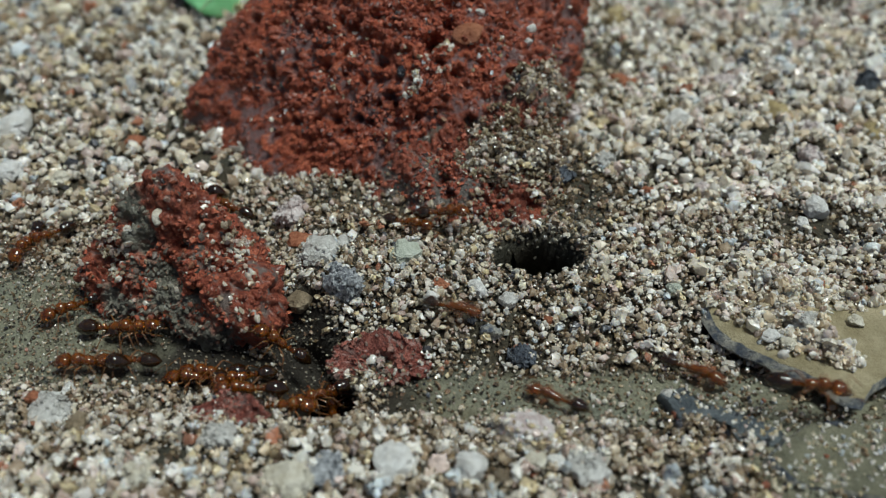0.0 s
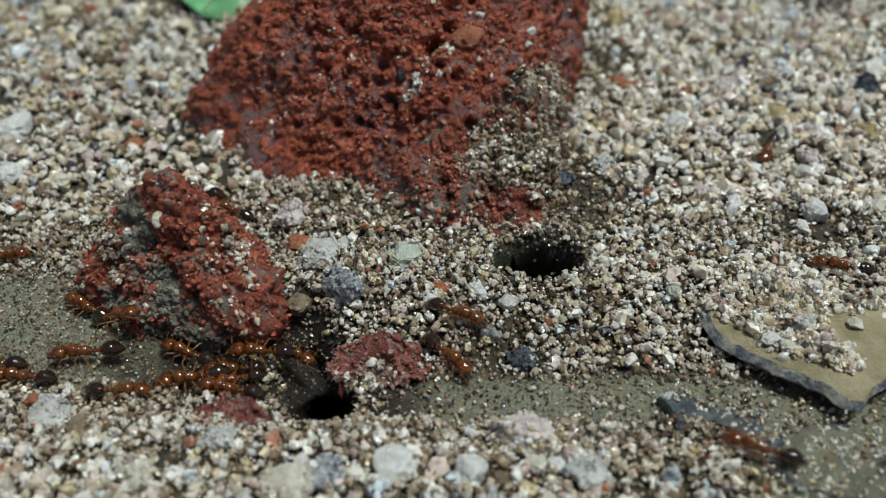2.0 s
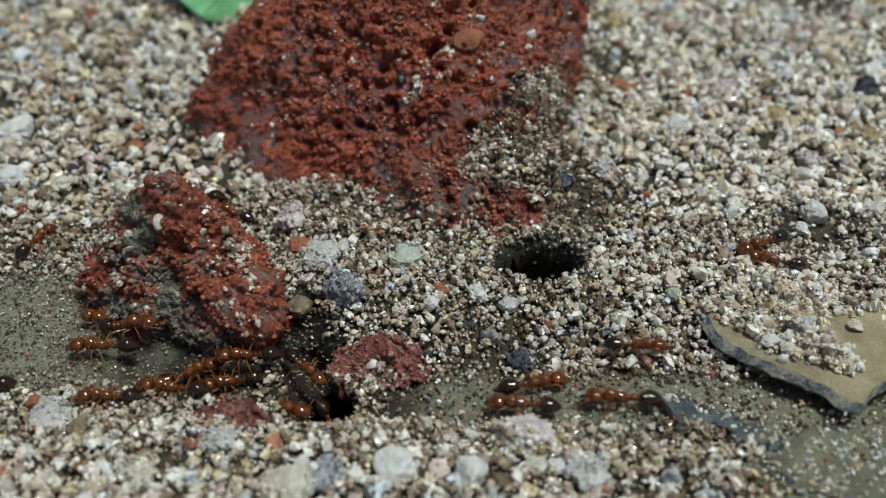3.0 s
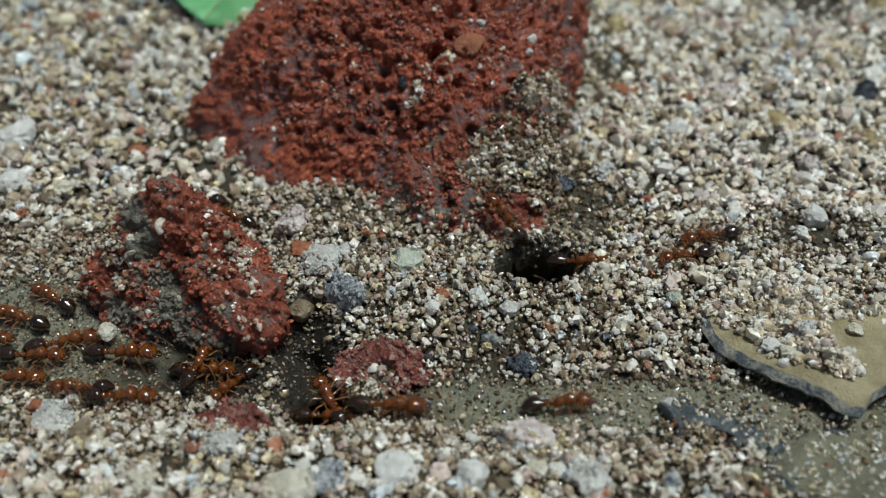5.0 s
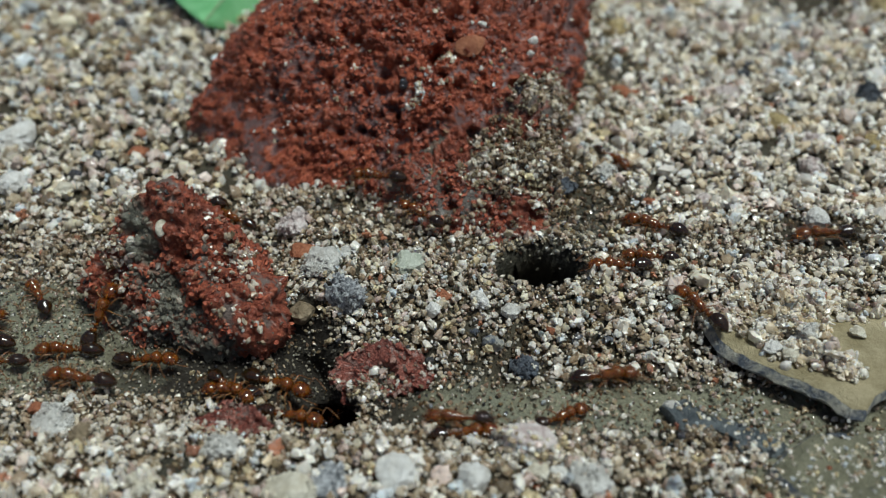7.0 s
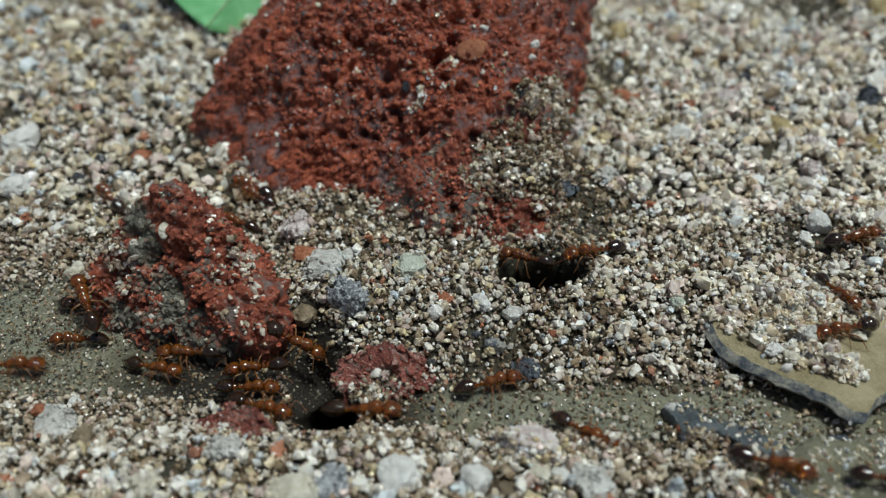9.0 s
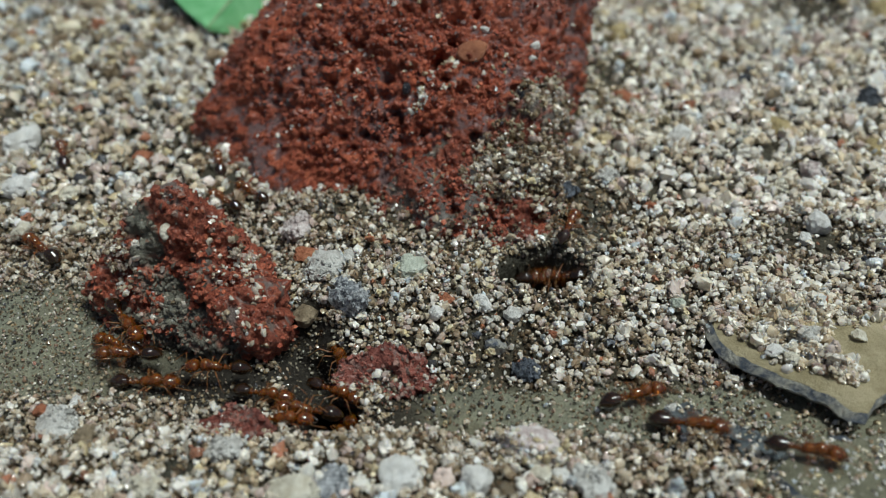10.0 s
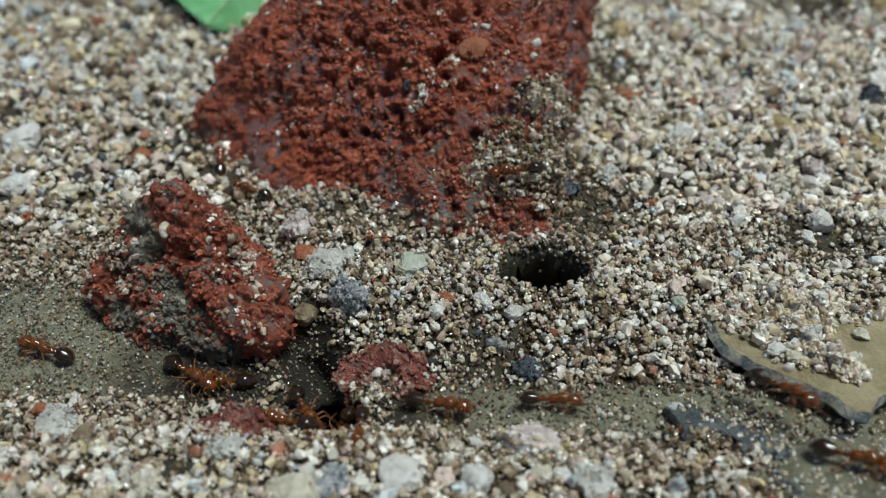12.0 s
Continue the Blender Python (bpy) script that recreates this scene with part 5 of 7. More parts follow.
def motions():
    walk(ants[0], route(ants[0], [
        (0.00, 6.1, -14.8, 0.3, 153, -0),
        (0.20, 3.0, -13.3, 0.2, 169, -0),
        (0.40, 0.2, -13.7, 0.4, 189, -0),
        (0.60, -2.7, -14.2, 0.1, 186, -0),
        (0.80, -4.7, -14.3, -1.0, 196, -0),
        (1.00, -5.9, -15.1, -0.6, 215, -0),
        (1.15, -6.2, -14.7, -2.4, 215, -35),
        (1.38, -6.8, -10.8, -5.0, 215, -62),
        (1.70, -6.8, -5.5, -11.3, 215, -72),
        (12.00, -6.8, -5.5, -11.3, 215, -72),
    ]))
    walk(ants[1], route(ants[1], [
        (0.00, 14.8, -12.9, 0.2, -32, -0),
        (0.20, 17.8, -14.8, 0.3, -52, -0),
        (0.40, 18.8, -17.9, 1.1, -56, -0),
        (0.60, 21.0, -19.4, 1.4, -32, 0),
        (0.80, 23.0, -20.6, 1.4, -30, 1),
        (1.66, 33.5, -26.6, 1.0, -30, 0),
        (8.66, 118.6, -75.2, 0.8, -30, 0),
        (12.00, 118.6, -75.2, 0.8, -30, 0),
    ]))
    walk(ants[2], route(ants[2], [
        (0.00, 20.1, -15.8, 2.1, -9, -2),
        (0.20, 22.9, -16.2, 2.0, 3, -0),
        (0.40, 26.8, -15.4, 0.5, 12, -0),
        (1.00, 38.6, -12.9, 0.1, 12, 0),
        (5.88, 134.5, 7.3, 1.6, 12, 0),
        (12.00, 134.5, 7.3, 1.6, 12, 0),
    ]))
    walk(ants[3], route(ants[3], [
        (0.00, 0.8, -8.8, 1.5, -18, -0),
        (0.20, 4.8, -10.1, 0.7, -34, -0),
        (0.40, 7.0, -13.0, 0.2, -30, -0),
        (0.60, 11.3, -13.9, 0.3, -6, -0),
        (0.80, 14.2, -13.7, 0.1, -7, -0),
        (1.00, 17.4, -14.7, 0.3, -12, -0),
        (1.20, 20.7, -15.1, 0.3, -12, -0),
        (1.40, 23.9, -16.1, 0.0, -32, -0),
        (1.60, 25.4, -18.0, 1.3, -52, -1),
        (2.46, 32.8, -27.4, 1.0, -52, 0),
        (9.46, 93.3, -104.5, 1.2, -52, 0),
        (12.00, 93.3, -104.5, 1.2, -52, 0),
    ]))
    walk(ants[4], route(ants[4], [
        (0.00, 43.7, -25.5, 1.0, 167, 0),
        (0.76, 33.0, -23.0, 0.9, 167, 0),
        (1.60, 21.3, -20.4, 1.4, 167, 0),
        (1.80, 18.5, -19.7, 1.3, 164, -0),
        (2.00, 16.2, -18.9, 1.2, 155, -0),
        (2.20, 13.7, -17.5, 0.6, 159, -0),
        (2.40, 11.5, -17.1, 0.3, 174, -0),
        (2.60, 8.5, -16.9, 0.8, 165, -0),
        (2.80, 6.0, -15.5, 0.3, 158, -0),
        (3.00, 4.1, -15.2, 0.4, 175, -0),
        (3.20, 2.8, -15.2, 0.1, 187, -0),
        (3.60, -1.4, -15.8, 0.3, 178, -0),
        (3.90, -4.7, -15.0, -0.6, 166, -0),
        (4.05, -5.7, -14.7, -2.4, 161, -35),
        (4.28, -7.0, -11.2, -5.0, 161, -62),
        (4.60, -7.0, -5.9, -12.5, 161, -72),
        (12.00, -7.0, -5.9, -12.5, 161, -72),
    ]))
    walk(ants[5], route(ants[5], [
        (0.00, 56.0, -28.3, 0.8, 165, 0),
        (1.46, 33.1, -22.3, 0.9, 165, 0),
        (2.20, 21.4, -19.3, 1.3, 165, 1),
        (2.40, 18.3, -18.4, 1.2, 163, -0),
        (2.60, 15.0, -17.2, 0.7, 149, -0),
        (2.80, 12.6, -15.0, 0.1, 155, -0),
        (3.00, 9.7, -14.7, 0.3, 177, -0),
        (3.20, 8.2, -14.7, 0.1, 185, -0),
        (3.80, 1.4, -15.4, 0.1, 181, -0),
        (4.30, -4.7, -15.0, -0.6, 176, -0),
        (4.45, -5.7, -14.7, -2.4, 162, -35),
        (4.68, -6.2, -11.7, -5.0, 162, -62),
        (5.00, -6.2, -6.4, -13.0, 162, -72),
        (12.00, -6.2, -6.4, -13.0, 162, -72),
    ]))
    walk(ants[6], route(ants[6], [
        (0.00, -6.6, -13.0, -2.4, 95, 35),
        (0.05, -6.6, -13.0, -2.4, 95, 35),
        (0.20, -6.8, -11.3, -0.6, 89, -0),
        (0.50, -6.3, -9.3, 0.8, 73, -0),
        (0.80, -5.0, -8.2, 1.4, 43, -0),
        (1.00, -3.3, -7.9, 1.8, 4, -0),
        (1.20, -2.9, -8.0, 1.8, -15, -0),
        (1.40, -2.3, -8.0, 1.9, -15, -0),
        (1.60, -1.0, -8.3, 1.7, -16, -0),
        (1.80, -0.4, -8.5, 1.6, -19, -0),
        (2.00, 1.1, -9.0, 1.5, -26, -0),
        (2.20, 3.1, -10.2, 1.0, -27, -0),
        (2.40, 5.4, -11.2, 0.4, -16, -0),
        (2.60, 7.0, -11.3, 0.3, 3, -0),
        (2.80, 9.0, -11.1, 0.5, 4, -0),
        (3.00, 11.8, -11.0, 0.9, -2, -0),
        (3.20, 12.9, -11.2, 0.8, -26, -0),
        (3.80, 17.6, -13.9, 0.2, -36, -0),
        (4.40, 23.3, -18.8, 1.3, -41, -0),
        (5.26, 32.4, -26.6, 1.0, -41, 0),
        (12.00, 103.7, -88.5, 0.9, -41, 0),
    ]))
    walk(ants[7], route(ants[7], [
        (0.00, -6.8, -11.0, -5.0, 98, 62),
        (0.02, -6.8, -11.0, -5.0, 98, 62),
        (0.25, -6.7, -13.3, -2.4, 98, 35),
        (0.40, -6.8, -12.0, -0.6, 89, -0),
        (0.70, -6.1, -9.9, 0.4, 73, -0),
        (1.00, -5.3, -9.1, 1.2, 29, -0),
        (1.40, -4.0, -9.2, 1.2, 0, -0),
        (1.60, -1.9, -9.7, 1.0, -15, -0),
        (1.80, 0.2, -10.4, 0.9, -41, -0),
        (2.00, 0.5, -11.8, 0.5, -49, -0),
        (2.20, 2.1, -12.6, 0.4, -24, -0),
        (2.50, 3.8, -13.3, 0.1, -17, -0),
        (2.80, 4.9, -13.4, 0.1, -8, -0),
        (3.00, 5.5, -13.5, 0.3, 12, -0),
        (3.20, 7.1, -12.9, 0.2, -7, -0),
        (3.80, 11.7, -14.3, 0.3, -17, -0),
        (4.60, 23.6, -18.0, 1.3, -17, -0),
        (5.37, 35.1, -21.6, 1.1, -17, 0),
        (11.66, 128.7, -50.6, 1.1, -17, 0),
        (12.00, 128.7, -50.6, 1.1, -17, 0),
    ]))
    walk(ants[8], route(ants[8], [
        (0.00, 44.7, 43.9, 1.7, 232, 0),
        (0.39, 40.1, 38.0, 1.9, 232, 0),
        (1.00, 32.6, 28.6, 1.9, 232, -0),
        (1.20, 30.2, 25.5, 1.6, 246, -0),
        (1.40, 29.5, 21.7, 2.1, 258, -0),
        (1.60, 28.5, 17.5, 1.8, 254, -0),
        (1.80, 27.2, 13.8, 1.7, 248, -0),
        (2.00, 25.1, 9.2, 1.7, 240, -0),
        (2.20, 22.7, 5.8, 1.8, 243, -0),
        (2.40, 20.9, 1.2, 1.8, 252, -0),
        (2.60, 20.6, -0.6, 1.8, 260, -0),
        (2.80, 21.0, -1.9, 1.7, 248, -0),
        (3.00, 21.0, -2.5, 1.8, 207, -0),
        (3.20, 20.7, -2.7, 1.7, 195, -0),
        (4.80, 18.0, -1.2, 2.0, 195, -0),
        (5.20, 17.2, -1.7, 2.0, 188, -0),
        (5.50, 16.3, -0.4, 1.7, 171, -0),
        (6.00, 14.5, -0.1, 1.9, 162, -0),
        (6.50, 14.1, 0.1, 2.0, 153, -0),
        (7.20, 13.9, 0.2, 2.1, 162, -0),
        (7.80, 11.2, -1.0, 2.0, 200, -0),
        (8.30, 8.0, -2.0, 1.8, 197, -0),
        (8.45, 7.4, -2.5, -1.8, 223, -35),
        (8.68, 7.2, -0.1, -5.0, 223, -62),
        (9.00, 7.2, 5.2, -13.8, 223, -72),
        (12.00, 7.2, 5.2, -13.8, 223, -72),
    ]))
    walk(ants[9], route(ants[9], [
        (0.00, 47.6, -5.4, 1.5, 177, 0),
        (0.54, 40.0, -4.9, 1.8, 177, 0),
        (1.40, 28.0, -4.2, 2.0, 177, -0),
        (1.60, 26.6, -4.1, 2.0, 182, -0),
        (1.80, 25.7, -4.3, 1.8, 202, -0),
        (2.00, 25.5, -4.6, 1.7, 163, -0),
        (2.40, 24.7, -4.7, 1.5, 172, -0),
        (2.60, 24.3, -4.6, 1.4, 172, -0),
        (2.80, 23.3, -4.6, 1.6, 163, -0),
        (3.00, 21.3, -4.0, 1.8, 162, -0),
        (3.20, 20.7, -3.8, 1.9, 170, -0),
        (4.80, 16.0, -3.1, 2.0, 188, -0),
        (5.20, 15.3, -3.7, 1.9, 195, -0),
        (5.50, 14.9, -3.8, 1.8, 188, -0),
        (6.00, 13.6, -3.2, 1.7, 180, -0),
        (6.50, 13.2, -3.1, 1.8, 180, -0),
        (7.20, 13.2, -2.8, 1.7, 172, -0),
        (7.60, 10.5, -3.1, 1.9, 172, -0),
        (8.00, 7.6, -2.1, 1.4, 160, -0),
        (8.15, 7.2, -2.6, -1.8, 160, -35),
        (8.38, 6.9, 0.5, -5.0, 160, -62),
        (8.70, 6.9, 5.8, -14.0, 160, -72),
        (12.00, 6.9, 5.8, -14.0, 160, -72),
    ]))
    walk(ants[10], route(ants[10], [
        (0.00, 7.2, 5.2, -10.7, -19, 72),
        (3.70, 7.2, 5.2, -10.7, -19, 72),
        (4.02, 7.2, -0.1, -5.0, -19, 62),
        (4.25, 6.8, -2.5, -1.8, -19, 35),
        (4.40, 6.6, -2.0, 1.4, -19, -0),
        (4.80, 8.9, -2.7, 0.9, 0, -0),
        (5.00, 9.4, -3.2, 1.3, 0, -0),
        (5.20, 10.9, -4.2, 1.9, 0, -0),
        (5.30, 11.0, -4.3, 1.8, -55, 0),
        (5.40, 11.2, -4.4, 1.8, -110, 0),
        (5.50, 11.3, -4.6, 1.7, -165, -0),
        (6.00, 10.5, -4.5, 1.8, -172, -0),
        (6.50, 11.0, -4.1, 1.9, -180, -0),
        (7.20, 10.9, -4.1, 1.9, -180, -0),
        (7.60, 7.7, -2.1, 1.1, -211, -0),
        (7.75, 7.2, -2.6, -1.8, -211, -35),
        (7.98, 6.8, -0.0, -5.0, -211, -62),
        (8.30, 6.8, 5.3, -12.6, -211, -72),
        (12.00, 6.8, 5.3, -12.6, -211, -72),
    ]))
    walk(ants[11], route(ants[11], [
        (0.00, -2.1, -0.5, 1.8, -16, -0),
        (0.20, -0.5, -0.5, 2.0, -13, -8),
        (0.40, 1.1, -1.2, 2.6, -14, 32),
        (0.60, 3.5, -1.4, 1.8, -23, -31),
        (0.80, 4.3, -2.6, 1.8, -46, -0),
        (1.00, 4.7, -2.7, 1.0, 6, -0),
        (1.20, 5.3, -2.5, 0.2, 23, -0),
        (1.35, 6.2, -2.8, -1.8, -17, -35),
        (1.58, 6.6, 0.2, -5.0, -17, -62),
        (1.90, 6.6, 5.5, -12.7, -17, -72),
        (12.00, 6.6, 5.5, -12.7, -17, -72),
    ]))
    walk(ants[12], route(ants[12], [
        (0.00, 0.4, -0.7, 2.8, -17, 15),
        (0.40, 2.9, -1.0, 2.1, -19, -7),
        (0.80, 5.1, -2.3, 1.5, -31, -0),
        (0.95, 6.1, -2.7, -1.8, -21, -35),
        (1.18, 6.7, 0.2, -5.0, -21, -62),
        (1.50, 6.7, 5.5, -11.3, -21, -72),
        (12.00, 6.7, 5.5, -11.3, -21, -72),
    ]))
    walk(ants[13], route(ants[13], [
        (0.00, 7.1, 5.5, -14.0, 120, 72),
        (3.70, 7.1, 5.5, -14.0, 120, 72),
        (4.02, 7.1, 0.2, -5.0, 120, 62),
        (4.25, 6.6, -2.5, -1.8, 120, 35),
        (4.40, 6.2, -1.9, 1.8, 151, -0),
        (4.80, 4.2, -0.7, 2.4, 142, 13),
        (5.00, 3.7, 0.1, 3.1, 141, 39),
        (5.30, 2.6, 0.5, 3.9, 143, 2),
        (5.50, 2.4, 1.1, 4.2, 94, 6),
        (6.00, 0.1, 2.4, 4.5, 153, 18),
        (6.50, -2.9, 3.8, 4.4, 171, -32),
        (7.00, -5.2, 4.6, 3.2, 165, -6),
        (7.60, -7.8, 5.1, 2.0, 172, 27),
        (8.40, -12.2, 5.6, 1.9, 167, 10),
        (9.00, -15.1, 6.8, 1.2, 146, -0),
        (9.30, -17.0, 8.9, 1.3, 128, -0),
        (9.80, -18.4, 11.1, 1.1, 107, -0),
        (11.00, -18.4, 10.6, 1.1, 107, -0),
        (12.00, -18.2, 10.8, 1.1, 102, -0),
    ]))
    walk(ants[14], route(ants[14], [
        (0.00, 6.5, 5.8, -11.5, 150, 72),
        (4.50, 6.5, 5.8, -11.5, 150, 72),
        (4.82, 6.5, 0.5, -5.0, 150, 62),
        (5.05, 7.2, -2.7, -1.8, 150, 35),
        (5.20, 7.6, -2.3, 0.3, 150, -0),
        (5.50, 7.2, -2.0, 1.3, 90, -0),
        (5.65, 6.3, -1.9, 1.6, 128, 0),
        (5.80, 5.5, -1.9, 1.9, 166, -0),
        (6.00, 4.3, -1.3, 2.0, 166, -8),
        (6.30, 2.0, -1.0, 2.6, 168, 21),
        (6.60, 0.3, -0.4, 3.0, 154, 5),
        (7.00, -2.1, 1.0, 2.7, 150, 10),
        (7.60, -6.0, 3.2, 1.8, 159, -0),
        (8.40, -12.1, 4.8, 1.4, 162, 18),
        (9.20, -14.8, 6.1, 1.1, 139, -0),
        (10.00, -15.1, 6.4, 1.2, 139, -0),
        (12.00, -15.1, 6.3, 1.2, 150, -0),
    ]))
    walk(ants[15], route(ants[15], [
        (0.00, 7.0, 5.9, -14.1, 67, 72),
        (8.50, 7.0, 5.9, -14.1, 67, 72),
        (8.82, 7.0, 0.6, -5.0, 67, 62),
        (9.05, 7.1, -2.6, -1.8, 67, 35),
        (9.20, 7.4, -2.0, 1.4, 67, -0),
        (9.50, 7.5, -1.6, 2.1, 78, -0),
        (9.80, 8.0, -0.7, 2.2, 65, -0),
        (10.00, 8.5, 0.5, 2.3, 68, -0),
        (10.20, 8.8, 1.2, 2.6, 86, -0),
        (10.50, 8.9, 2.4, 3.0, 83, -0),
        (11.00, 9.1, 3.1, 3.2, 89, -0),
        (11.10, 8.6, 3.4, 3.2, 140, 0),
        (11.20, 8.1, 3.7, 3.2, 191, -0),
        (11.50, 6.5, 2.6, 4.5, 193, 16),
        (12.00, 4.4, 2.8, 4.9, 174, -12),
    ]))
    walk(ants[16], route(ants[16], [
        (0.00, 123.7, 6.8, 1.7, 184, 0),
        (6.74, 29.6, -0.3, 1.8, 184, 0),
        (7.60, 17.6, -1.2, 2.1, 184, -0),
        (8.20, 12.6, -1.6, 2.0, 187, -0),
        (8.80, 9.6, -2.2, 1.9, 196, -0),
        (9.20, 9.4, -2.5, 1.9, 188, -0),
        (9.50, 9.0, -2.6, 1.5, 180, -0),
        (9.90, 7.4, -2.0, 1.3, 161, -0),
        (10.05, 7.1, -2.6, -1.8, 161, -35),
        (10.28, 6.4, -0.0, -5.0, 161, -62),
        (10.60, 6.4, 5.3, -13.4, 161, -72),
        (12.00, 6.4, 5.3, -13.4, 161, -72),
    ]))
    walk(ants[17], route(ants[17], [
        (0.00, 6.6, 5.5, -12.2, -169, 72),
        (7.70, 6.6, 5.5, -12.2, -169, 72),
        (8.02, 6.6, 0.2, -5.0, -169, 62),
        (8.25, 6.7, -2.5, -1.8, -169, 35),
        (8.40, 6.5, -2.0, 1.4, -169, -0),
        (8.80, 5.3, -2.2, 1.6, -212, -0),
        (9.10, 4.9, -2.4, 1.5, -196, -0),
        (9.23, 4.8, -2.5, 1.5, -246, 0),
        (9.37, 4.6, -2.6, 1.4, -295, 0),
        (9.50, 4.5, -2.7, 1.3, -344, -0),
        (9.90, 6.4, -2.1, 1.1, -340, -0),
        (10.05, 6.7, -2.6, -1.8, -340, -35),
        (10.28, 7.3, -0.1, -5.0, -340, -62),
        (10.60, 7.3, 5.2, -11.9, -340, -72),
        (12.00, 7.3, 5.2, -11.9, -340, -72),
    ]))
    walk(ants[18], route(ants[18], [
        (0.00, -6.5, -5.5, -13.6, -14, 72),
        (3.80, -6.5, -5.5, -13.6, -14, 72),
        (4.12, -6.5, -10.8, -5.0, -14, 62),
        (4.35, -5.4, -14.7, -1.8, -14, 35),
        (4.50, -4.0, -15.0, -0.0, -4, -0),
        (4.80, 4.5, -15.7, 0.5, 2, -0),
        (5.00, 6.8, -14.7, 0.3, 8, -0),
        (5.20, 10.6, -14.8, 0.4, 4, -0),
        (5.40, 14.9, -14.1, 0.2, 7, -0),
        (5.60, 17.6, -13.9, 0.2, -4, -0),
        (5.80, 20.1, -14.5, 2.0, -7, -1),
        (6.00, 22.6, -14.5, 2.0, 9, 2),
        (6.20, 26.5, -13.5, 0.2, 16, -0),
        (6.80, 38.0, -10.2, 0.3, 16, 0),
        (11.72, 132.4, 16.1, 1.4, 16, 0),
        (12.00, 132.4, 16.1, 1.4, 16, 0),
    ]))
    walk(ants[19], route(ants[19], [
        (0.00, -6.0, -5.7, -14.5, -6, 72),
        (4.20, -6.0, -5.7, -14.5, -6, 72),
        (4.52, -6.0, -11.0, -5.0, -6, 62),
        (4.75, -5.6, -14.5, -2.3, -6, 35),
        (4.90, -4.4, -14.6, -0.5, -9, -0),
        (5.00, -2.8, -14.9, 0.2, -2, -0),
        (5.20, -0.5, -14.8, 0.4, 5, -0),
        (5.40, 2.3, -14.4, 0.1, 2, -0),
        (5.60, 4.1, -14.6, 0.3, 14, -0),
        (5.80, 6.3, -13.4, 0.3, 22, -0),
        (6.00, 11.0, -11.9, 0.4, 19, -0),
        (6.20, 13.1, -11.0, 0.7, 19, -0),
        (6.40, 16.2, -10.0, 0.7, 7, -0),
        (6.60, 16.4, -10.6, 2.0, 43, 1),
        (6.80, 16.5, -8.5, 1.4, 82, -0),
        (7.00, 15.4, -7.8, 1.8, 119, -0),
        (7.20, 15.2, -8.1, 1.8, 99, -0),
        (7.80, 18.4, -4.1, 2.0, 35, -0),
        (8.40, 23.9, -2.0, 1.9, 19, -0),
        (9.00, 28.1, -0.6, 1.9, 17, -0),
        (9.60, 32.5, 0.7, 1.9, 15, -0),
        (12.00, 45.3, 4.1, 1.9, 15, -0),
    ]))
    walk(ants[20], route(ants[20], [
        (0.00, 90.8, -50.0, 0.9, 157, 0),
        (4.54, 32.3, -25.0, 0.9, 157, 0),
        (5.40, 21.3, -20.3, 1.4, 157, -0),
        (5.60, 19.5, -19.5, 1.4, 161, 0),
        (5.80, 17.9, -19.1, 1.1, 163, -0),
        (6.00, 16.0, -18.4, 1.2, 154, -0),
        (6.20, 14.7, -17.5, 0.8, 149, -0),
        (6.40, 11.8, -15.9, 0.0, 162, -0),
        (6.60, 8.3, -15.4, 0.2, 178, -0),
        (6.80, 3.9, -15.6, 0.4, 181, -0),
        (7.00, 0.4, -15.5, 0.2, 177, -0),
        (7.30, -4.1, -15.1, -0.1, 175, -0),
        (7.45, -5.4, -14.7, -1.9, 164, -35),
        (7.68, -6.1, -11.1, -5.0, 164, -62),
        (8.00, -6.1, -5.8, -11.6, 164, -72),
        (12.00, -6.1, -5.8, -11.6, 164, -72),
    ]))
    walk(ants[21], route(ants[21], [
        (0.00, -6.7, -5.9, -13.6, -16, 72),
        (4.60, -6.7, -5.9, -13.6, -16, 72),
        (4.92, -6.7, -11.2, -5.0, -16, 62),
        (5.15, -6.0, -14.2, -2.5, -16, 35),
        (5.30, -5.4, -13.9, -0.7, -16, -22),
        (5.60, -4.2, -14.2, 0.2, 14, -0),
        (5.80, -3.1, -13.6, 0.3, 14, 5),
        (6.00, -2.2, -13.2, 0.6, 10, 2),
        (6.20, -0.6, -13.2, 0.4, 0, -0),
        (6.40, 1.2, -13.2, 0.4, -3, -0),
        (6.60, 4.1, -13.5, 0.2, -1, -0),
        (6.80, 6.6, -13.2, 0.3, 12, -0),
        (7.00, 9.7, -12.3, 0.2, 7, -0),
        (7.20, 13.2, -12.4, 0.4, -13, -0),
        (7.80, 19.5, -14.6, 0.2, -30, -0),
        (8.30, 23.6, -18.4, 1.3, -43, -1),
        (9.16, 32.4, -26.5, 1.0, -43, 0),
        (12.00, 61.7, -53.4, 0.8, -43, 0),
    ]))
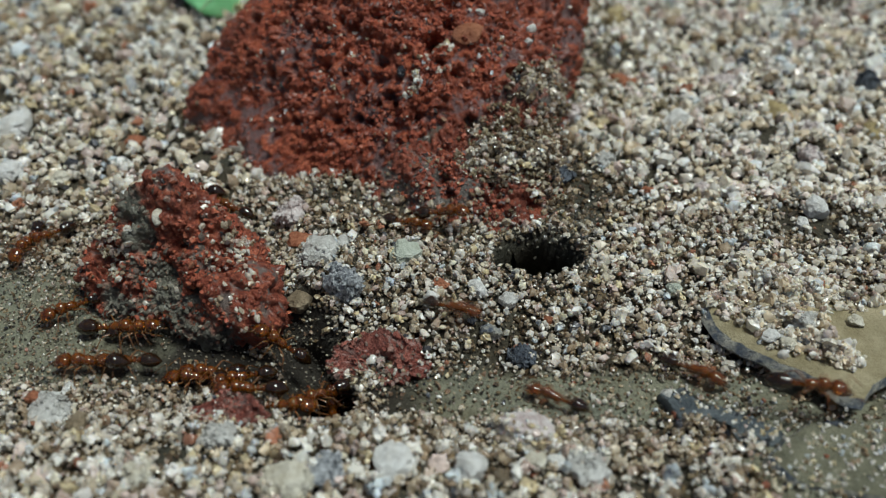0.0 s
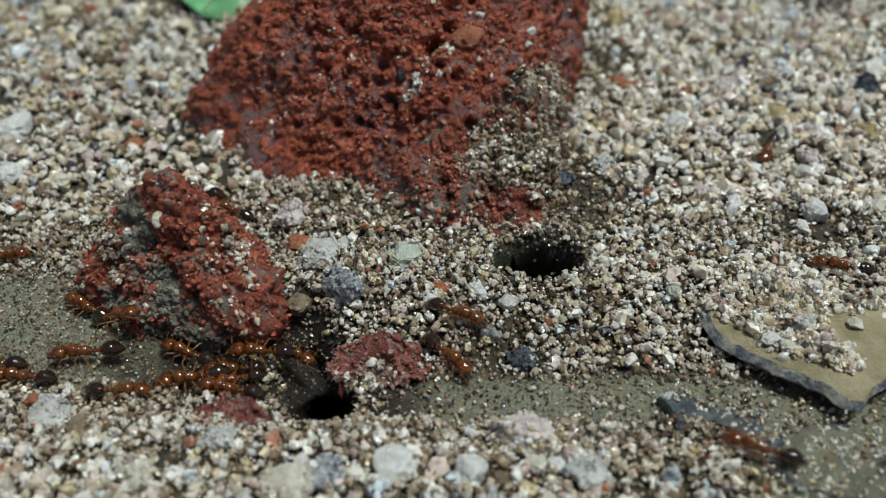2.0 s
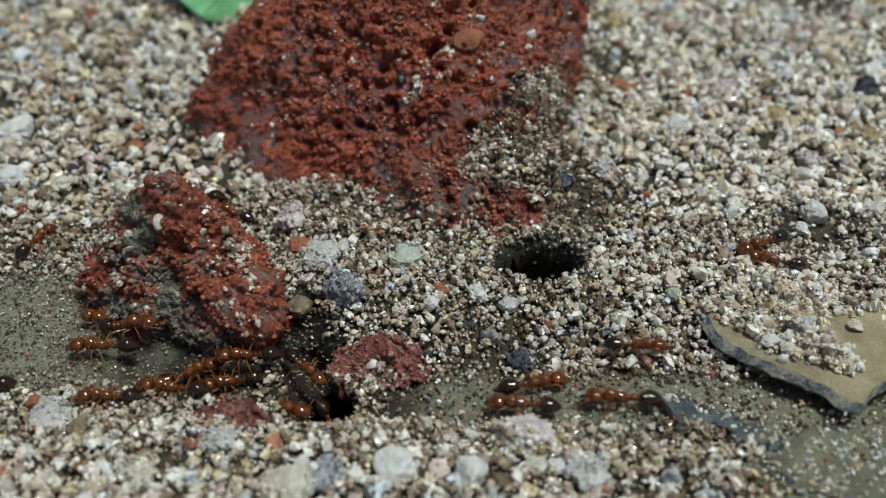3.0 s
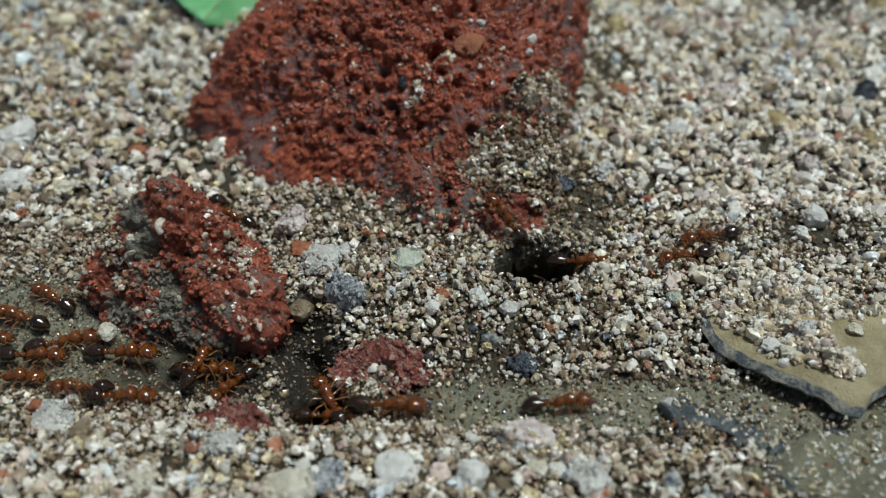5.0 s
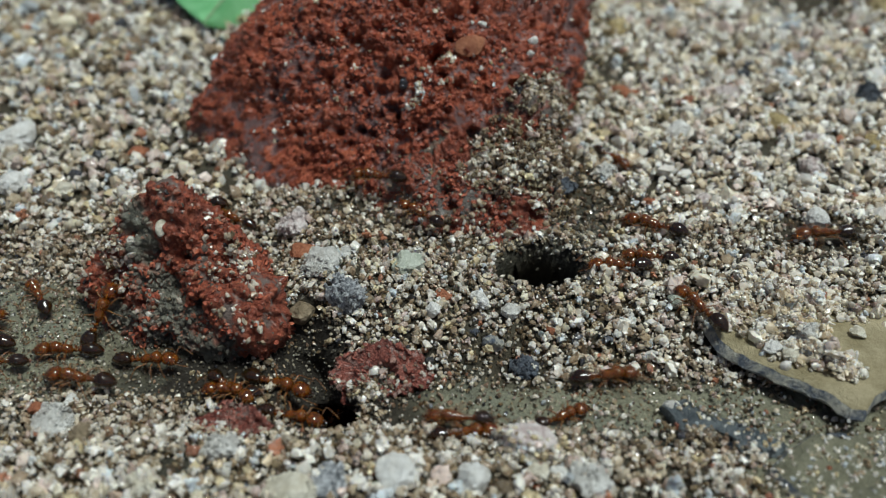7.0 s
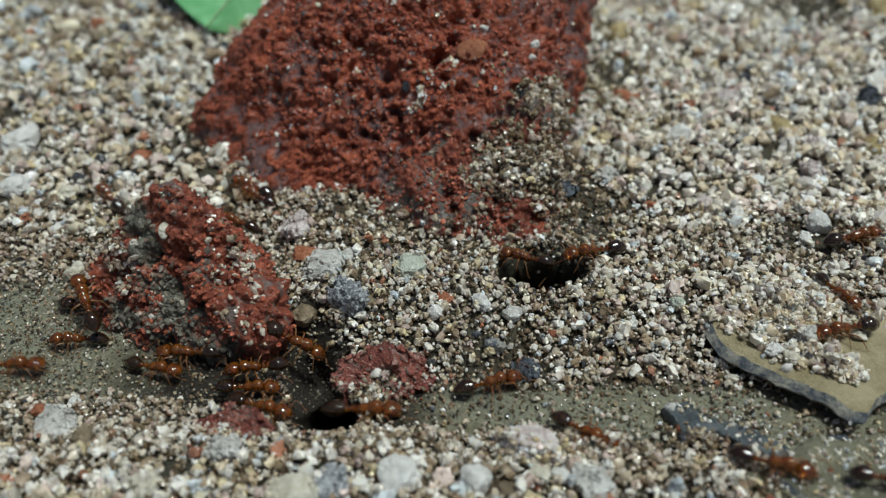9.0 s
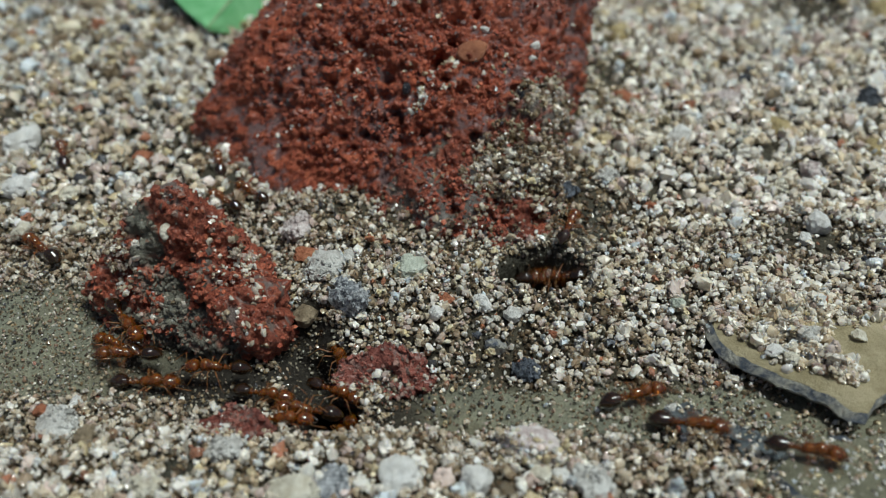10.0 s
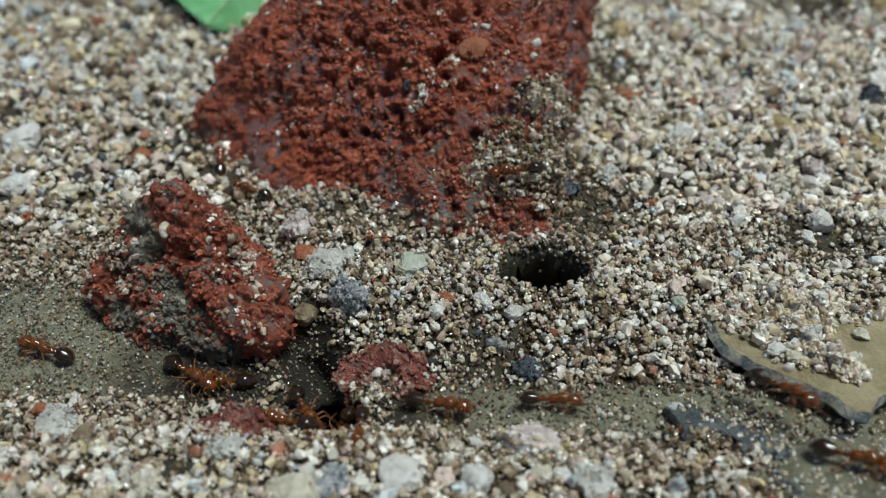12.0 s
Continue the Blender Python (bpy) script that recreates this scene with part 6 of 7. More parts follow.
    walk(ants[22], route(ants[22], [
        (0.00, -6.6, -5.6, -13.4, 8, 72),
        (5.20, -6.6, -5.6, -13.4, 8, 72),
        (5.52, -6.6, -10.9, -5.0, 8, 62),
        (5.75, -5.7, -14.3, -2.4, 8, 35),
        (5.90, -4.8, -14.2, -0.6, 1, -0),
        (6.20, -0.9, -14.1, 0.3, -5, -0),
        (6.40, 2.3, -14.8, 0.1, -15, -0),
        (6.60, 4.6, -15.5, 0.4, -5, -0),
        (6.80, 6.2, -15.1, 0.2, 6, -0),
        (7.00, 6.7, -15.3, 0.2, 25, -0),
        (7.20, 8.1, -14.2, 0.0, -4, -0),
        (7.80, 15.8, -15.9, 0.9, -16, -1),
        (8.40, 23.4, -18.7, 1.3, -21, -1),
        (9.26, 34.6, -23.0, 1.2, -21, 0),
        (12.00, 70.6, -36.5, 1.0, -21, 0),
    ]))
    walk(ants[23], route(ants[23], [
        (0.00, -6.3, -5.8, -11.0, -15, 72),
        (5.40, -6.3, -5.8, -11.0, -15, 72),
        (5.72, -6.3, -11.1, -5.0, -15, 62),
        (5.95, -5.9, -14.6, -2.4, -15, 35),
        (6.10, -5.2, -14.8, -0.6, -35, -0),
        (6.30, -3.8, -15.7, 0.2, -27, -0),
        (6.50, -2.4, -16.2, 0.4, -14, -0),
        (6.80, -0.6, -16.5, 0.3, -4, -0),
        (7.00, 1.4, -16.4, 0.0, 7, -0),
        (7.20, 3.6, -16.0, 0.4, -5, -0),
        (8.00, 13.9, -17.4, 0.6, -13, -0),
        (8.60, 22.2, -20.2, 1.4, -18, 0),
        (9.43, 33.6, -24.0, 1.1, -18, 0),
        (12.00, 69.1, -35.7, 1.0, -18, 0),
    ]))
    walk(ants[24], route(ants[24], [
        (0.00, 141.1, -10.5, 0.2, 179, 0),
        (0.14, 141.1, -10.5, 0.2, 179, 0),
        (7.14, 43.1, -9.1, 0.8, 179, 0),
        (8.00, 31.1, -8.9, 1.9, 179, -1),
        (8.50, 25.7, -8.9, 1.9, 189, -4),
        (8.80, 23.6, -10.1, 1.9, 206, 1),
        (9.00, 23.4, -10.0, 1.9, 193, -0),
        (9.20, 23.5, -10.2, 1.9, 204, 0),
        (9.30, 24.0, -10.9, 2.0, 257, -0),
        (9.40, 24.4, -11.6, 2.0, 309, -1),
        (9.70, 27.3, -12.7, 2.0, 338, -0),
        (10.56, 38.4, -17.2, 0.8, 338, 0),
        (12.00, 57.2, -24.7, 1.1, 338, 0),
    ]))
    walk(ants[25], route(ants[25], [
        (0.00, -50.8, 83.7, 0.9, 310, 0),
        (6.94, 12.3, 9.7, 2.1, 310, 0),
        (7.80, 20.1, 0.6, 1.8, 310, -0),
        (8.50, 23.2, -3.1, 1.8, 311, -0),
        (8.80, 24.4, -4.5, 1.4, 296, -0),
        (9.00, 24.8, -6.5, 1.8, 297, -0),
        (9.30, 26.6, -8.8, 2.0, 317, -0),
        (9.60, 29.5, -10.8, 2.0, 325, 2),
        (10.46, 39.4, -17.6, 0.9, 325, 0),
        (12.00, 57.2, -29.8, 0.7, 325, 0),
    ]))
    walk(ants[26], route(ants[26], [
        (0.00, -6.7, -5.4, -13.6, -6, 72),
        (7.30, -6.7, -5.4, -13.6, -6, 72),
        (7.62, -6.7, -10.7, -5.0, -6, 62),
        (7.85, -5.7, -14.5, -2.4, -6, 35),
        (8.00, -4.8, -14.6, -0.6, -8, -0),
        (8.40, 0.3, -15.3, 0.2, -7, -0),
        (8.80, 6.8, -16.0, 0.3, -11, -0),
        (9.00, 7.8, -16.8, 0.5, -35, -0),
        (9.20, 9.3, -17.7, 1.0, -11, -0),
        (9.40, 11.9, -17.6, 0.5, -4, -0),
        (9.50, 13.3, -18.0, 0.8, -17, -0),
        (9.60, 14.3, -18.3, 1.1, 2, -0),
        (9.80, 16.9, -17.9, 0.9, -4, -0),
        (10.00, 19.0, -18.6, 1.4, -13, -1),
        (10.20, 21.3, -19.0, 1.4, -9, -0),
        (10.40, 23.6, -19.4, 1.3, -9, -1),
        (11.26, 35.4, -21.3, 1.1, -9, 0),
        (12.00, 45.7, -22.9, 1.2, -9, 0),
    ]))
    walk(ants[27], route(ants[27], [
        (0.00, -6.1, -6.0, -12.7, -7, 72),
        (7.00, -6.1, -6.0, -12.7, -7, 72),
        (7.32, -6.1, -11.3, -5.0, -7, 62),
        (7.55, -5.7, -14.5, -2.4, -7, 35),
        (7.70, -4.8, -14.6, -0.6, -6, -0),
        (8.20, 5.0, -15.6, 0.4, -11, -0),
        (8.80, 15.0, -18.4, 1.1, -17, -0),
        (9.00, 17.2, -19.3, 1.0, -19, -0),
        (9.20, 19.7, -20.0, 1.4, -10, 0),
        (9.40, 22.4, -20.3, 1.4, -7, -0),
        (10.26, 34.3, -21.7, 1.1, -7, 0),
        (12.00, 58.6, -24.5, 1.0, -7, 0),
    ]))
    walk(ants[28], route(ants[28], [
        (0.00, -6.8, -6.0, -12.1, -15, 72),
        (6.70, -6.8, -6.0, -12.1, -15, 72),
        (7.02, -6.8, -11.3, -5.0, -15, 62),
        (7.25, -5.7, -14.6, -2.4, -15, 35),
        (7.40, -4.8, -14.9, -0.6, -5, -0),
        (8.20, 11.2, -16.2, 0.1, -11, -0),
        (8.80, 20.5, -20.0, 1.4, -21, 0),
        (9.00, 22.6, -20.5, 1.4, -14, 1),
        (9.86, 34.3, -23.3, 1.2, -14, 0),
        (12.00, 63.4, -30.3, 1.1, -14, 0),
    ]))
    walk(ants[29], route(ants[29], [
        (0.00, -7.0, -5.6, -10.9, -2, 72),
        (7.50, -7.0, -5.6, -10.9, -2, 72),
        (7.82, -7.0, -10.9, -5.0, -2, 62),
        (8.05, -6.2, -14.1, -2.4, -2, 35),
        (8.20, -5.9, -13.7, -0.6, -2, 16),
        (8.50, -2.6, -13.8, 0.2, 5, -19),
        (8.80, 0.9, -13.1, 0.5, 12, -0),
        (9.00, 2.8, -12.6, 0.2, 17, -0),
        (9.20, 3.9, -12.2, 0.1, -18, -0),
        (9.40, 6.0, -13.6, 0.4, -20, -0),
        (9.60, 7.5, -13.5, 0.2, -4, -0),
        (9.80, 9.9, -13.9, 0.3, -3, -0),
        (10.00, 11.0, -13.7, 0.4, 18, -0),
        (10.20, 13.3, -12.7, 0.4, 14, -0),
        (10.40, 15.2, -12.6, 0.2, -18, -0),
        (10.60, 16.9, -13.9, 0.3, -38, -0),
        (10.80, 18.7, -15.4, 0.3, -31, -0),
        (11.00, 20.1, -15.9, 0.3, -43, -0),
        (11.20, 21.8, -18.3, 1.3, -35, 0),
        (11.40, 24.1, -18.7, 1.3, -10, -0),
        (12.00, 32.3, -20.1, 0.8, -10, 0),
    ]))
    walk(ants[30], route(ants[30], [
        (0.00, -6.5, -6.1, -11.4, 26, 72),
        (7.90, -6.5, -6.1, -11.4, 26, 72),
        (8.22, -6.5, -11.4, -5.0, 26, 62),
        (8.45, -6.5, -14.4, -2.4, 26, 35),
        (8.60, -6.5, -14.3, -0.6, 26, -0),
        (8.80, -6.2, -14.2, -0.6, 0, -0),
        (9.00, -4.4, -14.5, -0.2, -1, -0),
        (9.20, -1.3, -14.3, 0.3, 3, -0),
        (9.40, 2.2, -14.2, 0.2, -4, -0),
        (9.60, 6.0, -14.7, 0.3, -11, -0),
        (9.80, 10.4, -15.8, 0.3, -7, -0),
        (10.00, 13.9, -15.7, -0.0, -10, -0),
        (10.20, 17.5, -17.0, 0.8, 1, -0),
        (10.40, 19.9, -15.6, 0.3, 15, -0),
        (10.60, 22.5, -15.8, 0.1, -23, -0),
        (10.80, 24.4, -17.5, 1.4, -43, -2),
        (11.66, 33.2, -25.7, 1.1, -43, 0),
        (12.00, 36.7, -29.0, 0.9, -43, 0),
    ]))
    walk(ants[31], route(ants[31], [
        (0.00, -6.3, -5.8, -14.3, 21, 72),
        (9.50, -6.3, -5.8, -14.3, 21, 72),
        (9.82, -6.3, -11.1, -5.0, 21, 62),
        (10.05, -5.8, -14.1, -1.9, 21, 35),
        (10.20, -5.0, -13.8, -0.1, 3, 20),
        (10.40, -3.4, -13.8, 0.3, 6, 18),
        (10.60, -1.6, -13.5, 0.4, 7, 30),
        (10.80, 0.3, -13.3, 0.5, 6, -0),
        (11.00, 3.9, -12.9, 0.1, 4, -0),
        (11.20, 6.4, -12.9, 0.3, 6, -0),
        (11.40, 8.9, -12.3, 0.1, 3, -0),
        (11.60, 13.5, -12.6, 0.3, -8, -0),
        (11.80, 16.7, -13.4, 0.3, -25, -0),
        (12.00, 18.7, -15.0, 2.0, -38, -1),
    ]))
    walk(ants[32], route(ants[32], [
        (0.00, -6.1, -5.9, -11.3, 6, 72),
        (9.70, -6.1, -5.9, -11.3, 6, 72),
        (10.02, -6.1, -11.2, -5.0, 6, 62),
        (10.25, -5.7, -14.3, -2.3, 6, 35),
        (10.40, -4.7, -14.2, -0.5, -21, -0),
        (10.60, -1.7, -15.3, 0.4, -8, -0),
        (10.80, 1.1, -15.0, 0.2, 2, -0),
        (11.00, 4.2, -15.1, 0.4, -4, -0),
        (11.20, 7.7, -15.5, 0.2, -4, -0),
        (11.40, 11.5, -15.7, 0.1, -13, -0),
        (11.60, 15.2, -17.1, 0.7, -20, -0),
        (11.80, 18.5, -18.2, 1.2, -19, -0),
        (12.00, 21.2, -19.2, 1.4, -20, -0),
    ]))
    walk(ants[33], route(ants[33], [
        (0.00, -6.6, -5.5, -14.3, 1, 72),
        (10.30, -6.6, -5.5, -14.3, 1, 72),
        (10.62, -6.6, -10.8, -5.0, 1, 62),
        (10.85, -6.2, -14.1, -2.3, 1, 35),
        (11.00, -5.7, -13.7, -0.5, 1, 29),
        (11.20, -3.4, -13.6, 0.2, 0, -8),
        (11.40, -2.0, -13.6, 0.3, -8, -5),
        (11.60, 0.3, -14.1, 0.3, -5, -0),
        (11.80, 3.2, -14.0, 0.2, -1, -0),
        (12.00, 6.2, -14.2, 0.4, -3, -0),
    ]))
    walk(ants[34], route(ants[34], [
        (0.00, -6.5, -5.6, -13.8, 2, 72),
        (10.50, -6.5, -5.6, -13.8, 2, 72),
        (10.82, -6.5, -10.9, -5.0, 2, 62),
        (11.05, -6.4, -14.3, -2.4, 2, 35),
        (11.20, -6.4, -14.1, -0.6, 2, -0),
        (11.60, -3.4, -14.0, 0.2, -1, 26),
        (11.80, -1.9, -14.2, 0.2, -9, -0),
        (12.00, -0.2, -14.5, 0.3, -11, -0),
    ]))
    walk(ants[35], route(ants[35], [
        (0.00, -18.5, 4.5, 1.1, 170, -0),
        (8.00, -18.5, 4.5, 1.1, 170, -0),
        (8.50, -17.8, -5.2, 8.6, 171, 23),
        (9.00, -25.4, 5.6, 1.1, 129, -0),
        (9.20, -26.6, 5.6, 1.2, 145, -0),
        (9.50, -29.2, 8.3, 1.1, 129, -0),
        (9.80, -31.1, 11.2, 1.2, 119, -0),
        (10.00, -31.2, 11.9, 1.2, 114, -0),
        (10.20, -33.0, 15.1, 1.3, 116, -0),
        (10.50, -36.2, 21.9, 1.3, 119, -0),
        (10.80, -38.1, 24.3, 1.1, 140, -0),
        (11.00, -39.8, 24.9, 1.2, 163, -0),
        (11.30, -40.8, 25.1, 1.2, 180, -0),
        (11.70, -45.1, 25.6, 1.3, 173, -0),
        (12.00, -49.3, 26.1, 1.0, 173, 0),
    ]))
    walk(ants[36], route(ants[36], [
        (0.00, -15.5, 3.0, 0.7, 150, -0),
        (9.60, -15.5, 3.0, 0.7, 150, -0),
        (10.10, -18.0, 6.0, 1.2, 140, -0),
        (10.50, -23.8, 6.8, 1.1, 184, -0),
        (10.80, -26.2, 5.4, 1.1, 208, -0),
        (11.00, -28.1, 4.5, 1.2, 201, -0),
        (11.20, -28.2, 4.6, 1.2, 180, -0),
        (11.50, -30.9, 5.1, 1.0, 150, -0),
        (11.80, -32.1, 6.9, 1.0, 137, -0),
        (12.00, -34.5, 8.5, 1.0, 147, -0),
    ]))
    walk(ants[37], route(ants[37], [
        (0.00, -27.7, -0.6, 0.6, -142, -0),
        (0.50, -26.9, -4.6, 0.4, -84, -0),
        (1.00, -26.8, -8.5, 0.1, -109, -0),
        (1.30, -28.6, -9.4, 0.0, -152, -0),
        (2.16, -39.2, -15.0, 0.2, -152, 0),
        (9.16, -125.8, -60.7, 0.8, -152, 0),
        (12.00, -125.8, -60.7, 0.8, -152, 0),
    ]))
    walk(ants[38], route(ants[38], [
        (0.00, -28.5, -1.5, 0.6, -97, -0),
        (0.40, -29.2, -2.8, 0.4, -142, -0),
        (0.80, -31.3, -3.7, 0.2, -158, -0),
        (1.66, -42.5, -8.2, 0.2, -158, 0),
        (8.66, -133.5, -44.5, 0.8, -158, 0),
        (12.00, -133.5, -44.5, 0.8, -158, 0),
    ]))
    walk(ants[39], route(ants[39], [
        (0.00, -53.8, -9.6, 0.2, 18, 0),
        (0.84, -42.5, -6.1, 0.2, 18, 0),
        (1.70, -31.1, -2.4, 0.2, 18, -0),
        (2.10, -29.4, -1.9, 0.4, 20, -0),
        (2.50, -28.2, -1.4, 0.6, 37, -0),
        (3.00, -28.2, 0.0, 0.6, 71, -0),
        (3.50, -30.8, 1.1, 0.9, 114, 0),
        (4.00, -33.4, 2.2, 1.2, 157, -0),
        (4.86, -44.5, 6.8, 0.9, 157, 0),
        (11.86, -134.9, 44.6, 1.2, 157, 0),
        (12.00, -134.9, 44.6, 1.2, 157, 0),
    ]))
    walk(ants[40], route(ants[40], [
        (0.00, -23.6, -7.6, 0.3, -146, -0),
        (0.50, -22.5, -7.6, 0.2, -155, -0),
        (1.00, -21.9, -7.8, 0.9, -164, -8),
        (1.50, -22.0, -7.6, 0.1, -214, -0),
        (2.00, -22.8, -6.9, 0.2, -214, -0),
        (2.50, -22.0, -7.7, 0.6, -214, 4),
        (3.00, -21.2, -8.3, 0.3, -205, 1),
        (3.80, -22.7, -7.5, 0.2, -205, -0),
        (5.00, -25.7, -5.5, 0.3, -214, -0),
        (5.50, -28.5, -4.4, 0.6, -198, -0),
        (6.00, -32.1, -3.4, 0.2, -197, -0),
        (6.86, -43.6, 0.0, 0.5, -197, 0),
        (12.00, -112.6, 20.5, 1.1, -197, 0),
    ]))
    walk(ants[41], route(ants[41], [
        (0.00, -19.6, -9.5, 0.4, 0, -0),
        (0.50, -20.4, -9.1, 0.4, 16, -0),
        (1.00, -19.3, -8.7, 1.3, 33, 17),
        (1.50, -19.1, -9.3, 0.8, -25, -8),
        (2.00, -19.6, -8.9, 1.0, -25, 30),
        (2.50, -18.3, -9.3, 1.1, -25, -4),
        (3.00, -18.8, -9.3, 0.9, -14, 19),
        (4.50, -19.2, -10.3, 0.2, -13, -0),
        (5.00, -19.1, -10.7, 0.2, 0, -0),
        (5.50, -17.1, -10.2, -0.2, -4, -0),
        (6.00, -15.5, -11.0, -0.5, -19, -0),
        (6.50, -12.9, -11.6, 0.1, -12, -20),
        (7.00, -9.7, -12.2, -0.8, -20, -0),
        (7.40, -7.5, -13.6, -0.6, -31, -0),
        (7.55, -6.9, -14.0, -2.4, -40, -35),
        (7.78, -6.2, -11.1, -5.0, -40, -62),
        (8.10, -6.2, -5.8, -11.5, -40, -72),
        (12.00, -6.2, -5.8, -11.5, -40, -72),
    ]))
    walk(ants[42], route(ants[42], [
        (0.00, -19.0, -11.9, 0.1, -180, -0),
        (0.50, -18.7, -13.3, 0.1, -150, -0),
        (1.00, -20.2, -14.0, 0.2, -166, -0),
        (1.50, -22.8, -13.3, 0.3, -186, -0),
        (2.00, -24.7, -12.9, 0.1, -186, -0),
        (2.50, -25.7, -13.5, 0.1, -165, -0),
        (3.20, -28.2, -14.0, 0.3, -169, -0),
        (4.06, -40.0, -16.3, 0.5, -169, 0),
        (11.06, -136.3, -34.6, 1.0, -169, 0),
        (12.00, -136.3, -34.6, 1.0, -169, 0),
    ]))
    walk(ants[43], route(ants[43], [
        (0.00, -14.0, -12.2, -0.6, -180, -0),
        (0.50, -14.9, -12.0, -0.6, -180, -0),
        (1.00, -18.6, -11.7, -0.1, -180, -0),
        (1.50, -20.3, -11.1, 0.5, -193, -0),
        (2.00, -21.5, -11.4, 0.5, -173, -0),
        (2.50, -21.2, -11.2, 0.5, -180, -0),
        (3.00, -20.7, -10.8, 0.6, -180, -0),
        (4.00, -23.4, -9.6, 0.2, -180, -0),
        (5.00, -27.1, -7.4, 0.2, -202, -0),
        (5.50, -30.0, -7.0, 0.3, -189, -0),
        (6.36, -41.9, -5.1, 0.2, -189, 0),
        (12.00, -119.9, 7.2, 1.1, -189, 0),
    ]))
    walk(ants[44], route(ants[44], [
        (0.00, -18.4, -9.7, 0.7, 0, 15),
        (0.50, -17.3, -10.2, -0.1, -10, -0),
        (1.00, -15.3, -10.3, 0.7, -6, 10),
        (1.50, -11.2, -10.8, 1.0, -1, -4),
        (2.00, -9.1, -10.4, -0.6, -26, -0),
        (2.50, -7.8, -12.3, -0.6, -69, -0),
        (2.80, -7.3, -13.3, -0.6, -72, -0),
        (2.95, -6.9, -13.9, -2.4, -54, -35),
        (3.18, -6.7, -11.5, -5.0, -54, -62),
        (3.50, -6.7, -6.2, -14.2, -54, -72),
        (12.00, -6.7, -6.2, -14.2, -54, -72),
    ]))
    walk(ants[45], route(ants[45], [
        (0.00, -14.8, -12.6, -0.6, -180, -0),
        (0.50, -15.2, -12.3, -0.5, -193, -0),
        (1.00, -15.0, -10.8, -0.5, -180, -0),
        (1.50, -15.4, -11.3, -0.4, -180, -0),
        (2.00, -15.7, -10.5, -0.3, -205, -0),
        (2.17, -15.3, -10.8, -0.1, -251, 10),
        (2.33, -14.8, -11.1, -0.0, -298, 20),
        (2.50, -14.3, -11.4, 0.1, -345, 30),
        (3.00, -14.9, -11.7, -0.6, -330, -0),
        (4.40, -15.0, -11.3, -0.5, -345, -0),
        (5.00, -14.2, -11.3, -0.6, -360, -0),
        (5.50, -11.4, -12.1, -0.3, -356, -0),
        (6.00, -8.7, -11.0, -0.6, -372, -0),
        (6.50, -6.5, -13.2, 0.3, -396, -12),
        (6.65, -6.5, -13.8, -1.8, -451, -35),
        (6.88, -6.5, -11.5, -5.0, -451, -62),
        (7.20, -6.5, -6.2, -11.5, -451, -72),
        (12.00, -6.5, -6.2, -11.5, -451, -72),
    ]))
    walk(ants[46], route(ants[46], [
        (0.00, -11.5, -13.9, -0.2, -180, -0),
        (0.80, -14.4, -12.7, -0.6, -180, -0),
        (1.50, -16.8, -12.9, -0.2, -150, -0),
        (2.00, -15.1, -12.6, -0.5, -166, -0),
        (2.50, -16.1, -13.2, -0.2, -180, -0),
        (3.00, -16.0, -13.5, -0.1, -187, -0),
        (3.33, -16.5, -13.5, -0.0, -240, 0),
        (3.67, -17.0, -13.6, -0.0, -293, 0),
        (4.00, -17.4, -13.7, 0.0, -346, -0),
        (5.00, -18.2, -14.1, 0.1, -360, -0),
        (5.50, -16.4, -13.1, -0.2, -384, -0),
        (6.00, -14.0, -13.1, -0.6, -360, -0),
        (6.17, -15.1, -13.1, -0.4, -420, 0),
        (6.33, -16.2, -13.2, -0.3, -480, 0),
        (6.50, -17.3, -13.2, -0.1, -540, -0),
        (7.00, -21.6, -12.7, 0.4, -549, -0),
        (7.60, -27.1, -11.7, 0.2, -551, -0),
        (8.46, -38.9, -9.4, -0.0, -551, 0),
        (12.00, -87.6, -0.3, 0.3, -551, 0),
    ]))
    walk(ants[47], route(ants[47], [
        (0.00, -40.1, -16.3, 0.5, 7, 0),
        (0.14, -38.1, -16.1, 0.4, 7, 0),
        (1.00, -26.2, -14.7, 0.2, 7, -0),
        (1.50, -22.4, -14.2, 0.3, 5, -0),
        (2.00, -18.2, -14.0, 0.1, 0, -0),
        (2.17, -18.8, -13.9, 0.1, -55, 0),
        (2.33, -19.3, -13.8, 0.2, -110, 0),
        (2.50, -19.8, -13.6, 0.2, -166, -0),
        (3.00, -19.4, -14.3, 0.1, -180, -0),
        (4.50, -20.3, -13.8, 0.2, -180, -0),
        (5.00, -21.3, -13.5, 0.3, -180, -0),
        (5.50, -22.7, -13.2, 0.4, -200, -0),
        (6.00, -24.1, -12.5, 0.1, -221, -0),
        (6.50, -25.2, -11.1, 0.2, -212, -0),
        (7.00, -27.2, -11.2, 0.2, -176, -0),
        (7.86, -39.2, -12.0, 0.1, -176, 0),
        (12.00, -97.1, -15.8, 0.3, -176, 0),
    ]))
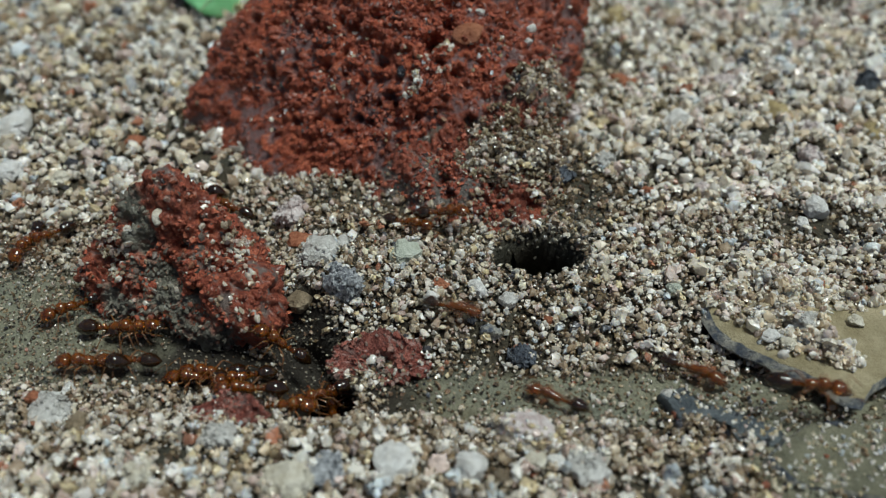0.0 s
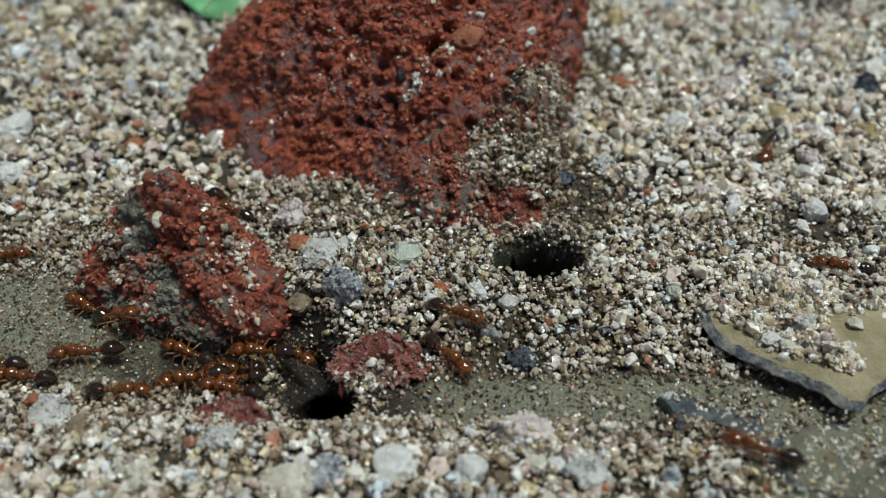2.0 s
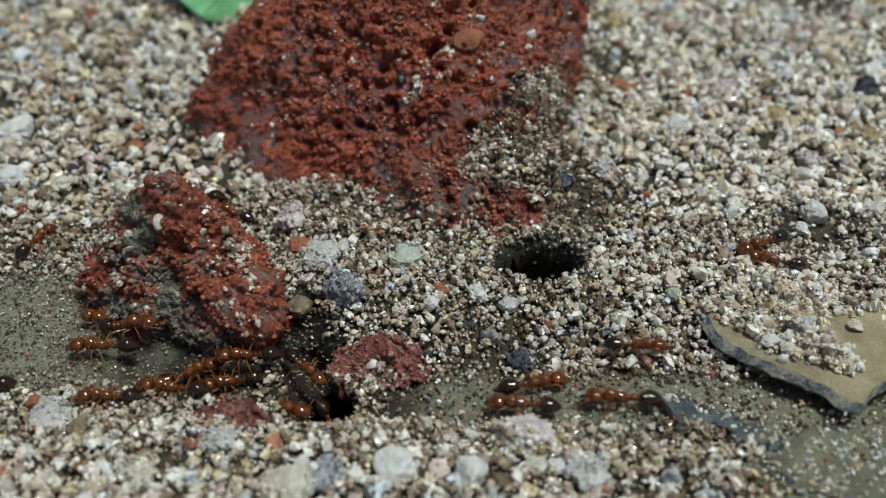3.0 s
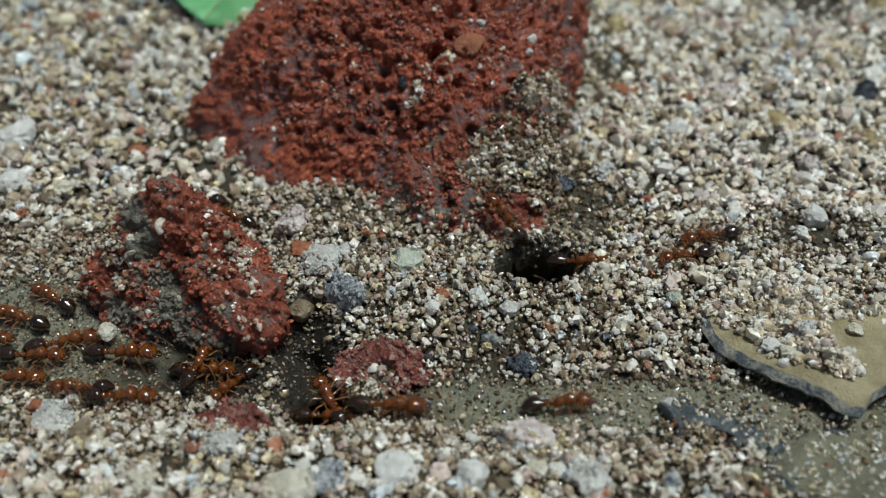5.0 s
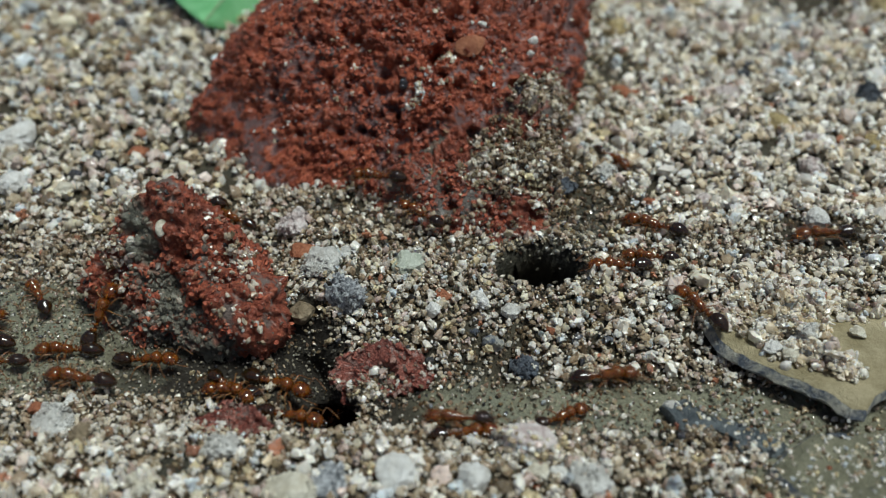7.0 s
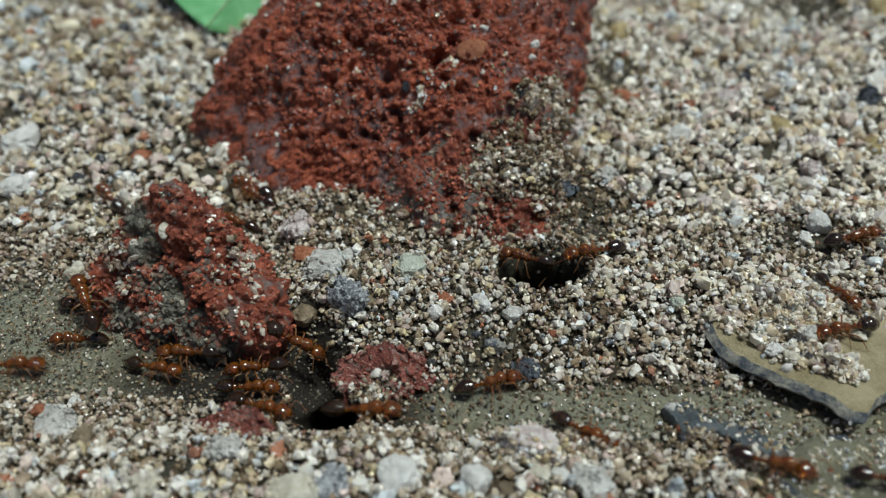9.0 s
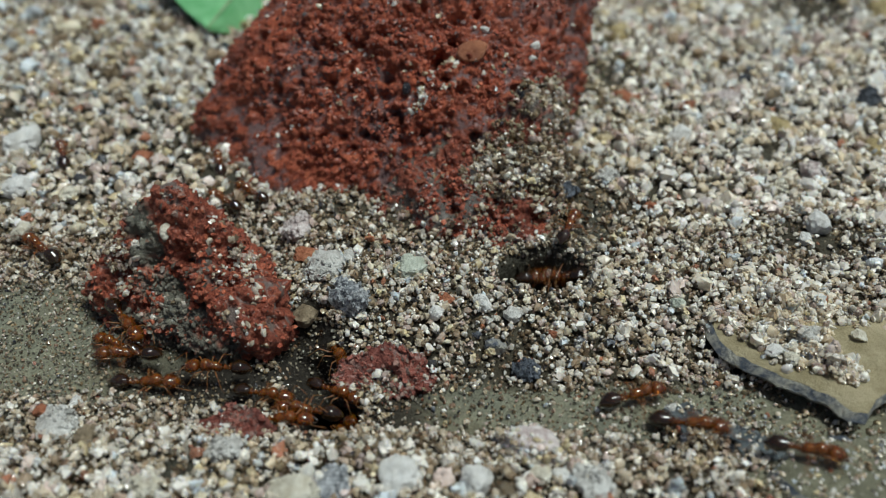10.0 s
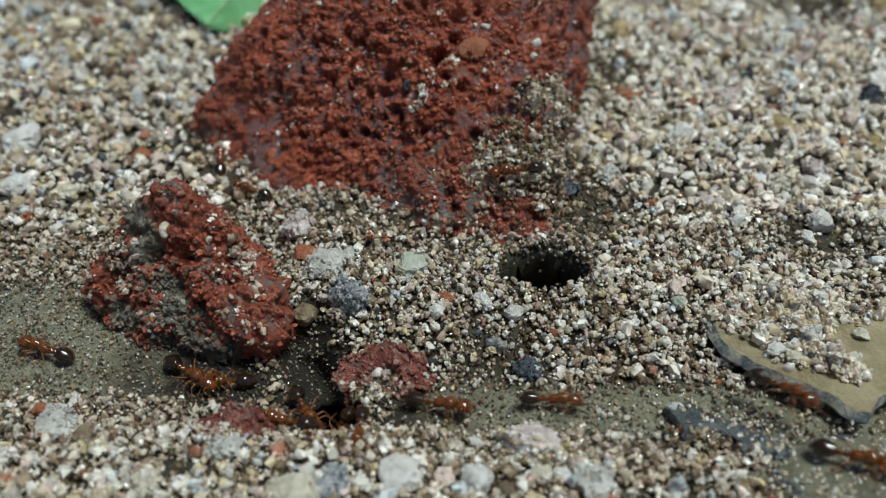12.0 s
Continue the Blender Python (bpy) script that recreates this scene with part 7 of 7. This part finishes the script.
    walk(ants[48], route(ants[48], [
        (0.00, -8.8, -14.8, -0.6, 0, -0),
        (0.50, -9.1, -14.2, -0.6, 14, -0),
        (0.67, -9.7, -14.2, -0.5, 61, 0),
        (0.83, -10.3, -14.2, -0.3, 108, 0),
        (1.00, -10.9, -14.2, -0.2, 156, -0),
        (1.17, -10.6, -14.2, -0.2, 98, 0),
        (1.33, -10.4, -14.2, -0.3, 40, 0),
        (1.50, -10.1, -14.2, -0.4, -19, -0),
        (1.67, -10.9, -13.9, -0.4, -77, 0),
        (1.83, -11.8, -13.6, -0.5, -135, 0),
        (2.00, -12.7, -13.3, -0.5, -193, -0),
        (2.17, -12.4, -13.3, -0.4, -133, 0),
        (2.33, -12.1, -13.4, -0.4, -73, 0),
        (2.50, -11.8, -13.5, -0.3, -13, -0),
        (3.00, -9.2, -14.3, -1.0, -13, -0),
        (4.50, -7.3, -14.8, -0.6, 0, -0),
        (5.00, -6.3, -14.9, -0.6, 0, -0),
        (5.50, -7.5, -14.9, -0.6, 0, -0),
        (6.00, -8.3, -15.3, -0.6, -18, -0),
        (6.50, -9.8, -14.7, -0.2, -24, -0),
        (7.00, -8.5, -14.8, -0.6, -13, -0),
        (7.33, -9.0, -14.6, -0.5, -68, 0),
        (7.67, -9.5, -14.4, -0.5, -124, 0),
        (8.00, -10.0, -14.1, -0.4, -180, -0),
        (8.33, -10.2, -14.2, -0.3, -126, 0),
        (8.67, -10.3, -14.2, -0.3, -72, 0),
        (9.00, -10.4, -14.3, -0.2, -18, -0),
        (9.50, -10.7, -15.9, 1.7, -18, -25),
        (10.00, -9.2, -15.2, -0.1, 0, -0),
        (10.50, -10.1, -15.1, 0.1, 14, -0),
        (10.67, -10.3, -15.0, 0.0, 61, 0),
        (10.83, -10.5, -14.9, -0.0, 109, 0),
        (11.00, -10.7, -14.8, -0.1, 156, -0),
        (11.17, -10.4, -14.8, -0.1, 109, 0),
        (11.33, -10.1, -14.9, -0.1, 61, 0),
        (11.50, -9.8, -15.0, -0.1, 14, -0),
        (11.67, -9.7, -15.1, -0.0, 65, 0),
        (11.83, -9.7, -15.3, -0.0, 116, 0),
        (12.00, -9.6, -15.4, 0.0, 168, -0),
    ]))
    walk(ants[49], route(ants[49], [
        (0.00, -6.6, -6.0, -11.2, 75, 72),
        (3.70, -6.6, -6.0, -11.2, 75, 72),
        (4.02, -6.6, -11.3, -5.0, 75, 62),
        (4.25, -6.7, -14.4, -2.4, 75, 35),
        (4.40, -7.0, -14.3, -0.6, 75, -0),
        (5.00, -6.8, -13.5, -0.6, 118, -0),
        (5.15, -6.5, -13.4, -0.6, 59, 0),
        (5.30, -6.1, -13.3, -0.6, 0, -0),
        (5.50, -5.8, -13.5, -0.4, -62, -2),
        (5.90, -6.4, -13.8, -0.6, -92, -0),
        (6.05, -6.5, -14.1, -2.4, -92, -35),
        (6.28, -6.5, -11.7, -5.0, -92, -62),
        (6.60, -6.5, -6.4, -14.4, -92, -72),
        (12.00, -6.5, -6.4, -14.4, -92, -72),
    ]))
    walk(ants[50], route(ants[50], [
        (0.00, -7.3, -14.0, -0.6, -153, -0),
        (0.50, -8.4, -13.1, -0.6, -180, -0),
        (1.00, -9.6, -12.8, -0.9, -254, -0),
        (1.50, -9.9, -11.9, -0.5, -285, -0),
        (1.75, -11.3, -11.8, -0.5, -232, 0),
        (2.00, -12.8, -11.7, -0.5, -180, -0),
        (2.17, -12.0, -11.6, -0.4, -120, 0),
        (2.33, -11.3, -11.5, -0.3, -60, 0),
        (2.50, -10.6, -11.4, -0.2, 0, -0),
        (3.00, -8.1, -11.6, -0.6, -45, -0),
        (3.50, -7.1, -13.1, -0.6, -76, -0),
        (3.65, -6.8, -13.8, -2.4, -64, -35),
        (3.88, -6.8, -11.2, -5.0, -64, -62),
        (4.20, -6.8, -5.9, -11.6, -64, -72),
        (12.00, -6.8, -5.9, -11.6, -64, -72),
    ]))
    walk(ants[51], route(ants[51], [
        (0.00, -85.4, -21.7, 0.9, 10, 0),
        (3.34, -39.3, -13.6, 0.2, 10, 0),
        (4.20, -27.4, -11.5, 0.2, 10, -0),
        (5.00, -24.4, -11.0, 0.3, 0, -0),
        (5.50, -23.0, -11.1, 0.2, 0, -0),
        (6.00, -20.7, -11.7, 0.4, 15, -0),
        (6.17, -20.8, -11.3, 0.4, 66, 0),
        (6.33, -20.8, -10.9, 0.5, 116, 0),
        (6.50, -20.9, -10.5, 0.5, 167, -0),
        (7.00, -23.3, -10.1, 0.1, 180, -0),
        (7.80, -28.8, -9.5, 0.0, 174, -0),
        (8.66, -40.7, -8.3, -0.1, 174, 0),
        (12.00, -87.3, -3.4, 0.2, 174, 0),
    ]))
    walk(ants[52], route(ants[52], [
        (0.00, -82.3, -12.1, -0.0, 2, 0),
        (2.94, -41.1, -10.5, -0.1, 2, 0),
        (3.80, -29.1, -10.0, 0.1, 2, -0),
        (4.50, -24.7, -9.9, 0.3, 3, -0),
        (5.00, -22.9, -9.7, 0.2, 16, -0),
        (5.50, -21.9, -8.5, 0.3, 16, -0),
        (6.00, -21.3, -8.2, 0.3, -13, 16),
        (6.50, -20.9, -8.3, 0.4, 16, 31),
        (7.00, -20.9, -7.8, 1.7, 65, 39),
        (8.00, -21.7, -7.4, 1.9, 114, 35),
        (9.00, -22.7, -7.1, 2.1, 120, 17),
        (9.50, -25.9, -3.2, 0.4, 126, -0),
        (10.30, -30.1, 0.7, 0.9, 151, -0),
        (11.00, -35.0, 1.8, 1.0, 167, -0),
        (11.86, -46.7, 4.5, 1.1, 167, 0),
        (12.00, -48.6, 4.9, 0.9, 167, 0),
    ]))
    walk(ants[53], route(ants[53], [
        (0.00, -96.5, -12.5, 0.1, 3, 0),
        (3.94, -41.4, -10.0, -0.1, 3, 0),
        (4.80, -29.4, -9.5, 0.2, 3, -0),
        (5.50, -26.3, -9.4, 0.2, 0, -0),
        (6.00, -24.0, -9.5, 0.2, 0, -0),
        (6.17, -24.5, -9.4, 0.2, 58, 0),
        (6.33, -24.9, -9.3, 0.3, 115, 0),
        (6.50, -25.4, -9.2, 0.3, 173, -0),
        (7.00, -26.7, -5.0, 0.3, 127, -0),
        (7.60, -29.3, -2.8, 0.4, 155, -0),
        (8.20, -32.7, -2.2, 0.5, 169, -0),
        (9.06, -44.4, 0.1, 0.5, 169, 0),
        (12.00, -84.9, 7.8, 1.2, 169, 0),
    ]))
    walk(ants[54], route(ants[54], [
        (0.00, -20.9, -12.4, 0.5, -180, -0),
        (1.00, -23.5, -12.6, 0.1, -180, -0),
        (1.50, -24.1, -11.9, 0.2, -165, -0),
        (2.20, -28.2, -11.7, 0.1, -199, -0),
        (3.00, -30.0, -9.9, 0.3, -226, -0),
        (3.53, -29.6, -10.4, 0.2, -280, 0),
        (4.07, -29.1, -10.8, 0.1, -334, 0),
        (4.60, -28.6, -11.3, 0.0, -388, -0),
        (5.00, -25.1, -12.6, 0.1, -360, -0),
        (5.50, -24.8, -12.4, 0.1, -360, -0),
        (5.67, -25.1, -12.0, 0.1, -420, 0),
        (5.83, -25.4, -11.6, 0.1, -480, 0),
        (6.00, -25.7, -11.2, 0.1, -540, -0),
        (6.50, -24.8, -11.2, 0.2, -553, -0),
        (7.00, -28.9, -9.1, 0.1, -551, -0),
        (7.50, -28.9, -9.5, 0.0, -499, 0),
        (8.00, -28.8, -10.0, 0.0, -446, 0),
        (8.50, -28.8, -10.4, 0.0, -394, -0),
        (9.00, -25.8, -11.2, 0.1, -360, -0),
        (9.30, -21.8, -12.5, 0.4, -360, -0),
        (9.60, -19.5, -12.4, 0.2, -360, -0),
        (10.00, -17.6, -12.2, -0.3, -360, -0),
        (10.50, -12.0, -13.7, -0.3, -370, -0),
        (10.80, -9.0, -13.6, -0.6, -373, -0),
        (11.03, -9.3, -13.5, -0.6, -428, 0),
        (11.27, -9.6, -13.5, -0.5, -484, 0),
        (11.50, -9.8, -13.4, -0.5, -540, -0),
        (11.75, -8.9, -14.0, -0.5, -480, 0),
        (12.00, -8.0, -14.6, -0.6, -420, -0),
    ]))
    walk(ants[55], route(ants[55], [
        (0.00, -6.7, -6.2, -11.8, 148, 72),
        (4.90, -6.7, -6.2, -11.8, 148, 72),
        (5.22, -6.7, -11.5, -5.0, 148, 62),
        (5.45, -6.9, -14.2, -2.4, 148, 35),
        (5.60, -7.4, -14.0, -0.6, 148, -0),
        (6.00, -9.2, -12.8, -0.6, 167, -0),
        (6.50, -9.9, -12.7, -0.3, 167, -0),
        (7.00, -12.9, -12.7, -0.6, 173, -0),
        (7.60, -16.2, -11.5, -0.4, 163, -0),
        (8.40, -18.7, -10.9, 0.0, 180, -0),
        (9.00, -23.2, -9.0, 0.2, 180, -0),
        (9.50, -20.2, -10.7, 0.5, 167, -0),
        (10.00, -20.6, -9.5, 0.4, 156, -0),
        (10.50, -18.8, -11.5, 0.0, 113, -0),
        (11.00, -22.9, -7.0, 0.2, 126, -0),
        (11.50, -27.5, -5.1, 0.4, 160, -0),
        (12.00, -32.3, -3.6, 0.1, 163, -0),
    ]))
    walk(ants[56], route(ants[56], [
        (0.00, -10.2, -10.8, 0.8, 166, 33),
        (3.00, -12.0, -11.2, 0.2, 180, -3),
        (4.17, -13.5, -11.0, -0.0, 120, -2),
        (5.33, -15.1, -10.8, -0.2, 60, -1),
        (6.50, -16.7, -10.7, -0.3, 0, -0),
        (7.00, -17.7, -10.7, -0.1, 0, -0),
        (7.60, -15.7, -10.6, -0.3, 0, -0),
        (8.40, -13.1, -11.5, 0.2, 0, 5),
        (8.60, -12.7, -11.4, 0.1, -60, 1),
        (8.80, -12.2, -11.4, 0.1, -120, -4),
        (9.00, -11.7, -11.3, 0.0, -180, -9),
        (9.50, -13.2, -11.3, 0.4, -180, -13),
        (10.00, -14.2, -11.4, 0.2, -180, 3),
        (10.50, -13.9, -11.0, -0.6, -180, -0),
        (11.00, -14.8, -11.2, -0.6, -180, -0),
        (11.50, -13.3, -12.1, -0.7, -151, -0),
        (12.00, -13.9, -11.8, -0.7, -180, -0),
    ]))
    walk(ants[57], route(ants[57], [
        (0.00, -127.2, -14.7, 0.2, 4, 0),
        (6.14, -41.5, -8.3, 0.0, 4, 0),
        (7.00, -29.5, -7.4, 0.4, 4, -0),
        (8.00, -26.1, -7.2, 0.3, 9, -0),
        (8.60, -24.3, -6.6, 0.3, 19, -0),
        (9.00, -22.9, -6.1, 0.1, -14, -0),
        (9.50, -20.5, -8.1, 1.3, -34, -30),
        (10.00, -19.9, -8.5, 1.1, -49, -5),
        (10.50, -18.4, -8.9, 1.9, -50, 50),
        (11.00, -17.5, -9.3, -0.0, -50, -0),
        (11.50, -16.3, -10.2, -0.2, -42, -0),
        (12.00, -15.2, -11.6, -0.5, -34, -0),
    ]))
    walk(ants[58], route(ants[58], [
        (0.00, -132.2, -16.3, 0.5, 2, 0),
        (6.64, -39.2, -13.1, 0.2, 2, 0),
        (7.50, -27.2, -12.7, 0.3, 2, -0),
        (8.30, -22.8, -12.5, 0.4, 9, -0),
        (9.00, -17.4, -11.1, -0.2, -13, -0),
        (9.50, -14.6, -11.9, -0.6, 0, -0),
        (10.00, -10.5, -13.1, -0.3, -11, -0),
        (10.50, -8.3, -13.2, -0.6, -13, -0),
        (11.00, -6.5, -14.5, -0.6, -35, -0),
        (11.50, -6.5, -15.3, -0.6, 13, -0),
        (11.75, -5.7, -16.1, -0.0, -40, 0),
        (12.00, -4.9, -17.0, 0.5, -93, -0),
    ]))
    walk(ants[59], route(ants[59], [
        (0.00, -6.6, -5.8, -12.9, 168, 72),
        (7.10, -6.6, -5.8, -12.9, 168, 72),
        (7.42, -6.6, -11.1, -5.0, 168, 62),
        (7.65, -6.9, -14.1, -2.4, 168, 35),
        (7.80, -7.5, -13.8, -0.6, 168, -0),
        (8.40, -12.3, -12.7, -0.5, 156, -0),
        (9.00, -16.2, -9.9, -0.1, 180, -0),
        (9.50, -17.9, -9.8, 0.1, 173, -0),
        (10.00, -19.7, -10.6, 0.5, 180, -0),
        (10.50, -26.6, -5.2, 0.3, 135, -0),
        (11.00, -27.4, -2.9, 0.5, 111, -0),
        (11.20, -28.7, 0.3, 0.6, 121, -0),
        (11.50, -30.3, 0.5, 0.9, 172, -0),
        (11.90, -33.8, 1.0, 0.8, 172, -0),
        (12.00, -35.2, 1.2, 0.5, 172, 0),
    ]))
    walk(ants[60], route(ants[60], [
        (0.00, -6.8, -6.4, -11.6, 129, 72),
        (6.90, -6.8, -6.4, -11.6, 129, 72),
        (7.22, -6.8, -11.7, -5.0, 129, 62),
        (7.45, -7.0, -13.8, -2.4, 129, 35),
        (7.60, -7.6, -13.1, -0.6, 131, -0),
        (8.00, -9.2, -11.2, -0.6, 144, -0),
        (8.25, -9.5, -10.8, -0.1, 94, 9),
        (8.50, -9.9, -10.4, 0.5, 43, 18),
        (9.00, -9.4, -9.5, 0.3, 0, -39),
        (9.50, -7.5, -8.3, -0.4, 15, -0),
        (9.75, -7.2, -8.8, -0.6, -24, 0),
        (10.00, -6.9, -9.2, -0.8, -63, -0),
        (10.50, -6.7, -9.6, -1.1, -92, -0),
        (10.90, -6.8, -12.5, -0.6, -91, -0),
        (11.05, -6.7, -13.5, -2.4, -80, -35),
        (11.28, -6.8, -11.4, -5.0, -80, -62),
        (11.60, -6.8, -6.1, -11.2, -80, -72),
        (12.00, -6.8, -6.1, -11.2, -80, -72),
    ]))
    walk(ants[61], route(ants[61], [
        (0.00, -12.0, -12.9, -0.3, -166, -0),
        (4.00, -12.9, -12.6, -0.6, -166, -0),
        (5.33, -12.7, -12.7, -0.6, -111, 0),
        (6.67, -12.5, -12.7, -0.5, -55, 0),
        (8.00, -12.2, -12.8, -0.4, 0, -0),
        (9.00, -11.4, -12.6, -0.3, 0, -0),
        (9.50, -9.0, -11.7, -0.6, 0, -0),
        (10.00, -6.4, -12.7, -0.6, -25, -0),
        (10.40, -5.9, -13.5, -0.5, -62, -5),
        (10.70, -6.0, -13.4, -0.7, -108, -3),
        (11.00, -6.2, -13.4, -0.8, -153, -0),
        (11.50, -6.3, -13.9, -0.6, -128, -0),
        (11.80, -6.8, -14.3, -0.6, -134, -0),
        (11.95, -6.6, -14.4, -2.4, -134, -35),
        (12.00, -6.6, -14.4, -2.4, -134, -35),
    ]))
    walk(ants[62], route(ants[62], [
        (0.00, -6.5, -5.5, -13.2, 168, 72),
        (9.10, -6.5, -5.5, -13.2, 168, 72),
        (9.42, -6.5, -10.8, -5.0, 168, 62),
        (9.65, -7.0, -14.3, -2.4, 168, 35),
        (9.80, -7.6, -14.3, -0.6, 168, -0),
        (10.20, -9.6, -13.8, -0.6, 173, -0),
        (10.50, -11.9, -13.8, -0.3, 176, -0),
        (11.00, -15.7, -13.4, -0.3, 167, -0),
        (11.50, -19.8, -12.0, 0.3, 159, -0),
        (12.00, -24.9, -9.9, 0.2, 158, -0),
    ]))
    for a in ants:
        stride(a)
    walk(crumb, [
        (0.00, pose(-80.1 * MM, -12.0 * MM, 1.0 * MM, 0, 0, 2)),
        (2.94, pose(-38.9 * MM, -10.4 * MM, 0.9 * MM, 0, 0, 2)),
        (3.80, pose(-26.9 * MM, -10.0 * MM, 1.1 * MM, 0, 0, 2)),
        (4.50, pose(-22.5 * MM, -9.8 * MM, 1.3 * MM, 0, 0, 3)),
        (5.00, pose(-20.8 * MM, -9.1 * MM, 1.2 * MM, 0, 0, 16)),
        (5.50, pose(-19.7 * MM, -7.9 * MM, 1.3 * MM, 0, 0, 16)),
        (6.00, pose(-19.2 * MM, -8.7 * MM, 1.3 * MM, 0, 0, -13)),
        (6.50, pose(-18.8 * MM, -7.7 * MM, 1.4 * MM, 0, 0, 16)),
        (7.00, pose(-20.0 * MM, -5.8 * MM, 2.7 * MM, 0, 0, 65)),
        (8.00, pose(-22.6 * MM, -5.4 * MM, 2.9 * MM, 0, 0, 114)),
        (9.00, pose(-23.8 * MM, -5.2 * MM, 3.1 * MM, 0, 0, 120)),
        (9.50, pose(-27.2 * MM, -1.4 * MM, 1.4 * MM, 0, 0, 126)),
        (10.30, pose(-32.0 * MM, 1.8 * MM, 1.9 * MM, 0, 0, 151)),
        (11.00, pose(-37.1 * MM, 2.3 * MM, 2.0 * MM, 0, 0, 167)),
        (11.86, pose(-48.8 * MM, 4.9 * MM, 2.1 * MM, 0, 0, 167)),
        (12.00, pose(-50.8 * MM, 5.4 * MM, 1.9 * MM, 0, 0, 167)),
    ])


motions()
